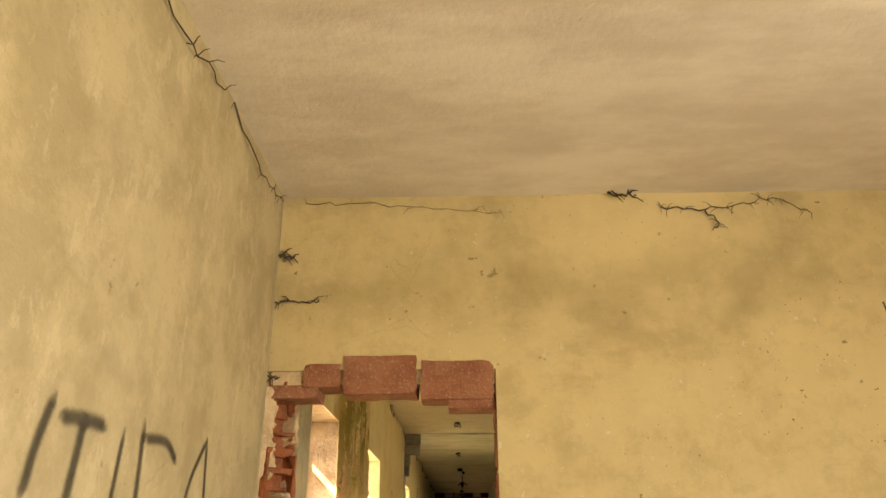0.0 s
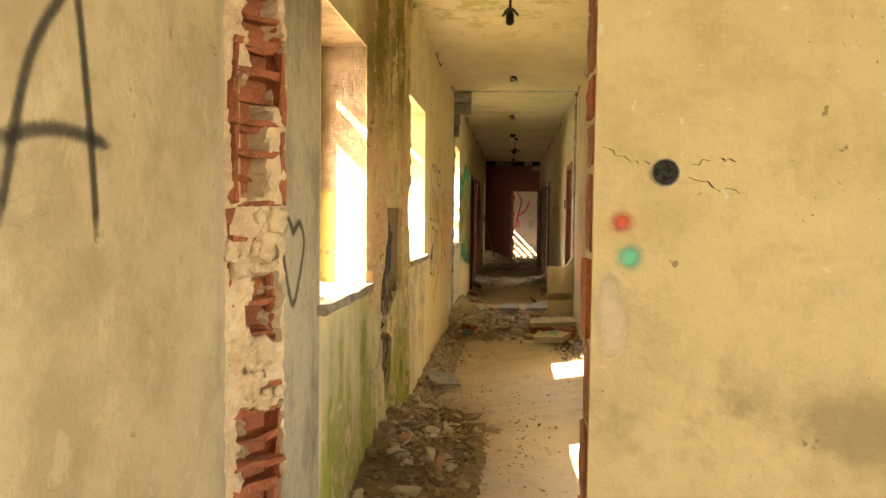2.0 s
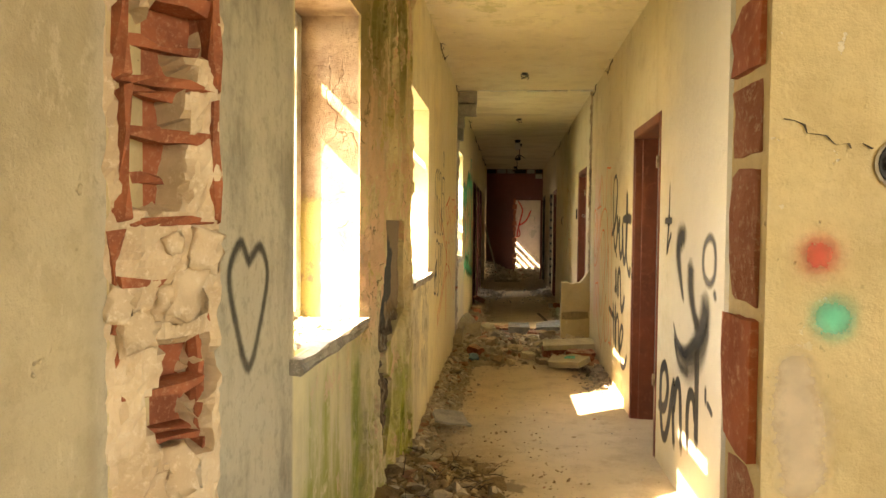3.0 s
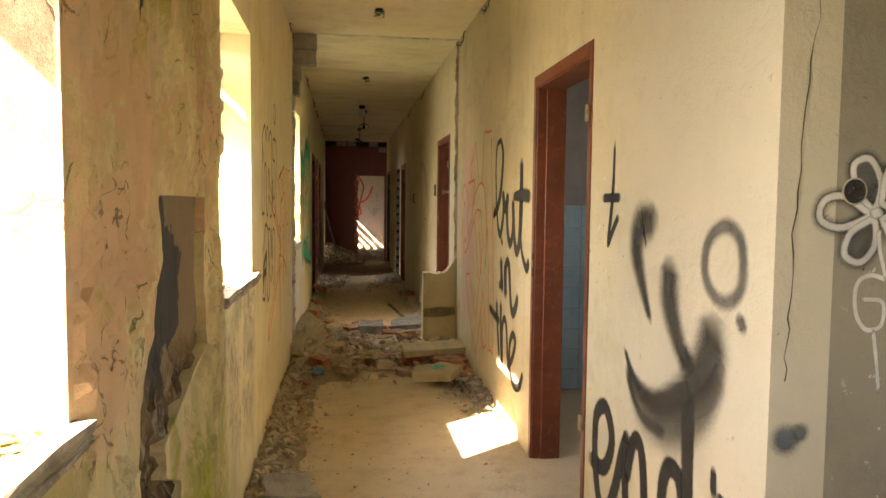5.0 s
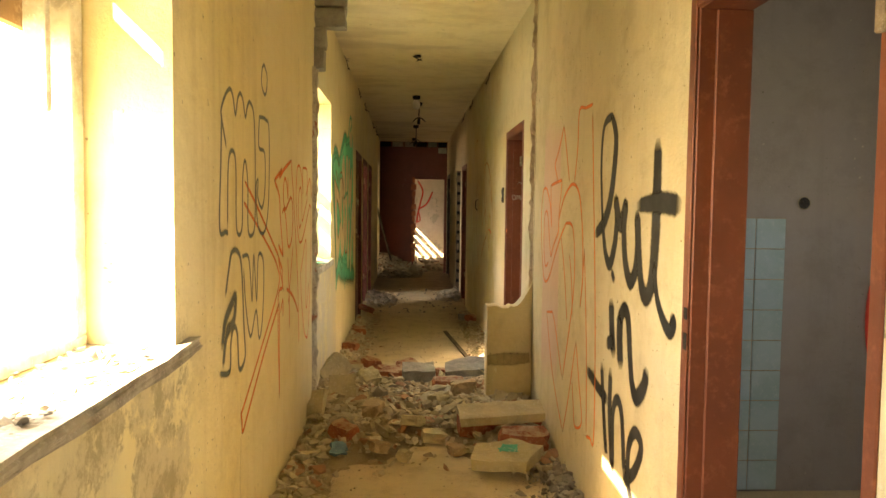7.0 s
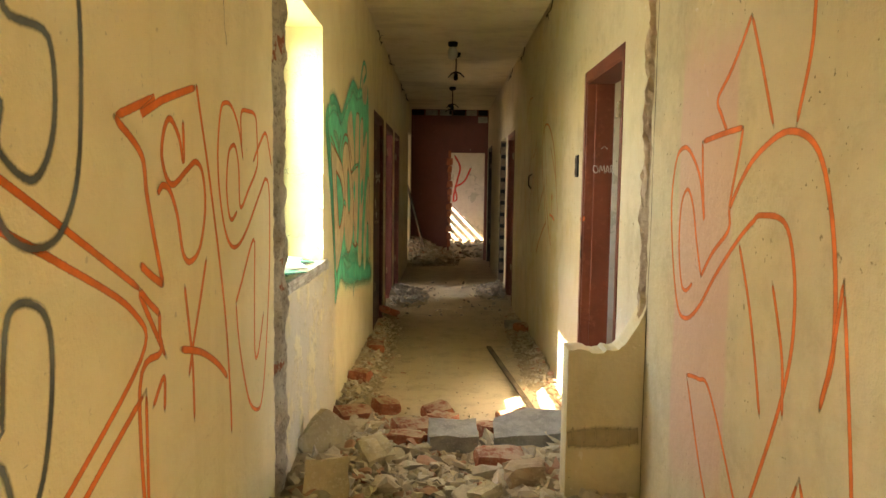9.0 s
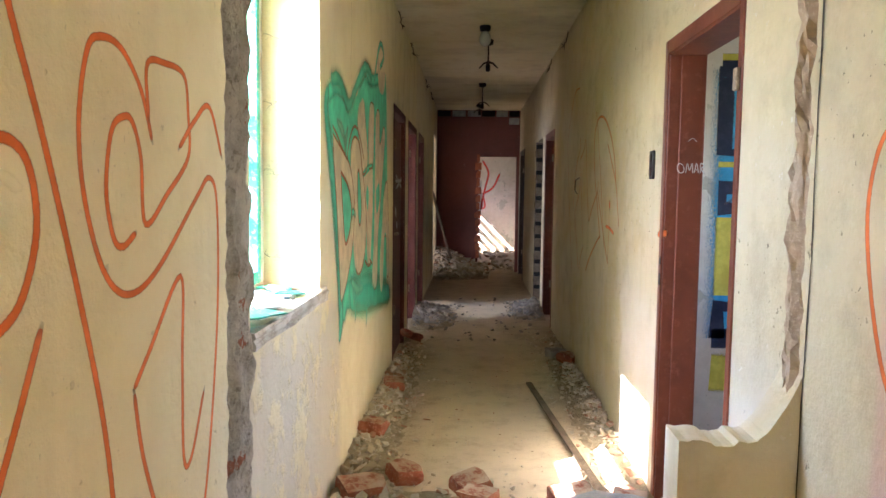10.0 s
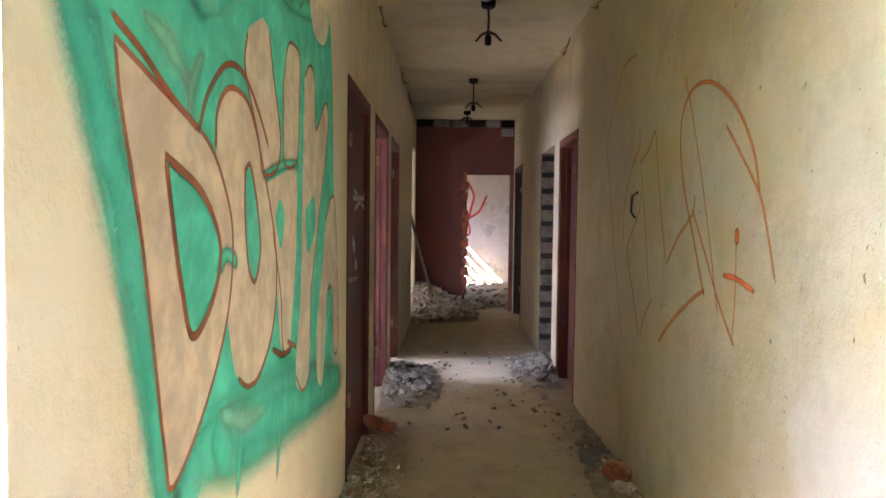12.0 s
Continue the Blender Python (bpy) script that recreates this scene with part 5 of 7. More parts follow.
# ---------------------------------------------------------------- ceiling fittings
def pendant(x, y, drop, arms, label, bulb=False, reach=1.0):
    root = thing("ceiling_lamp", label, "lamp", "lamps along the corridor")
    root.location = (x, y, HIGH)
    part("rose", lathe(bmesh.new(), (0, 0, -0.03), [(0.02, -0.02), (0.045, -0.01), (0.05, 0.03)], 14), M_BLACK, root)
    if drop > 0.05:
        part("stem", tube(bmesh.new(), [(0, 0, -0.03), (0.004, 0.003, -drop * 0.5), (0, 0, -drop)], 0.008, 7), M_IRON, root)
    for k in range(arms):
        a = 2 * math.pi * k / max(1, arms) + 0.4
        d = Vector((math.cos(a), math.sin(a), 0))
        part("arm", tube(bmesh.new(), [Vector((0, 0, -drop + 0.02)), Vector((0, 0, -drop + 0.01)) + d * 0.05 * reach, Vector((0, 0, -drop - 0.03 * reach)) + d * 0.10 * reach], 0.011, 6, 0.6), M_IRON, root)
    if drop > 0.05:
        part("holder", lathe(bmesh.new(), (0, 0, -drop - 0.06), [(0.012, -0.01), (0.022, 0.0), (0.022, 0.05), (0.012, 0.065)], 12), M_BLACK, root)
    if bulb:
        part("bulb", lathe(bmesh.new(), (0, 0, -0.17), [(0.008, -0.002), (0.035, 0.01), (0.05, 0.04), (0.05, 0.07), (0.04, 0.1), (0.03, 0.12)], 18), M_BULB, root, "dull white glass globe", True)
    return root


pendant(-0.13, 5.72, 0.36, 3, "dangling lamp holder with a bent bracket, no bulb", reach=0.5)
pendant(-0.10, 14.73, 0.04, 0, "black ceiling socket with a white globe", True)
pendant(-0.06, 15.3, 0.22, 3, "rusty pendant stem with bent arms")
pendant(-0.07, 17.95, 0.26, 3, "rusty pendant stem with a bare holder")
pendant(-0.08, 20.2, 0.1, 2, "short rusty pendant stem")


def wire_stub(x, y):
    root = thing("ceiling_hook", "black twisted wire stub in the ceiling", "ceiling hook", "wire stubs along the corridor")
    root.location = (x, y, HIGH)
    part("socket", lathe(bmesh.new(), (0, 0, -0.012), [(0.025, -0.006), (0.03, 0.0), (0.03, 0.014)], 10), M_BLACK, root)
    rnd = random.Random(int(y * 10))
    for _ in range(3):
        pts = [(0, 0, -0.01)] + [(rnd.uniform(-0.05, 0.05), rnd.uniform(-0.05, 0.05), -0.02 - 0.02 * k) for k in range(3)]
        part("wire", tube(bmesh.new(), pts, 0.006, 5, 0.6), M_BLACK, root)


wire_stub(-0.105, 9.39)
wire_stub(-0.112, 12.31)


# ---------------------------------------------------------------- small fittings on the walls
def junction_box(place_at, label):
    """A round flush box: collar, dark cup and loose wires."""
    root = thing("junction_box", label, "junction box", "empty wall boxes")
    root.matrix_world = place_at @ Matrix.Scale(0.82, 4)
    part("collar", lathe(bmesh.new(), (0, 0, 0), [(0.039, 0.0), (0.040, 0.003), (0.036, 0.005), (0.035, 0.0)], 20), M_SILL, root)
    part("cup", lathe(bmesh.new(), (0, 0, 0), [(0.035, 0.001), (0.034, 0.004), (0.02, 0.003)], 18), M_BLACK, root)
    for k in range(3):
        a = 2.1 * k
        part("wire", tube(bmesh.new(), [(0.01 * math.cos(a), 0.01 * math.sin(a), 0.003), (0.02 * math.cos(a + 0.6), 0.02 * math.sin(a + 0.6), 0.016), (0.024 * math.cos(a + 1.4), 0.024 * math.sin(a + 1.4), 0.006)], 0.003, 5), M_IRON, root)
    return root


FACE_Y = Matrix.Rotation(radians(90), 4, "X")
junction_box(Matrix.Translation((0.245, 3.449, 1.436)) @ FACE_Y, "empty round black wall box with cracks about it")
junction_box(Matrix.Translation((1.276, 3.449, 1.423)) @ FACE_Y, "empty round wall box above the white tiles")
junction_box(Matrix.Translation((0.83, 5.499, 1.40)) @ FACE_Y, "round black wall box in a sprayed flower")
junction_box(Matrix.Translation((1.74, 8.999, 1.435)) @ FACE_Y, "round black hole in the washroom wall")
switch = thing("light_switch", "dark double switch box without its cover", "switch")
switch.location = (XR, 11.80, 1.51)
bm = boxes((-0.012, 0.0, -0.032, 0.032, -0.065, 0.065))
part("back_box", bevelled(bm, 0.003), M_BLACK, switch)
for z in (-0.034, 0.03):
    part("rocker", bevelled(boxes((-0.017, -0.0125, -0.015, 0.015, z - 0.018, z + 0.018)), 0.002), M_IRON, switch)
bm = tube(bmesh.new(), [(XR, 14.05, 1.50), (XR - 0.03, 14.05, 1.48), (XR - 0.03, 14.07, 1.40), (XR - 0.005, 14.08, 1.37)], 0.006, 6)
tagged(part("wall_hook", bm, M_IRON), "bent iron hook in the plaster", "hook")


# ---------------------------------------------------------------- cobwebs and cracks
def cobweb(label, points, radius, seed, hairs=6):
    """A dusty string of web with short hairs."""
    rnd = random.Random(seed)
    bm = bmesh.new()
    pts = [Vector(p) for p in points]
    line = []
    for a, b in zip(pts, pts[1:]):
        for k in range(6):
            j = 0.0 if k == 0 else 0.008
            line.append(a.lerp(b, k / 6) + Vector((rnd.uniform(-j, j), 0.0, rnd.uniform(-j, j) * 1.3)))
    line.append(pts[-1])
    tube(bm, line, radius, 4, 0.5)
    for _ in range(hairs):
        p = line[rnd.randrange(len(line))]
        q = p + Vector((rnd.uniform(-0.05, 0.05), -abs(rnd.uniform(0, 0.012)), rnd.uniform(-0.045, 0.03)))
        tube(bm, [p, p.lerp(q, 0.5) + Vector((0, 0, 0.008)), q], radius * 0.55, 4, 0.4)
    return tagged(part("cobweb", bm, M_WEB), label, "cobweb", "dusty cobwebs")


WEB = "dusty dark cobweb under the ceiling"
cobweb(WEB, [(-0.70, 3.44, 2.77), (-0.5, 3.436, 2.765), (-0.2, 3.438, 2.745), (0.13, 3.44, 2.715)], 0.0022, 1, 16)
cobweb(WEB, [(0.80, 3.44, 2.73), (0.98, 3.43, 2.71), (1.12, 3.432, 2.735), (1.26, 3.43, 2.76), (1.42, 3.44, 2.69)], 0.0035, 2, 30)
cobweb(WEB, [(0.58, 3.43, 2.795), (0.64, 3.41, 2.775), (0.70, 3.43, 2.78)], 0.007, 3, 10)
cobweb("dusty cobweb hanging in a loop", [(0.98, 3.44, 2.71), (1.03, 3.43, 2.65), (1.0, 3.44, 2.62)], 0.004, 4, 4)
cobweb("cobweb in the wall corner", [(-0.797, 3.445, 2.53), (-0.74, 3.44, 2.52)], 0.008, 5, 8)
cobweb("cobweb in the wall corner", [(-0.797, 3.445, 2.33), (-0.70, 3.44, 2.325), (-0.62, 3.445, 2.33)], 0.005, 6, 8)
cobweb("cobweb by the broken lintel", [(-0.797, 3.445, 2.03), (-0.75, 3.43, 2.02)], 0.005, 7, 6)
for k, (y0, y1) in enumerate(((1.2, 1.9), (1.9, 2.6), (2.7, 3.4))):
    cobweb("cobweb strand along the ceiling edge", [(-0.79, y0, 2.78 - 0.03 * (k % 2)), (-0.785, (y0 + y1) / 2, 2.70), (-0.79, y1, 2.76)], 0.004, 20 + k, 9)
for k, y in enumerate((6.3, 8.2, 9.9, 12.4, 14.2, 15.4, 17.6, 18.8)):
    cobweb("cobweb in the ceiling corner of the corridor", [(-0.795, y, 2.79), (-0.78, y + 0.2, 2.72), (-0.79, y + 0.45, 2.77)], 0.005, 30 + k, 9)
for k, y in enumerate((8.8, 9.9, 13.0, 14.9, 16.2)):
    cobweb("thin cobweb in the ceiling corner", [(0.63, y, 2.79), (0.615, y + 0.15, 2.70), (0.628, y + 0.35, 2.75)], 0.005, 50 + k, 8)
for k, z in enumerate((1.12, 1.45, 1.72, 1.98)):
    cobweb("grey cobweb in the window reveal", [(-1.02, 11.262, z), (-0.93, 11.255, z - 0.02), (-0.84, 11.265, z + 0.015)], 0.0007, 70 + k, 14)


def crack(label, face, axis, points, width, seed):
    """A fine crack: a thin dark broken line in the plaster; axis x or y gives the wall's facing."""
    rnd = random.Random(seed)
    bm = bmesh.new()
    side, prev = [], None
    line = []
    for (a0, z0), (a1, z1) in zip(points, points[1:]):
        for k in range(5):
            line.append((a0 + (a1 - a0) * k / 5 + rnd.uniform(-0.006, 0.006), z0 + (z1 - z0) * k / 5 + rnd.uniform(-0.006, 0.006)))
    line.append(points[-1])
    for a, z in line:
        w = width * rnd.uniform(0.3, 1.2) / 2
        pair = [bm.verts.new((face, a + s * w, z + s * w * 0.4) if axis == "x" else (a + s * w, face, z + s * w * 0.4)) for s in (-1, 1)]
        if prev:
            bm.faces.new((prev[0], prev[1], pair[1], pair[0]))
        prev = pair
    return tagged(part("plaster_crack", bm, M_WEB), label, "crack", "cracks in the plaster")


crack("long dark crack in the grey plaster", 5.498, "y", [(0.74, 2.2), (0.70, 1.95), (0.725, 1.85), (0.70, 1.6), (0.68, 1.35), (0.675, 1.1), (0.672, 0.95)], 0.004, 1)
crack("crack beside the stub of the partition", XR - 0.002, "x", [(10.235, 2.79), (10.22, 2.3), (10.235, 1.7), (10.23, 1.2), (10.24, 0.6), (10.235, 0.1)], 0.008, 2)
crack("crack running from the wall box", 3.448, "y", [(0.29, 1.45), (0.36, 1.47), (0.40, 1.46)], 0.004, 3)
crack("crack running from the wall box", 3.448, "y", [(0.30, 1.43), (0.36, 1.40), (0.42, 1.39)], 0.003, 4)
crack("crack running from the wall box", 3.448, "y", [(0.10, 1.49), (0.16, 1.465), (0.21, 1.455)], 0.003, 5)
crack("short crack in the room's plaster", 3.448, "y", [(1.62, 2.3), (1.66, 2.2), (1.69, 2.12)], 0.008, 6)
for k, (y, z) in enumerate(((5.35, 1.9), (5.5, 2.3), (5.9, 2.0), (6.35, 1.7), (6.42, 2.2), (5.45, 1.3), (6.4, 1.25), (8.2, 0.7), (9.6, 2.2), (12.0, 2.3))):
    crack("fine crack in the flaking wall paint", XL + 0.002, "x", [(y, z), (y + 0.02, z - 0.15), (y - 0.015, z - 0.3), (y + 0.01, z - 0.42)], 0.003, 20 + k)


# ---------------------------------------------------------------- sprayed lines
WALLS = {"left": ("x", XL, 1), "right": ("x", XR, -1), "cross": ("y", 3.45, -1), "recess": ("y", 5.5, -1), "far": ("y", 26.1, -1), "mural": ("y", 12.6, -1), "lining": ("y", 11.573, -1), "leaf": ("x", -0.826, 1), "stub": ("y", 10.244, -1), "bath": ("y", 9.0, -1), "tiling": ("y", 3.4375, -1)}
LAYER = {}


def smooth_line(points, per=6):
    """A rounded line through points."""
    p = [Vector(q) for q in points]
    p = [p[0] * 2 - p[1]] + p + [p[-1] * 2 - p[-2]]
    out = []
    for k in range(1, len(p) - 2):
        a, b, c, d = p[k - 1 : k + 3]
        for i in range(per):
            t = i / per
            out.append(0.5 * (2 * b + (c - a) * t + (2 * a - 5 * b + 4 * c - d) * t * t + (3 * b - a - 3 * c + d) * t ** 3))
    return out + [p[-2]]


from mathutils.geometry import tessellate_polygon


def graffiti(label, wall, material, strokes, group="", square=False):
    """Sprayed lines on a wall: each stroke is a width (or widths from start to end) and points (along, up)."""
    axis, face, toward = WALLS[wall]
    LAYER[wall] = LAYER.get(wall, 0) + 1
    root = thing("graffiti", label, "graffiti", group or "sprayed graffiti")
    for k, (width, points) in enumerate(strokes):
        bm = bmesh.new()
        uv = bm.loops.layers.uv.new("line")
        lift = toward * (0.0001 + 0.00002 * LAYER[wall] + 0.000001 * k)

        def spot(a, z, more=0.0):
            out = face + lift + toward * more
            return bm.verts.new((out, a, z) if axis == "x" else (a, out, z))

        if len(points) == 1:
            (a, z), rim = points[0], 24
            mid = spot(a, z)
            ring = [spot(a + width * math.cos(2 * math.pi * i / rim), z + width * math.sin(2 * math.pi * i / rim)) for i in range(rim)]
            for i in range(rim):
                f = bm.faces.new((mid, ring[i], ring[(i + 1) % rim]))
                for loop, u in zip(f.loops, (0.5, 1.0, 1.0)):
                    loop[uv].uv = (u, 1.0)
            part("dot", bm, material, root)
            continue
        if width == "fill":
            ring = [spot(*q) for q in smooth_line(points + points[:1], 4)[:-1]]
            for tri in tessellate_polygon([[v.co for v in ring]]):
                f = bm.faces.new([ring[i] for i in tri])
                for loop in f.loops:
                    loop[uv].uv = (0.5, 1.0)
            part("field", bm, material, root)
            continue
        closed = points[0] == points[-1]
        line = [Vector(q) for q in points] if square else smooth_line(points)
        widths = width if isinstance(width, tuple) else (width, width)
        total, rows = len(line) - 1, []
        for i, q in enumerate(line):
            way = line[1] - line[-2] if closed and i in (0, total) else line[min(i + 1, total)] - line[max(i - 1, 0)]
            way = way.normalized() if way.length > 1e-6 else Vector((1, 0))
            f = i / total * (len(widths) - 1)
            j = min(int(f), len(widths) - 2)
            half = 0.62 * (widths[j] + (widths[j + 1] - widths[j]) * (f - j))
            across = Vector((-way.y, way.x)) * half
            if i in (0, total) and not square and not closed:
                across *= 0.55
                q = q + way * (half * 0.5 if i else -half * 0.5)
            more = 0.0000008 * i / total
            rows.append(([spot(*(q - across), more), spot(*(q + across), more)], 1.0 if square or closed or 0 < i < total else 0.2))
        for (a, fa), (b, fb) in zip(rows, rows[1:]):
            f = bm.faces.new((a[0], a[1], b[1], b[0]))
            for loop, (u, v) in zip(f.loops, ((0, fa), (1, fa), (1, fb), (0, fb))):
                loop[uv].uv = (u, v)
        part("stroke", bm, material, root)
    return root




# ---------------------------------------------------------------- sprayed writing on the walls
graffiti("large black sprayed word in looped handwriting", "right", M_SPRAY_BLACK, [
    ((0.0488, 0.0671, 0.0671, 0.061, 0.0366), [(8.697, 1.286), (8.573, 1.336), (8.488, 1.424), (8.44, 1.544), (8.423, 1.681), (8.487, 1.773)]),
    ((0.0366, 0.0317, 0.0366), [(8.487, 1.773), (8.6, 1.742), (8.632, 1.587), (8.593, 1.346), (8.543, 1.229)]),
    ((0.0366, 0.061, 0.0549), [(8.595, 1.366), (8.549, 1.229), (8.471, 1.167), (8.404, 1.257), (8.384, 1.368), (8.407, 1.432)]),
    (0.0671, [(8.407, 1.432), (8.368, 1.368), (8.329, 1.333), (8.294, 1.378), (8.269, 1.413)]),
    (0.061, [(8.269, 1.413), (8.288, 1.316), (8.26, 1.195), (8.197, 1.124), (8.136, 1.173), (8.117, 1.273), (8.132, 1.371)]),
    ((0.061, 0.061, 0.0732, 0.0854, 0.0732), [(8.132, 1.371), (8.108, 1.258), (8.07, 1.132), (8.015, 1.089), (7.962, 1.146), (7.939, 1.269), (7.933, 1.446), (7.935, 1.607)]),
    ((0.0366, 0.0427, 0.0549, 0.0427), [(7.943, 1.209), (7.909, 1.108), (7.853, 1.045), (7.787, 1.009), (7.752, 1.034), (7.766, 1.059)]),
    ((0.0488, 0.0732, 0.0732), [(8.127, 1.408), (7.906, 1.416), (7.737, 1.405)]),
    (0.0366, [(8.435, 1.142), (8.403, 1.108)]),
])
graffiti("black sprayed short word in handwriting", "right", M_SPRAY_BLACK, [
    (0.0732, [(8.431, 1.01), (8.416, 0.918), (8.388, 0.819)]),
    (0.0549, [(8.476, 0.841), (8.393, 0.865)]),
    (0.0793, [(8.291, 0.798), (8.306, 0.885), (8.31, 0.975)]),
    ((0.061, 0.061, 0.0549, 0.0671, 0.061), [(8.31, 0.971), (8.255, 1.012), (8.204, 0.977), (8.172, 0.847), (8.14, 0.753), (8.089, 0.716), (8.017, 0.767), (7.985, 0.829)]),
])
graffiti("smoky black sprayed word reaching down to the floor", "right", M_SPRAY_BLACK, [
    ((0.0488, 0.0549), [(8.781, 0.657), (8.621, 0.627), (8.462, 0.606)]),
    (0.0488, [(8.549, 0.73), (8.513, 0.579), (8.464, 0.417), (8.451, 0.412)]),
    (0.0549, [(8.418, 0.735), (8.415, 0.553), (8.367, 0.351)]),
    (0.0488, [(8.358, 0.36), (8.372, 0.569), (8.321, 0.646), (8.255, 0.601), (8.203, 0.383)]),
    (0.0488, [(8.21, 0.363), (8.09, 0.443), (8.019, 0.555), (8.093, 0.588), (8.161, 0.503), (8.149, 0.358), (8.038, 0.292), (7.911, 0.321), (7.833, 0.408)]),
])
graffiti("black sprayed word running off towards the floor", "right", M_SPRAY_BLACK, [
    (0.064, [(6.708, 0.336), (6.551, 0.352), (6.477, 0.483), (6.548, 0.587), (6.648, 0.525), (6.649, 0.341), (6.595, 0.203), (6.514, 0.202), (6.44, 0.309), (6.38, 0.463), (6.332, 0.546)]),
    (0.0608, [(6.345, 0.543), (6.344, 0.367), (6.316, 0.205)]),
    (0.0608, [(6.332, 0.394), (6.289, 0.526), (6.24, 0.559), (6.196, 0.485), (6.161, 0.222)]),
    (0.064, [(6.036, 0.274), (6.05, 0.446), (6.014, 0.549), (5.94, 0.546), (5.896, 0.439)]),
    (0.072, [(5.898, 0.831), (5.888, 0.583), (5.882, 0.338)]),
    (0.032, [(5.74, 0.649), (5.738, 0.574)]),
    (0.032, [(5.713, 0.583), (5.67, 0.57), (5.632, 0.552)]),
])
graffiti("broad smoky black sprayed anchor shape", "right", M_SPRAY_ANCHOR, [
    ((0.135, 0.162, 0.135, 0.09, 0.036), [(6.168, 1.309), (6.264, 1.296), (6.296, 1.216), (6.248, 1.106), (6.17, 0.982)]),
    ((0.144, 0.153, 0.108, 0.09), [(6.038, 1.167), (6.036, 1.074), (5.98, 0.968), (5.903, 0.89)]),
    ((0.027, 0.072, 0.108, 0.18, 0.198), [(6.379, 0.853), (6.283, 0.759), (6.125, 0.727), (5.941, 0.802), (5.814, 0.907), (5.76, 1.012)]),
])
graffiti("thin smoky black belly of the sprayed anchor", "right", M_SPRAY_SMOKE, [
    ((0.036, 0.162, 0.216, 0.162, 0.09), [(6.359, 0.79), (6.226, 0.692), (6.037, 0.685), (5.831, 0.778), (5.719, 0.917)]),
    ((0.036, 0.036, 0.054), [(6.35, 0.757), (6.223, 0.655), (6.061, 0.644)]),
])
graffiti("blurred grey sprayed ring", "right", M_SPRAY_GREY, [
    (0.055, [(5.63, 1.22), (5.64, 1.15), (5.7, 1.11), (5.77, 1.12), (5.82, 1.17), (5.82, 1.24), (5.78, 1.29), (5.71, 1.31), (5.65, 1.28), (5.63, 1.22)]),
    (0.05, [(5.64, 1.08), (5.62, 1.05)]),
])
graffiti("small black sprayed cross with a hooked foot", "right", M_SPRAY_BLACK, [
    ((0.02, 0.03, 0.03), [(6.52, 1.6), (6.53, 1.4), (6.57, 1.21)]),
    (0.035, [(6.63, 1.39), (6.53, 1.39), (6.46, 1.39)]),
    (0.03, [(6.57, 1.21), (6.51, 1.28), (6.47, 1.32)]),
])
graffiti("orange sprayed outline letters across a pink field", "right", M_SPRAY_ORANGE, [
    (0.017, [(9.528, 1.547), (9.568, 1.591), (9.607, 1.643), (9.527, 1.703), (9.456, 1.767), (9.395, 1.836)]),
    (0.015, [(9.395, 1.836), (9.315, 1.689), (9.237, 1.534)]),
    (0.018, [(9.715, 1.528), (9.532, 1.542), (9.416, 1.547)]),
    (0.016, [(9.416, 1.547), (9.434, 1.481), (9.467, 1.389), (9.483, 1.329), (9.483, 1.269), (9.594, 1.195), (9.68, 1.115)]),
    (0.014, [(9.68, 1.115), (9.731, 1.221), (9.777, 1.331), (9.834, 1.381), (9.889, 1.328), (9.895, 1.189), (9.857, 1.072), (9.811, 1.052), (9.753, 1.082)]),
    (0.016, [(9.715, 1.528), (9.697, 1.402), (9.674, 1.29), (9.723, 1.416), (9.814, 1.497), (9.887, 1.519), (9.958, 1.482), (9.993, 1.34), (9.957, 1.151), (9.885, 0.989), (9.8, 0.962), (9.69, 1.016), (9.56, 1.135), (9.417, 1.245), (9.332, 1.297), (9.279, 1.319), (9.141, 1.297), (9.084, 1.122), (9.121, 0.899), (9.31, 0.488)]),
    (0.018, [(9.483, 1.329), (9.405, 1.412), (9.314, 1.474), (9.159, 1.518), (9.02, 1.466), (8.942, 1.294), (8.915, 1.069), (8.956, 0.925)]),
])
graffiti("thin orange sprayed angular outlines beside the black words", "right", M_SPRAY_ORANGE, [
    (0.015, [(9.406, 1.24), (9.328, 1.094), (9.274, 0.955), (9.231, 0.817)]),
    (0.014, [(9.768, 0.783), (9.663, 0.797), (9.559, 0.78), (9.31, 0.488)]),
    (0.014, [(9.768, 0.783), (9.562, 0.46), (9.276, 0.216)]),
    (0.014, [(9.276, 0.216), (9.166, 0.414), (9.02, 0.748)]),
    (0.014, [(9.02, 0.748), (8.948, 0.577), (8.875, 0.39), (9.005, 0.329), (9.041, 0.404), (9.085, 0.533)]),
    (0.014, [(9.2, 1.162), (9.132, 0.995), (9.115, 0.851)]),
    (0.014, [(8.892, 1.207), (8.921, 1.045), (8.955, 0.921)]),
    (0.016, [(8.797, 1.864), (8.923, 1.865), (9.052, 1.868), (9.073, 1.69), (9.124, 1.529)]),
    (0.016, [(8.801, 1.833), (8.757, 1.512), (8.695, 1.094), (8.655, 0.68), (8.654, 0.372), (8.717, 0.363), (8.783, 0.351)]),
    (0.014, [(8.783, 0.351), (8.815, 0.748), (8.892, 1.207)]),
])
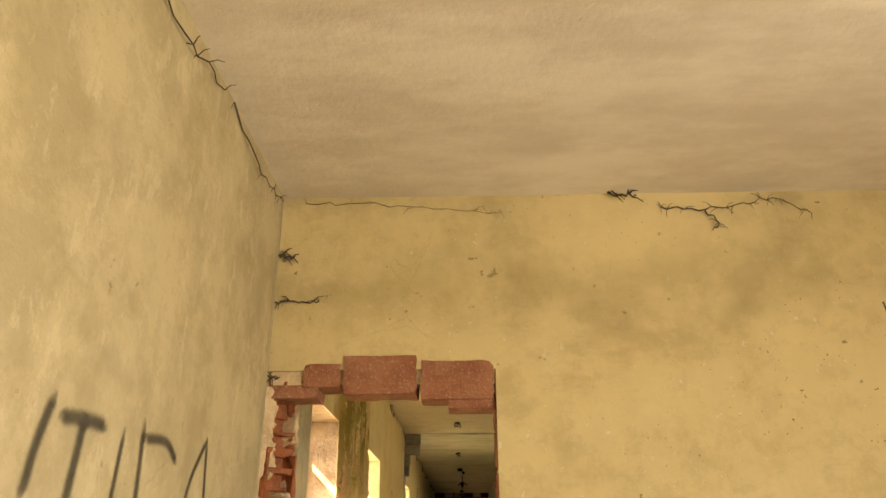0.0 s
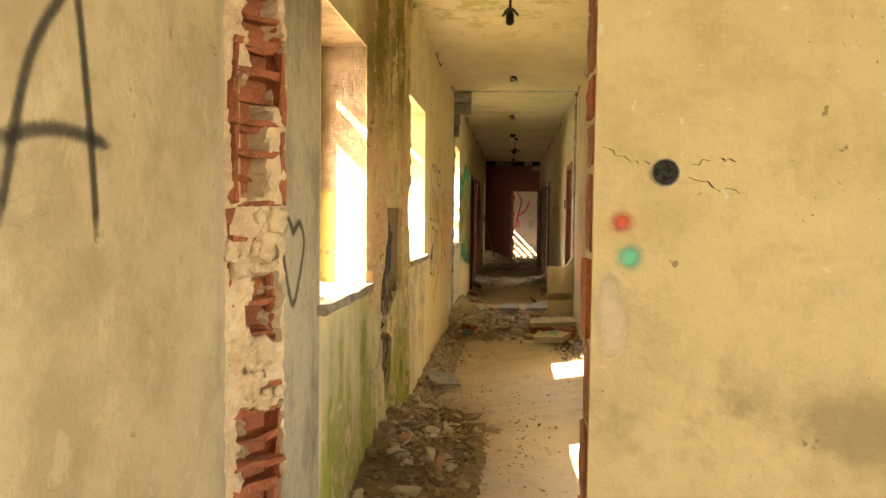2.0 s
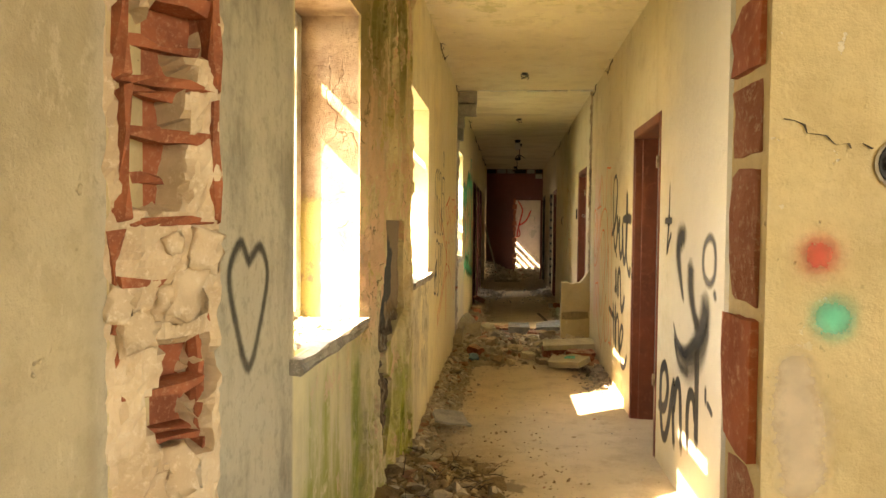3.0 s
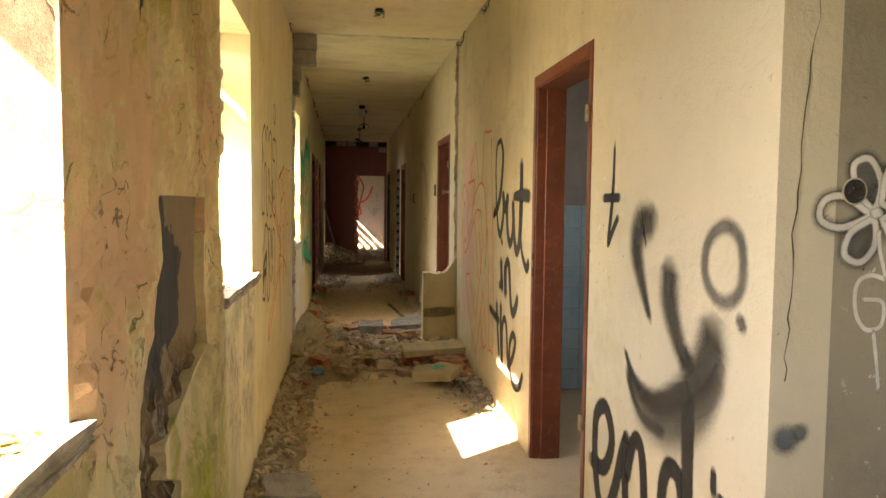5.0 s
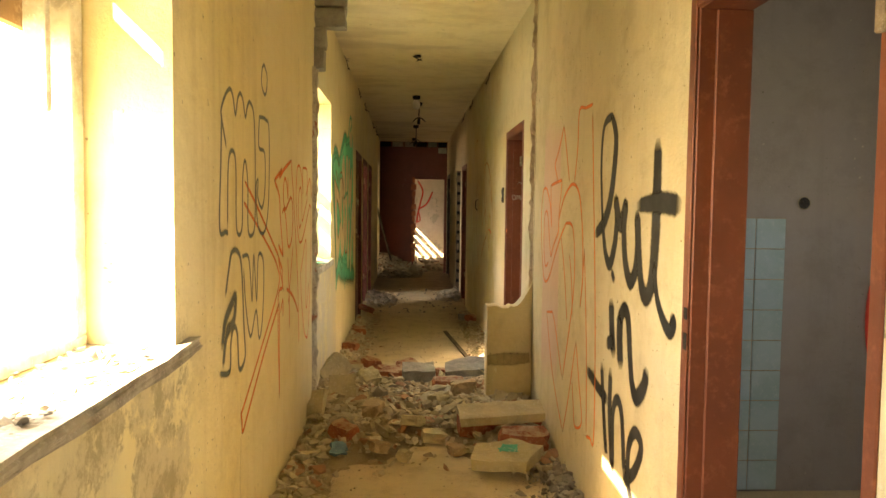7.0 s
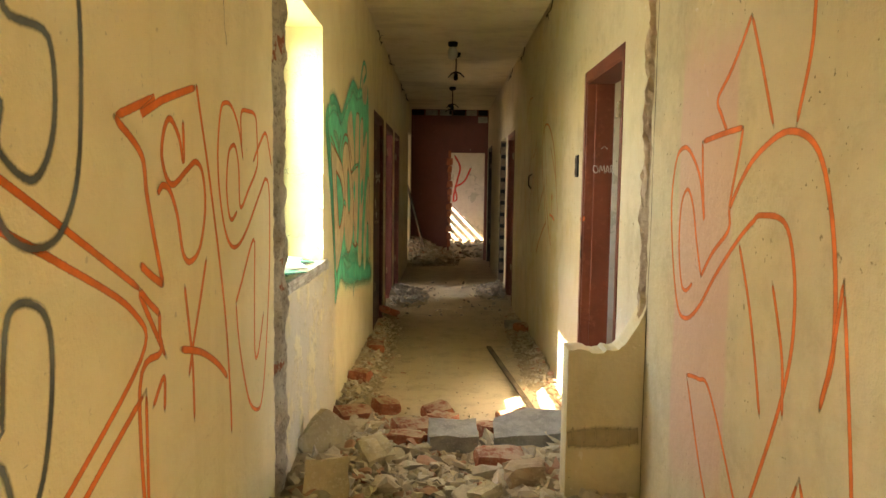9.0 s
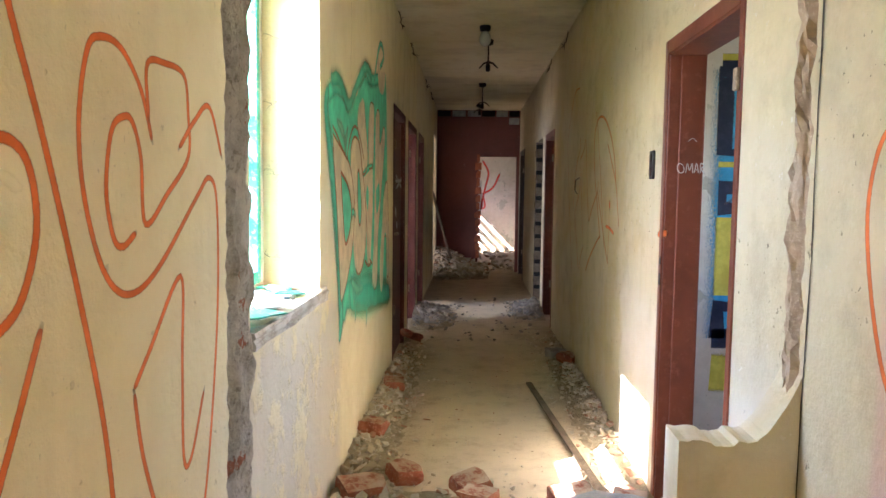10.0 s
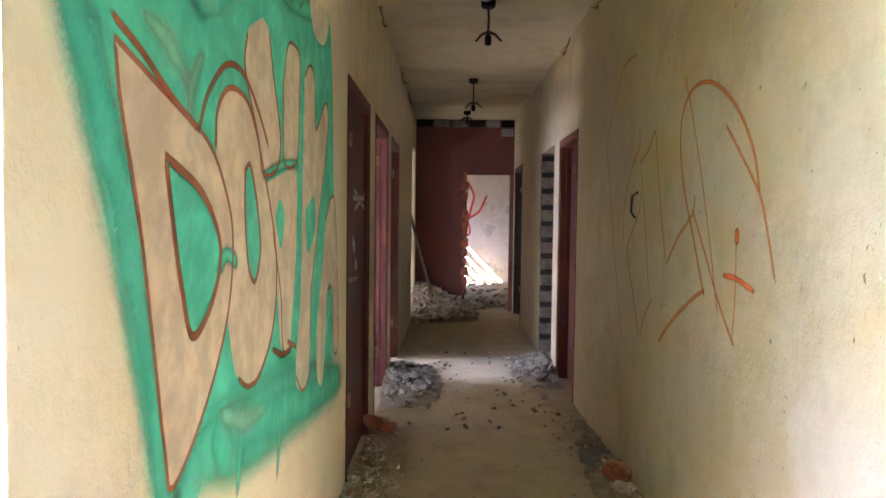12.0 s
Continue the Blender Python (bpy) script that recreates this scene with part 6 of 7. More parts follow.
graffiti("orange sprayed outline letters, large and angular", "left", M_SPRAY_ORANGE, [
    (0.02, [(8.888, 1.506), (9.084, 1.565), (9.014, 1.525), (9.087, 1.551), (9.153, 1.573), (9.354, 1.626)]),
    (0.016, [(9.356, 1.63), (9.375, 1.578), (9.452, 1.381), (9.566, 1.022), (9.61, 0.767), (9.624, 0.619)]),
    (0.02, [(8.888, 1.506), (9.008, 1.44), (9.031, 1.362), (9.055, 1.292), (9.084, 1.218), (9.112, 1.147)]),
    (0.02, [(9.112, 1.147), (9.047, 1.176), (8.993, 1.205)]),
    (0.018, [(9.124, 0.974), (8.989, 1.141), (9.043, 1.111), (9.088, 1.084)]),
    (0.018, [(9.088, 1.084), (9.088, 1.033), (9.089, 0.994), (8.975, 0.939), (9.009, 0.474)]),
    (0.016, [(9.009, 0.474), (9.008, 0.703), (9.007, 0.93)]),
    (0.016, [(9.043, 0.881), (9.107, 0.932), (9.108, 0.852)]),
    (0.017, [(9.255, 1.529), (9.258, 1.476), (9.253, 1.432), (9.229, 1.488), (9.176, 1.528), (9.138, 1.503), (9.119, 1.442), (9.149, 1.388), (9.194, 1.377), (9.275, 1.411), (9.343, 1.434), (9.394, 1.403), (9.409, 1.312), (9.365, 1.213), (9.293, 1.181), (9.242, 1.207), (9.208, 1.301), (9.165, 1.36), (9.123, 1.374), (9.093, 1.356)]),
])
graffiti("orange sprayed outline letters ending at the torn scar", "left", M_SPRAY_ORANGE, [
    (0.014, [(9.777, 1.457), (9.734, 1.548), (9.665, 1.607), (9.598, 1.614), (9.553, 1.585), (9.523, 1.467), (9.537, 1.344), (9.594, 1.227), (9.679, 1.185), (9.798, 1.223), (9.987, 1.352), (10.067, 1.398), (10.114, 1.334), (10.109, 1.078), (10.045, 0.765), (9.984, 0.614), (9.912, 0.6), (9.813, 0.67), (9.719, 0.859), (9.681, 1.011)]),
    (0.014, [(9.681, 1.011), (9.749, 1.07), (9.897, 1.192), (9.898, 1.013), (9.898, 0.807), (9.941, 0.795), (10.019, 0.924)]),
    (0.014, [(9.763, 1.495), (9.76, 1.598), (9.838, 1.614), (9.931, 1.605), (9.95, 1.523), (9.946, 1.438), (9.838, 1.361), (9.741, 1.306), (9.728, 1.424), (9.701, 1.484), (9.669, 1.495), (9.623, 1.466), (9.601, 1.369), (9.621, 1.29), (9.654, 1.271), (9.703, 1.293)]),
    (0.014, [(9.896, 1.452), (9.984, 1.518), (10.074, 1.557), (10.153, 1.445)]),
    (0.016, [(9.247, 1.126), (9.273, 1.021), (9.295, 0.916), (9.303, 0.764)]),
    (0.016, [(9.414, 1.179), (9.357, 1.068), (9.303, 0.969), (9.269, 0.892)]),
    (0.02, [(9.213, 0.973), (9.361, 0.931), (9.495, 0.867), (9.588, 0.803)]),
])
graffiti("thin orange sprayed arrow crossing the blue letters", "left", M_SPRAY_ORANGE, [
    (0.016, [(8.29, 1.481), (8.514, 1.385), (8.77, 1.262), (8.995, 1.151)]),
    (0.016, [(8.277, 1.402), (8.439, 1.338), (8.679, 1.241), (8.952, 1.112), (8.985, 1.004), (8.591, 0.797), (8.26, 0.637), (8.216, 0.624)]),
    (0.018, [(8.216, 0.624), (8.234, 0.591), (8.246, 0.547), (8.346, 0.599), (8.677, 0.778), (9.007, 0.93)]),
])
graffiti("blue-black sprayed outline letters, rounded and childish", "left", M_SPRAY_BLUE, [
    (0.02, [(8.023, 1.583), (7.967, 1.667), (7.959, 1.702), (8.017, 1.758), (8.077, 1.785), (8.119, 1.762), (8.151, 1.708), (8.186, 1.769), (8.227, 1.794), (8.269, 1.773), (8.306, 1.719), (8.339, 1.762), (8.387, 1.785), (8.457, 1.732), (8.477, 1.518), (8.468, 1.328), (8.424, 1.276), (8.347, 1.297), (8.342, 1.474), (8.298, 1.557), (8.259, 1.488), (8.244, 1.306), (8.161, 1.31), (8.153, 1.532), (8.1, 1.579), (8.047, 1.524), (8.033, 1.304)]),
    (0.022, [(7.963, 1.681), (7.951, 1.531), (7.932, 1.315), (8.008, 1.301), (8.037, 1.296)]),
    (0.018, [(8.656, 1.982), (8.716, 1.945), (8.707, 1.882), (8.664, 1.858), (8.605, 1.892), (8.614, 1.953), (8.656, 1.982)]),
    (0.02, [(8.556, 1.751), (8.68, 1.756), (8.761, 1.715), (8.752, 1.429), (8.688, 1.299), (8.593, 1.275), (8.514, 1.327), (8.492, 1.462), (8.53, 1.493), (8.522, 1.424), (8.61, 1.382), (8.671, 1.469), (8.663, 1.611), (8.547, 1.63), (8.556, 1.751)]),
])
graffiti("blue-black sprayed letters below, filled in one corner", "left", M_SPRAY_BLUE, [
    (0.026, [(8.003, 1.087), (8.05, 1.176), (8.093, 1.228), (8.177, 1.224), (8.236, 1.159), (8.27, 0.941), (8.288, 0.82), (8.194, 0.796), (8.167, 0.927), (8.116, 0.962), (8.072, 0.914), (8.054, 0.82), (7.922, 0.838)]),
    (0.05, [(7.961, 0.923), (7.992, 0.995), (8.064, 1.038), (8.14, 1.067), (8.117, 0.987), (8.011, 0.959)]),
    (0.04, [(7.97, 0.859), (8.0, 0.93), (8.052, 0.983)]),
    (0.02, [(8.243, 1.202), (8.346, 1.195), (8.386, 1.107), (8.414, 1.018), (8.445, 1.196), (8.496, 1.006), (8.528, 1.18), (8.618, 1.173), (8.643, 1.078), (8.608, 0.907), (8.542, 0.846), (8.488, 0.968), (8.384, 0.88), (8.304, 1.007), (8.267, 1.155)]),
])
graffiti("black sprayed heart on bare grey cement", "left", M_SPRAY_SMOKE, [
    (0.034, [(4.0, 1.27), (3.95, 1.31), (3.89, 1.25), (3.93, 1.14), (4.0, 1.04), (4.08, 1.14), (4.12, 1.24), (4.07, 1.3), (4.0, 1.27)]),
])
graffiti("tall grey sprayed capital letters beside the corner", "left", M_SPRAY_SMOKE, [
    (0.036, [(2.013, 1.671), (1.984, 1.576), (1.971, 1.49)]),
    (0.039, [(2.049, 1.638), (2.136, 1.648), (2.226, 1.648)]),
    (0.039, [(2.136, 1.648), (2.127, 1.567), (2.115, 1.462)]),
    (0.027, [(2.316, 1.652), (2.301, 1.487), (2.292, 1.31)]),
    (0.033, [(2.413, 1.687), (2.423, 1.48), (2.401, 1.263)]),
    (0.033, [(2.428, 1.651), (2.557, 1.659), (2.637, 1.62)]),
    (0.033, [(2.414, 1.468), (2.495, 1.467), (2.579, 1.47)]),
    (0.027, [(2.854, 1.705), (2.742, 1.553), (2.67, 1.303)]),
    (0.027, [(2.854, 1.705), (2.885, 1.5), (2.906, 1.295)]),
    (0.03, [(2.67, 1.427), (2.796, 1.456), (2.945, 1.446)]),
])
graffiti("bright pink sprayed rounded scribble", "left", M_SPRAY_PINK, [
    (0.02, [(2.11, 1.39), (2.13, 1.45)]),
    (0.022, [(2.11, 1.37), (2.14, 1.42), (2.13, 1.29), (2.17, 1.29), (2.17, 1.36)]),
    (0.02, [(2.28, 1.32), (2.27, 1.28), (2.25, 1.26), (2.22, 1.27), (2.2, 1.3), (2.2, 1.34), (2.22, 1.37), (2.25, 1.38), (2.27, 1.36), (2.28, 1.32)]),
    (0.022, [(2.12, 1.18), (2.15, 1.21), (2.19, 1.17), (2.16, 1.14), (2.11, 1.14)]),
])
graffiti("black sprayed letter low on the wall", "left", M_SPRAY_BLACK, [
    (0.026, [(2.31, 0.98), (2.25, 1.02), (2.19, 1.02), (2.19, 0.99), (2.22, 0.9)]),
    (0.024, [(2.22, 0.91), (2.27, 0.9), (2.33, 0.88)]),
])
graffiti("black sprayed hash sign over the old tiles", "tiling", M_SPRAY_BLACK, [
    (0.03, [(1.19, 1.36), (1.18, 1.19)]),
    (0.03, [(1.23, 1.36), (1.22, 1.19)]),
    (0.03, [(1.11, 1.28), (1.29, 1.28)]),
    (0.03, [(1.12, 1.24), (1.29, 1.23)]),
])
graffiti("green sprayed cross mark", "cross", M_SPRAY_GREEN, [
    (0.035, [(1.33, 1.46), (1.43, 1.36)]),
    (0.035, [(1.32, 1.34), (1.45, 1.46)]),
])
graffiti("red sprayed test dot", "cross", M_SPRAY_MIST, [
    (0.04, [(0.15, 1.32)]),
])
graffiti("teal sprayed test dot", "cross", M_SPRAY_TEAL, [
    (0.042, [(0.17, 1.24)]),
])
graffiti("red sprayed arc on the washroom wall", "bath", M_SPRAY_RED, [
    (0.06, [(2.23, 1.25), (2.12, 1.05), (2.1, 0.83), (2.14, 0.63), (2.27, 0.48)]),
])
graffiti("whitish scraped smear under the sprayed dots", "cross", M_SPRAY_PALE, [
    ((0.05, 0.09, 0.07), [(0.12, 1.19), (0.13, 1.11), (0.14, 1.01)]),
])
graffiti("smoky blue-black petals of a sprayed flower", "recess", M_SPRAY_GREY, [
    (0.045, [(0.877, 1.359), (0.841, 1.399), (0.827, 1.46), (0.868, 1.477), (0.899, 1.425), (0.893, 1.372), (0.877, 1.359)]),
    (0.045, [(0.903, 1.372), (0.912, 1.441), (0.944, 1.471), (0.983, 1.458), (0.976, 1.401), (0.932, 1.366), (0.903, 1.372)]),
    (0.045, [(0.867, 1.352), (0.805, 1.388), (0.755, 1.377), (0.747, 1.333), (0.8, 1.314), (0.868, 1.339), (0.867, 1.352)]),
    (0.045, [(0.875, 1.333), (0.826, 1.301), (0.813, 1.251), (0.854, 1.232), (0.888, 1.268), (0.89, 1.323), (0.875, 1.333)]),
    (0.045, [(0.905, 1.336), (0.945, 1.277), (0.996, 1.271), (1.014, 1.314), (0.958, 1.347), (0.905, 1.336)]),
    ('fill', [(0.877, 1.359), (0.841, 1.399), (0.827, 1.46), (0.868, 1.477), (0.899, 1.425), (0.893, 1.372)]),
    ('fill', [(0.875, 1.333), (0.826, 1.301), (0.813, 1.251), (0.854, 1.232), (0.888, 1.268), (0.89, 1.323)]),
])
graffiti("white outlined petals of a sprayed flower", "recess", M_SPRAY_WHITE, [
    (0.02, [(0.877, 1.359), (0.841, 1.399), (0.827, 1.46), (0.868, 1.477), (0.899, 1.425), (0.893, 1.372), (0.877, 1.359)]),
    (0.02, [(0.903, 1.372), (0.912, 1.441), (0.944, 1.471), (0.983, 1.458), (0.976, 1.401), (0.932, 1.366), (0.903, 1.372)]),
    (0.02, [(0.867, 1.352), (0.805, 1.388), (0.755, 1.377), (0.747, 1.333), (0.8, 1.314), (0.868, 1.339), (0.867, 1.352)]),
    (0.02, [(0.875, 1.333), (0.826, 1.301), (0.813, 1.251), (0.854, 1.232), (0.888, 1.268), (0.89, 1.323), (0.875, 1.333)]),
    (0.02, [(0.905, 1.336), (0.945, 1.277), (0.996, 1.271), (1.014, 1.314), (0.958, 1.347), (0.905, 1.336)]),
    (0.03, [(0.881, 1.346), (0.901, 1.353)]),
])
graffiti("white sprayed bud hanging under the flower", "recess", M_SPRAY_WHITE, [
    (0.016, [(0.925, 1.191), (0.881, 1.201), (0.848, 1.177), (0.849, 1.111), (0.877, 1.071), (0.917, 1.081), (0.918, 1.136), (0.86, 1.144)]),
    (0.014, [(0.925, 1.191), (0.905, 1.26), (0.899, 1.31)]),
    (0.014, [(0.897, 1.069), (0.909, 0.994), (0.919, 0.918)]),
])
graffiti("blue-grey sprayed blot low on the grey wall", "recess", M_SPRAY_BLUE, [
    (0.05, [(0.681, 0.808)]),
    (0.03, [(0.719, 0.825)]),
])
graffiti("black sprayed blot near the floor", "recess", M_SPRAY_BLACK, [
    (0.03, [(0.86, 0.535)]),
    (0.05, [(0.847, 0.521), (0.873, 0.544)]),
])
graffiti("red sprayed line on the grey wall", "recess", M_SPRAY_RED, [
    (0.03, [(0.952, 1.814), (0.974, 1.637), (0.996, 1.475)]),
])
graffiti("teal sprayed cloud behind bubble letters", "left", M_SPRAY_TEAL, [
    ('fill', [(11.43, 1.79), (11.6, 1.85), (11.8, 1.85), (11.95, 1.77), (12.09, 1.86), (12.2, 1.87), (12.28, 1.97), (12.49, 2.06), (12.72, 2.03), (12.92, 2.08), (13.23, 2.12), (13.48, 2.06), (13.54, 0.67), (12.88, 0.76), (12.41, 0.85), (12.06, 0.87), (11.8, 0.82), (11.74, 0.87), (11.7, 1.03), (11.63, 1.3), (11.53, 1.51), (11.45, 1.64), (11.4, 1.71)]),
    ((0.06, 0.13, 0.1, 0.06), [(11.4, 1.74), (11.43, 1.62), (11.53, 1.41), (11.62, 1.16), (11.69, 0.92), (11.72, 0.7)]),
    ((0.14, 0.22, 0.2), [(11.79, 0.77), (11.92, 0.86), (12.41, 0.79), (13.38, 0.67)]),
    ((0.1, 0.14, 0.06), [(11.73, 0.85), (11.74, 0.76), (11.7, 0.68)]),
    ((0.2, 0.3, 0.2), [(11.99, 0.85), (12.3, 0.81), (12.86, 0.76), (13.73, 0.62)]),
    (0.1, [(11.43, 1.77), (11.6, 1.83), (11.8, 1.83), (11.93, 1.78)]),
    (0.1, [(12.25, 1.94), (12.49, 2.05), (12.72, 2.03), (13.23, 2.12)]),
    (0.05, [(12.85, 2.04), (13.02, 2.24), (13.17, 2.33), (13.32, 2.27), (13.07, 2.13), (13.42, 2.13)]),
])
graffiti("soft teal mist and drips about the sprayed cloud", "left", M_SPRAY_TEAL_MIST, [
    ((0.05, 0.09, 0.09, 0.06), [(11.477, 1.639), (11.516, 1.504), (11.577, 1.296), (11.651, 1.056), (11.703, 0.884)]),
    ((0.1, 0.16, 0.16, 0.14), [(11.43, 1.8), (11.39, 1.7), (11.5, 1.5), (11.6, 1.28), (11.68, 1.03), (11.72, 0.82)]),
    (0.12, [(11.5, 1.84), (11.7, 1.87), (11.93, 1.79), (12.1, 1.87), (12.28, 1.97), (12.5, 2.07), (12.75, 2.05)]),
    ((0.2, 0.28, 0.24), [(12.069, 0.862), (12.418, 0.795), (12.961, 0.721), (13.826, 0.623)]),
    ((0.05, 0.09, 0.03), [(12.202, 0.891), (12.178, 0.787), (12.155, 0.685)]),
    ((0.05, 0.08, 0.03), [(12.619, 0.833), (12.584, 0.722), (12.55, 0.581)]),
])
graffiti("pale green lights sprayed inside the teal cloud", "left", M_SPRAY_TEAL_PALE, [
    ((0.03, 0.09, 0.05), [(11.633, 1.684), (11.749, 1.658), (11.861, 1.598)]),
    ((0.03, 0.08, 0.05), [(11.925, 1.688), (11.861, 1.609), (11.845, 1.542)]),
    ((0.05, 0.1, 0.05), [(12.029, 0.918), (12.202, 0.857), (12.418, 0.834)]),
])
graffiti("beige bubble letters inside the teal cloud", "left", M_SPRAY_BEIGE, [
    ('fill', [(12.0, 1.5), (12.01, 1.58), (12.08, 1.64), (12.18, 1.65), (12.27, 1.62), (12.38, 1.5), (12.51, 1.31), (12.54, 1.17), (12.49, 1.03), (12.36, 0.94), (12.25, 0.93), (12.16, 0.97), (12.12, 1.02), (12.08, 1.13), (12.05, 1.27), (12.02, 1.41)]),
    ('fill', [(11.54, 1.62), (11.73, 1.57), (11.95, 1.51), (12.07, 1.41), (12.12, 1.3), (12.08, 1.13), (11.94, 0.97), (11.76, 0.86), (11.72, 0.94), (11.67, 1.15), (11.62, 1.35), (11.56, 1.52)]),
    ('fill', [(12.38, 1.88), (12.24, 1.81), (12.22, 1.71), (12.34, 1.56), (12.39, 1.47), (12.55, 1.5), (12.58, 1.6), (12.5, 1.75), (12.45, 1.86)]),
    ('fill', [(12.68, 1.88), (12.62, 1.75), (12.62, 1.59), (12.65, 1.51), (12.81, 1.54), (12.84, 1.68), (12.85, 1.87), (12.78, 1.9)]),
    ('fill', [(12.43, 1.45), (12.64, 1.49), (12.8, 1.51), (12.8, 1.24), (12.74, 1.03), (12.7, 0.94), (12.6, 0.96), (12.55, 1.13), (12.49, 1.32)]),
    ('fill', [(12.93, 1.83), (13.02, 1.89), (13.11, 1.86), (13.14, 1.68), (13.34, 1.81), (13.4, 1.71), (13.22, 1.38), (13.15, 1.25), (13.06, 1.08), (13.03, 0.81), (12.91, 0.76), (12.8, 0.84), (12.88, 1.1), (12.9, 1.43)]),
    ('fill', [(13.36, 1.34), (13.49, 1.44), (13.61, 1.37), (13.71, 0.82), (13.57, 0.78), (13.53, 1.04), (13.41, 1.06), (13.32, 0.72), (13.2, 0.73), (13.17, 0.91), (13.27, 1.12)]),
    ('fill', [(12.99, 2.19), (13.07, 2.22), (13.16, 2.15), (13.41, 2.18), (13.31, 2.03), (13.08, 2.03)]),
])
graffiti("teal hearts of the bubble letters", "left", M_SPRAY_TEAL, [
    ('fill', [(11.73, 1.46), (11.92, 1.4), (12.03, 1.29), (11.98, 1.18), (11.86, 1.12), (11.8, 1.23), (11.76, 1.35)]),
    ('fill', [(12.22, 1.47), (12.27, 1.48), (12.34, 1.36), (12.36, 1.26), (12.31, 1.19), (12.25, 1.23), (12.22, 1.35)]),
    ('fill', [(12.52, 1.35), (12.58, 1.41), (12.64, 1.35), (12.59, 1.26)]),
    ('fill', [(12.95, 1.38), (13.11, 1.43), (13.13, 1.31), (12.99, 1.23)]),
    (0.05, [(12.02, 1.24), (12.07, 1.27), (12.15, 1.25)]),
    (0.04, [(12.39, 1.46), (12.61, 1.51), (12.83, 1.53)]),
])
graffiti("rust-red outlines of bubble letters", "left", M_SPRAY_RUST, [
    (0.014, [(11.54, 1.62), (11.73, 1.57), (11.95, 1.51), (12.07, 1.41), (12.12, 1.3), (12.08, 1.13), (11.94, 0.97), (11.76, 0.86), (11.72, 0.94), (11.67, 1.15), (11.62, 1.35), (11.56, 1.52), (11.54, 1.62)]),
    (0.022, [(11.73, 1.46), (11.92, 1.4), (12.03, 1.29), (11.98, 1.18), (11.86, 1.12), (11.8, 1.23), (11.76, 1.35), (11.73, 1.46)]),
    (0.016, [(12.0, 1.5), (12.01, 1.58), (12.08, 1.64), (12.18, 1.65), (12.27, 1.62), (12.38, 1.5), (12.51, 1.31), (12.54, 1.17), (12.49, 1.03), (12.36, 0.94), (12.25, 0.93), (12.16, 0.97)]),
    (0.016, [(12.22, 1.47), (12.27, 1.48), (12.34, 1.36), (12.36, 1.26), (12.31, 1.19), (12.25, 1.23), (12.22, 1.35), (12.22, 1.47)]),
    (0.014, [(12.24, 1.81), (12.22, 1.71), (12.34, 1.56), (12.39, 1.47), (12.55, 1.5), (12.58, 1.6), (12.5, 1.75), (12.45, 1.86)]),
    (0.012, [(12.62, 1.75), (12.62, 1.59), (12.65, 1.51), (12.81, 1.54), (12.84, 1.68), (12.85, 1.87), (12.78, 1.9), (12.68, 1.88), (12.62, 1.75)]),
    (0.012, [(12.49, 1.32), (12.59, 1.13), (12.62, 0.96), (12.72, 0.93)]),
    (0.012, [(12.93, 1.83), (13.02, 1.89), (13.11, 1.86), (13.14, 1.68), (13.34, 1.81), (13.4, 1.71), (13.22, 1.38), (13.15, 1.25), (13.06, 1.08), (13.03, 0.81), (12.91, 0.76), (12.8, 0.84)]),
    (0.012, [(13.36, 1.34), (13.49, 1.44), (13.61, 1.37), (13.71, 0.82), (13.57, 0.78), (13.53, 1.04), (13.41, 1.06)]),
    (0.02, [(12.49, 0.98), (12.62, 0.94), (12.74, 0.94)]),
    (0.018, [(11.527, 1.653), (11.633, 1.621), (11.749, 1.573), (11.897, 1.525)]),
    (0.018, [(11.897, 1.525), (11.951, 1.608), (12.071, 1.691), (12.201, 1.699), (12.328, 1.638), (12.444, 1.548)]),
    (0.02, [(12.68, 0.97), (12.81, 0.93)]),
])
graffiti("orange sprayed scrawled face", "right", M_SPRAY_FAINT, [
    (0.02, [(12.649, 1.44), (12.699, 1.572), (12.816, 1.71), (12.978, 1.817), (13.135, 1.87), (13.288, 1.866), (13.396, 1.784), (13.406, 1.637), (13.344, 1.474), (13.245, 1.319), (13.166, 1.193), (13.097, 1.083)]),
    (0.016, [(12.933, 1.689), (12.807, 1.582), (12.649, 1.44), (12.583, 1.314), (12.53, 1.186)]),
    (0.012, [(13.374, 1.938), (13.281, 1.778), (13.17, 1.552), (13.063, 1.302), (12.96, 1.029)]),
    (0.017, [(13.224, 1.459), (13.25, 1.384), (13.413, 1.293), (13.564, 1.172)]),
    (0.014, [(13.564, 1.172), (13.636, 1.336), (13.704, 1.538), (13.776, 1.761), (13.863, 1.7), (14.028, 1.639)]),
    (0.016, [(13.252, 1.406), (13.117, 1.259), (12.965, 1.088), (12.856, 0.987), (12.815, 0.952)]),
    (0.02, [(13.099, 1.104), (13.193, 1.073), (13.388, 0.982), (13.533, 0.902), (13.651, 0.821)]),
    (0.01, [(12.817, 1.29), (12.814, 1.123), (12.831, 0.972)]),
])
graffiti("bright orange dabs on the sprayed face", "right", M_SPRAY_ORANGE, [
    (0.035, [(12.811, 1.33), (12.813, 1.29)]),
    (0.02, [(12.92, 1.176), (12.799, 1.171), (12.668, 1.144)]),
    (0.03, [(11.678, 1.199), (11.523, 1.21)]),
])
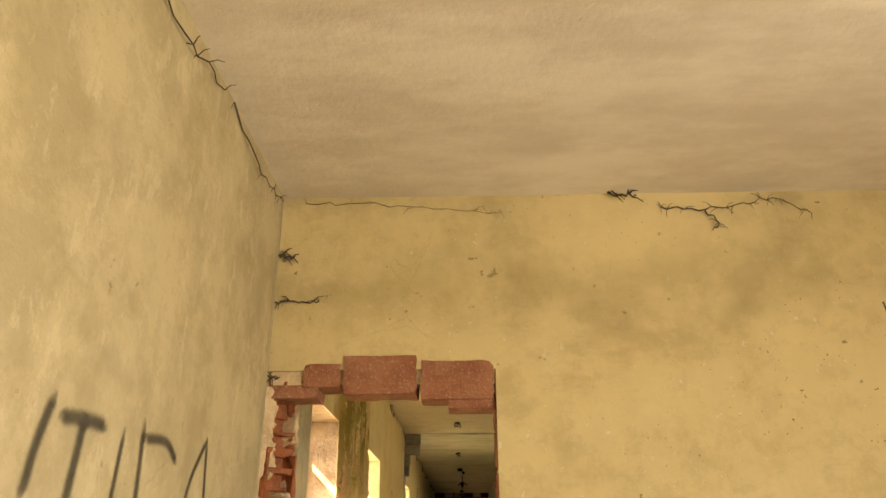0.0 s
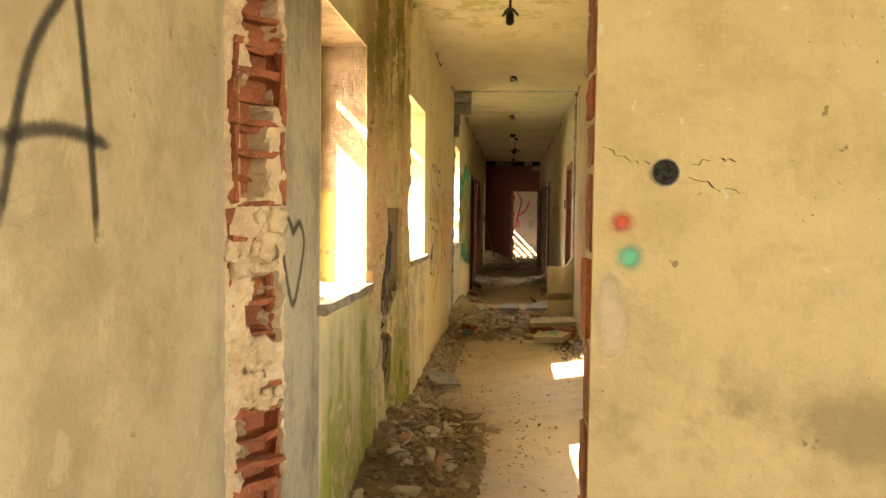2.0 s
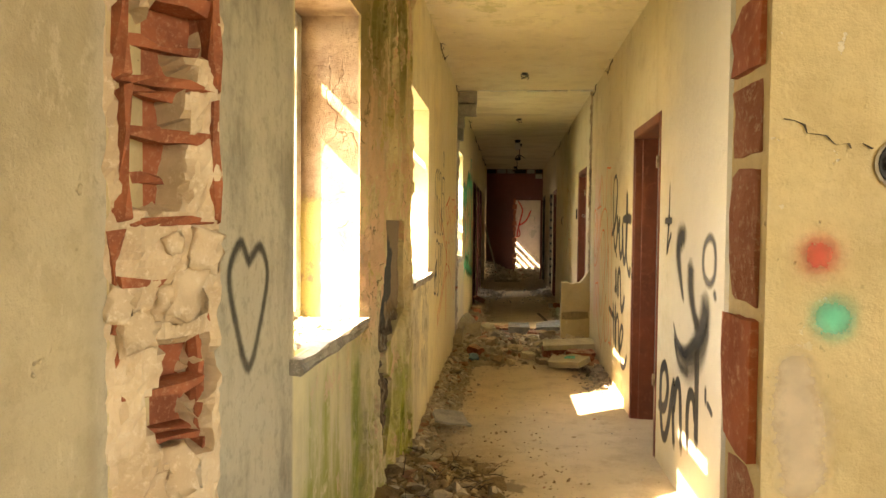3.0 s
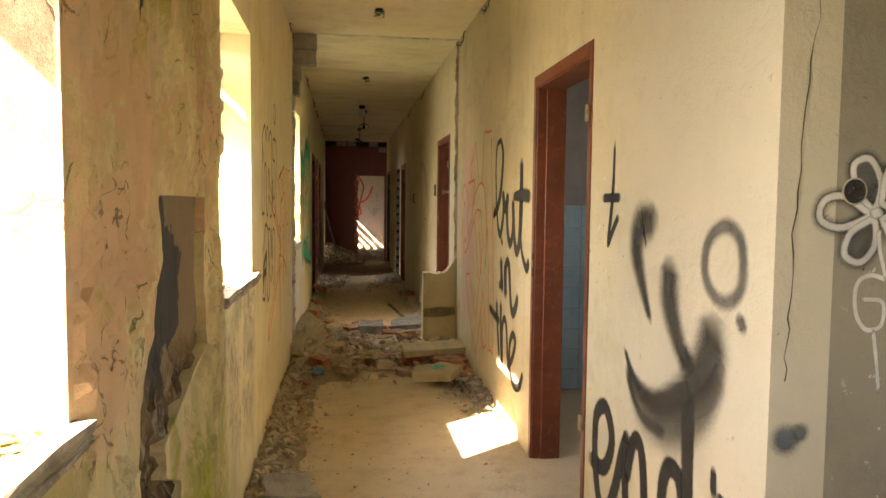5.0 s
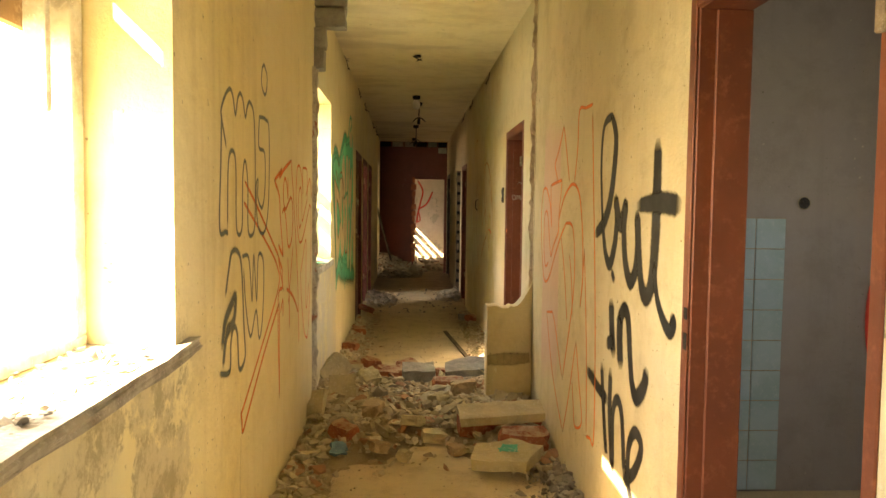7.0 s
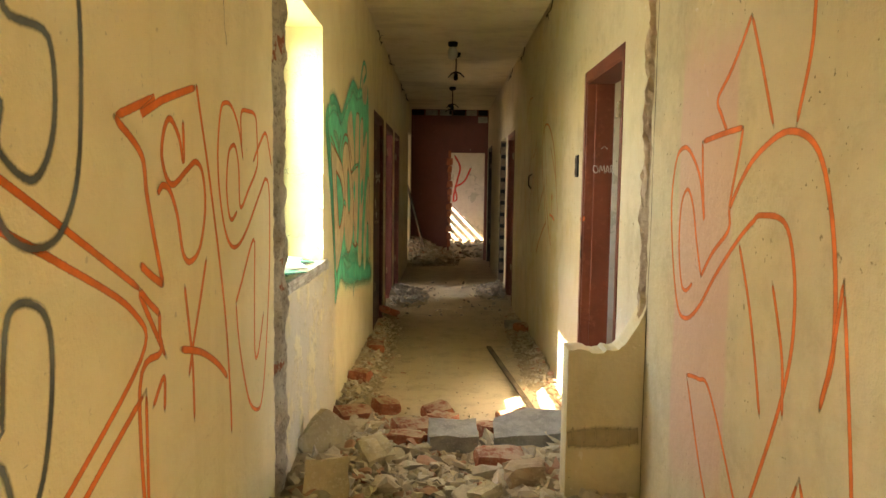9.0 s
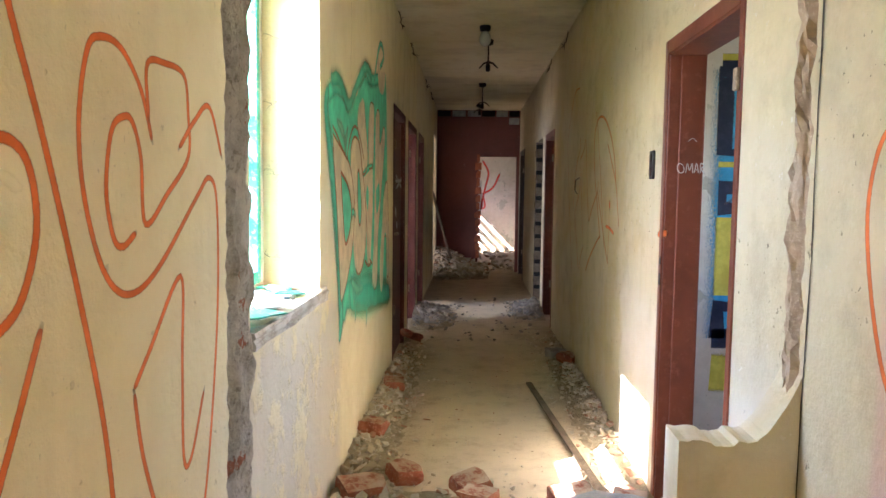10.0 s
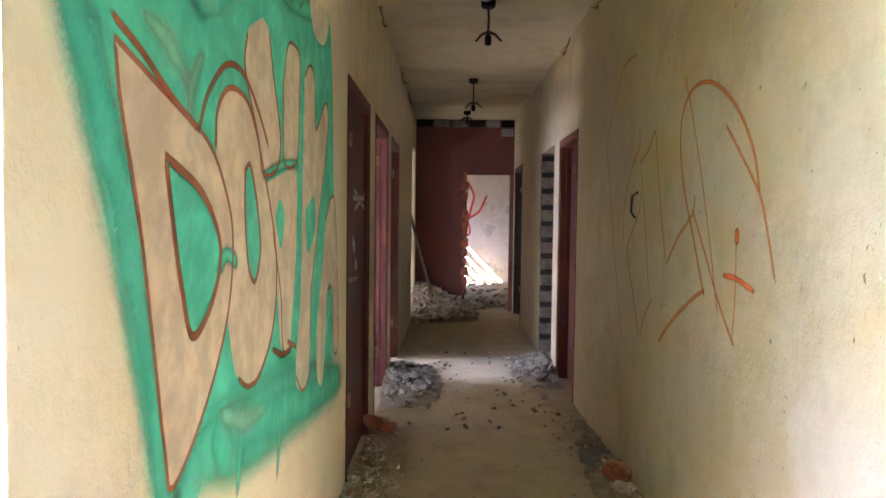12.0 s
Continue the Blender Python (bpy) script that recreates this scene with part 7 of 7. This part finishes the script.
graffiti("faint thin orange sprayed loops further along", "right", M_SPRAY_FAINT, [
    (0.013, [(14.132, 2.199), (14.399, 2.185), (14.647, 1.978), (14.777, 1.796), (14.675, 1.524), (14.489, 1.075), (14.324, 0.72)]),
    (0.013, [(14.053, 1.808), (14.046, 1.723), (14.223, 1.595), (14.327, 1.42), (14.335, 1.238)]),
    (0.015, [(13.994, 1.498), (14.037, 1.388), (14.193, 1.272), (14.244, 1.182), (14.109, 0.987), (13.982, 0.778)]),
    (0.012, [(14.004, 1.609), (13.909, 1.334), (13.823, 1.018)]),
    (0.014, [(13.774, 0.997), (13.89, 0.902), (13.962, 0.795)]),
])
graffiti("red sprayed figure on pale plaster", "far", M_SPRAY_RED, [
    (0.05, [(0.07, 2.18), (0.22, 1.88), (0.16, 1.55), (0.08, 1.2), (0.06, 0.98)]),
    (0.05, [(0.08, 1.35), (0.34, 1.52), (0.51, 1.88)]),
    (0.04, [(0.1, 1.32), (0.15, 1.05), (0.03, 0.98)]),
])
graffiti("white sprayed star and blots on the dark red door", "leaf", M_SPRAY_WHITE, [
    (0.04, [(14.35, 1.52), (15.05, 1.38)]),
    (0.04, [(15.1, 1.54), (14.38, 1.39)]),
    (0.04, [(14.3, 1.46), (15.11, 1.48)]),
    (0.09, [(14.36, 1.23), (14.46, 1.18)]),
    (0.08, [(14.46, 1.1), (14.56, 1.08)]),
])

graffiti("grey weathered stripe on the wall stub", "stub", M_SPRAY_BAND, [((0.07, 0.09, 0.07), [(0.34, 0.39), (0.48, 0.40), (0.62, 0.41)])], square=True)
graffiti("grey drips on the wall stub", "stub", M_SPRAY_BAND, [(0.009, [(0.36 + 0.045 * k, 0.44), (0.362 + 0.045 * k, 0.385 - 0.01 * (k % 3))]) for k in range(6)])
# the mural in the side room
graffiti("navy and blue block letters sprayed on the side room wall", "mural", M_MURAL_BLUE, [(0.9, [(1.7, 0.55), (1.7, 1.3), (1.7, 2.08)])], square=True)
graffiti("navy outlines of the mural", "mural", M_MURAL_NAVY, [(0.09, [(1.2, 2.09), (2.4, 2.09)]), (0.08, [(1.23, 2.1), (1.23, 1.62), (1.42, 1.62), (1.42, 1.42), (1.23, 1.42), (1.23, 1.30), (1.43, 1.30), (1.43, 0.74), (1.23, 0.74), (1.23, 0.55)]), (0.1, [(1.2, 0.55), (1.75, 0.55), (1.75, 0.75), (1.62, 0.75), (1.62, 1.3), (2.2, 1.3)]), (0.05, [(1.38, 1.98), (1.37, 1.76)]), (0.035, [(1.51, 1.95), (1.39, 1.86), (1.52, 1.78)])], square=True)
graffiti("yellow fields of the mural", "mural", M_MURAL_YELLOW, [(0.035, [(1.2, 2.15), (2.4, 2.15)]), (0.15, [(1.28, 0.8), (1.28, 1.25)]), (0.03, [(1.2, 1.55), (1.3, 1.55)]), (0.2, [(1.2, 0.35), (1.6, 0.33), (2.3, 0.3)])], square=True)
graffiti("white glints and magenta line on the mural", "mural", M_MURAL_MAGENTA, [(0.025, [(1.25, 1.33), (1.75, 1.6), (2.2, 1.7)])])
graffiti("white glints on the mural", "mural", M_SPRAY_WHITE, [(0.03, [(1.56, 1.65), (1.56, 1.45)]), (0.03, [(1.57, 1.25), (1.56, 0.78)])])
graffiti("small white scribbled letters on the red frame", "lining", M_SPRAY_WHITE, [
    (0.006, [(0.705, 1.50), (0.688, 1.508), (0.680, 1.488), (0.692, 1.468), (0.708, 1.475), (0.706, 1.498)]),
    (0.006, [(0.716, 1.466), (0.722, 1.508), (0.732, 1.48), (0.742, 1.508), (0.746, 1.466)]),
    (0.006, [(0.752, 1.466), (0.761, 1.508), (0.771, 1.466)]), (0.005, [(0.756, 1.482), (0.768, 1.482)]),
    (0.006, [(0.778, 1.464), (0.779, 1.508), (0.794, 1.498), (0.781, 1.486), (0.797, 1.464)]),
    (0.004, [(0.72, 1.60), (0.74, 1.615), (0.76, 1.60)])])


# ---------------------------------------------------------------- house across the yard, seen through the windows
house = thing("outbuilding", "pinkish brick outbuilding with a dark slate roof", "building")
house.location = (-11.0, 12.0, -0.5)
part("wall", boxes((-2.0, 2.0, -5, 9, 0, 2.5)), M_BRICK_HOUSE, house)
bm = bmesh.new()
vs = [bm.verts.new(c) for c in ((2.3, -5.3, 2.4), (2.3, 9.3, 2.4), (0, 9.3, 3.7), (0, -5.3, 3.7), (-2.3, -5.3, 2.4), (-2.3, 9.3, 2.4), (2.3, -5.3, 2.52), (2.3, 9.3, 2.52), (0, 9.3, 3.82), (0, -5.3, 3.82), (-2.3, -5.3, 2.52), (-2.3, 9.3, 2.52))]
for f in ((0, 1, 2, 3), (3, 2, 5, 4), (6, 9, 8, 7), (9, 10, 11, 8), (0, 6, 7, 1), (4, 5, 11, 10), (0, 3, 9, 6), (3, 4, 10, 9), (1, 7, 8, 2), (2, 8, 11, 5)):
    bm.faces.new([vs[i] for i in f])
part("roof", bm, M_SLATE, house)


# ---------------------------------------------------------------- bricks of the broken opening, tiles: pieces last
def hollow_brick(wide, high, cells, seed):
    """A clay brick with open cells on its broken face, which looks towards -y; cells side by side and above one another."""
    rnd = random.Random(seed)
    bm = bmesh.new()
    cols, rows = cells
    xs = [-wide / 2 + wide * k / cols for k in range(cols + 1)]
    zs = [-high / 2 + high * k / rows for k in range(rows + 1)]
    rim = 0.012
    box(bm, -wide / 2, wide / 2, 0.055, 0.12, -high / 2, high / 2)
    for x in xs:
        d = rnd.choice((-0.012, 0.0, 0.012, 0.03))
        box(bm, x - rim / 2, x + rim / 2, d, 0.055, -high / 2, high / 2)
    for z in zs:
        d = rnd.uniform(-0.012, 0.02)
        for a, b in zip(xs, xs[1:]):
            e = min(0.05, d + rnd.choice((-0.01, 0.0, 0.02, 0.035)))
            box(bm, a + rim / 2, b - rim / 2, e, 0.055, z - rim / 2, z + rim / 2)
    bmesh.ops.subdivide_edges(bm, edges=[e for e in bm.edges if e.calc_length() > 0.04], cuts=2)
    for v in bm.verts:
        if v.co.y < 0.05:
            v.co += Vector((rnd.uniform(-1, 1), rnd.uniform(-1.5, 1.5), rnd.uniform(-1, 1))) * 0.007
    return mesh_of("brick", bm, M_RED_PLASTER)


cross = bpy.data.objects["wall_cross"]
LEAN = Vector((0.095, 0.15, 0)).normalized()
turn = math.degrees(math.atan2(LEAN.y, LEAN.x))
kinds = [hollow_brick(0.15, 0.19, (1, 3), 2), hollow_brick(0.15, 0.15, (1, 2), 4), hollow_brick(0.15, 0.19, (1, 3), 7), hollow_brick(0.16, 0.20, (1, 3), 9)]
heights = [0.19, 0.15, 0.19, 0.20]
rnd = random.Random(12)
z, k = 0.0, 0
while z < 1.93:
    kind = (k * 3 + (k // 2)) % 4
    high = heights[kind]
    ob = new("brick", kinds[kind])
    ob.parent = cross
    shift = rnd.uniform(-0.012, 0.012)
    mid = Vector((-0.758, 3.525, 0)) + LEAN * rnd.uniform(-0.01, 0.01)
    ob.matrix_world = pose(mid.x - shift * LEAN.y, mid.y + shift * LEAN.x, z + high / 2, 0, 0, turn)
    z += high + 0.012
    k += 1


def torn_mortar():
    """The coat of mortar and plaster left on the broken edge, open where brick shows: bands (low, high, near, far)."""
    bands = [(1.37, 1.66, 0.10, 0.66), (1.60, 2.02, 0.34, 0.90), (1.0, 1.18, 0.42, 0.97), (0.42, 0.83, 0.30, 0.94)]
    out = Vector((LEAN.y, -LEAN.x, 0))
    start, end = Vector((-0.822, 3.452, 0)), Vector((-0.715, 3.612, 0))
    bm, cols, rows, grid = bmesh.new(), 22, 170, []
    for j in range(rows + 1):
        z, row = 1.99 * j / rows, []
        for i in range(cols + 1):
            f = i / cols
            wob = 0.17 * noise.fractal(Vector((f * 3, z * 9, 2.0)), 0.8, 2.0, 5)
            inside = max(min(z - lo + 0.12 * wob, hi - z + 0.12 * wob, 0.19 * (f - a + wob), 0.19 * (b - f + wob)) for lo, hi, a, b in bands)
            lump = noise.fractal(Vector((f * 5, z * 22, 7.0)), 0.75, 2.0, 5)
            off = 0.030 + 0.014 * lump - 0.012 * abs(2 * f - 1) ** 3
            off -= 0.10 * min(1.0, max(0.0, inside / 0.016))
            row.append(bm.verts.new(start.lerp(end, f) + out * off + Vector((0, 0, z))))
        grid.append(row)
    for a, b in zip(grid, grid[1:]):
        for i in range(cols):
            bm.faces.new((a[i], a[i + 1], b[i + 1], b[i]))
    part("mortar_coat", bm, M_COAT, cross, "crumbling cream mortar over the broken bricks")


torn_mortar()
for k in range(26):
    z = rnd.choice((rnd.uniform(1.19, 1.36), rnd.uniform(0.84, 0.99), rnd.uniform(0.02, 0.42)))
    size = rnd.uniform(0.03, 0.075)
    ob = part("mortar_lump", rough_block(size, size * 0.5, size * rnd.uniform(0.8, 1.3), 200 + k, 3, 0.42), M_COAT, cross, "", True)
    p = Vector((-0.815, 3.475, 0)).lerp(Vector((-0.72, 3.60, 0)), rnd.random()) + Vector((LEAN.y, -LEAN.x, 0)) * 0.03
    ob.matrix_world = pose(p.x, p.y, z, rnd.uniform(-20, 20), rnd.uniform(-20, 20), turn + rnd.uniform(-15, 15))
# lintel of three clay blocks and the ragged left corner
for x0, x1, z0, z1, y0, k in ((-0.205, 0.083, 1.935, 2.085, 3.444, 1), (-0.505, -0.212, 1.955, 2.105, 3.440, 2), (-0.66, -0.512, 1.985, 2.075, 3.446, 3), (-0.795, -0.60, 1.945, 2.02, 3.462, 4), (-0.10, 0.083, 1.905, 1.95, 3.47, 5)):
    bm = rough_block(x1 - x0, 0.15, z1 - z0, 300 + k, 5, 0.045)
    ob = part("brick", bm, M_LINTEL, cross)
    ob.matrix_world = pose((x0 + x1) / 2, y0 + 0.075, (z0 + z1) / 2)
part("mortar_bed", boxes((-0.79, 0.083, 3.462, 3.592, 1.995, 2.049)), M_COAT, cross)
# right edge: bricks on end
z, k = 0.0, 0
while z < 1.9:
    high = rnd.choice((0.14, 0.19, 0.1))
    high = min(high, 1.91 - z)
    if high < 0.05:
        break
    ob = part("brick", rough_block(0.075, 0.12, high, 330 + k, 2, 0.1), M_LINTEL if k % 3 else M_BRICK, cross)
    ob.matrix_world = pose(0.115 + rnd.uniform(-0.006, 0.005), 3.53 + rnd.uniform(-0.004, 0.004), z + high / 2)
    z += high + 0.014
    k += 1

# unplastered opening on the right: toothed brick jamb
right = bpy.data.objects["wall_right"]
tooth = mesh_of("brick", rough_block(0.13, 0.10, 0.105, 400, 1, 0.06), M_TOOTH)
# black blocks in place of the shaded gaps between the teeth
gap_block = mesh_of("brick", rough_block(0.13, 0.05, 0.055, 401, 1, 0.06), M_BLACK)
structure("wall_raw_edge", boxes((0.633, 0.787, 17.842, 17.853, 0.0, 2.03)), M_TOOTH, "raw brick edge of an unplastered opening", "wall")
for k in range(12):
    ob = new("brick", tooth)
    ob.parent = right
    ob.matrix_world = pose(0.705 - 0.012 * (k % 2), 17.81, 0.08 + 0.165 * k, 0, 0, 3 * (k % 3))
    ob = new("brick", gap_block)
    ob.parent = right
    ob.matrix_world = pose(0.70, 17.835, 0.162 + 0.165 * k)

# blocks above the red wall
red = bpy.data.objects["wall_red"]
for k, (x0, x1, z0, z1) in enumerate(((-0.79, -0.56, 2.69, 2.79), (-0.54, -0.30, 2.69, 2.79), (-0.28, -0.05, 2.69, 2.79), (-0.03, 0.2, 2.69, 2.79), (0.22, 0.42, 2.69, 2.79), (0.44, 0.62, 2.56, 2.67), (0.44, 0.62, 2.69, 2.79))):
    ob = part("block", rough_block(x1 - x0, 0.05, z1 - z0, 420 + k, 1, 0.04), M_CONCRETE if k % 3 else M_BLACK, red)
    ob.matrix_world = pose((x0 + x1) / 2, 20.985, (z0 + z1) / 2)
# ragged brick edge of the doorway in the red wall
for k in range(13):
    ob = part("brick", rough_block(0.06 + 0.03 * (k % 3), 0.14, 0.13, 440 + k, 1, 0.1), M_BRICK, red)
    ob.matrix_world = pose(-0.075, 21.065, 0.3 + 0.14 * k)


def tiled(name, label, x0, cols, y, z0, rows, size, material, gap=0.004):
    """A panel of glazed tiles on a wall facing -y."""
    root = thing(name, label, "tiles")
    root.location = (x0, y, z0)
    part("bedding", boxes((0, cols * size, -0.006, -0.0005, 0, rows * size)), M_MORTAR, root)
    bm = boxes((gap / 2, size - gap / 2, -0.012, -0.006, gap / 2, size - gap / 2))
    bmesh.ops.bevel(bm, geom=list(bm.edges), offset=0.0015, segments=1, affect="EDGES", profile=0.5)
    tile = mesh_of("tile", bm, material)
    for c in range(cols):
        for r in range(rows):
            ob = new("tile", tile)
            ob.parent = root
            ob.location = (c * size, 0, r * size)
    return root


tiled("wall_tiling", "pale blue glazed tiles on the washroom wall", 0.90, 5, 9.0, 0.01, 9, 0.15, M_TILE_BLUE)
tiled("wall_tiling", "old white glazed tiles low on the room wall", 1.17, 7, 3.45, 0.41, 6, 0.15, M_TILE_WHITE)
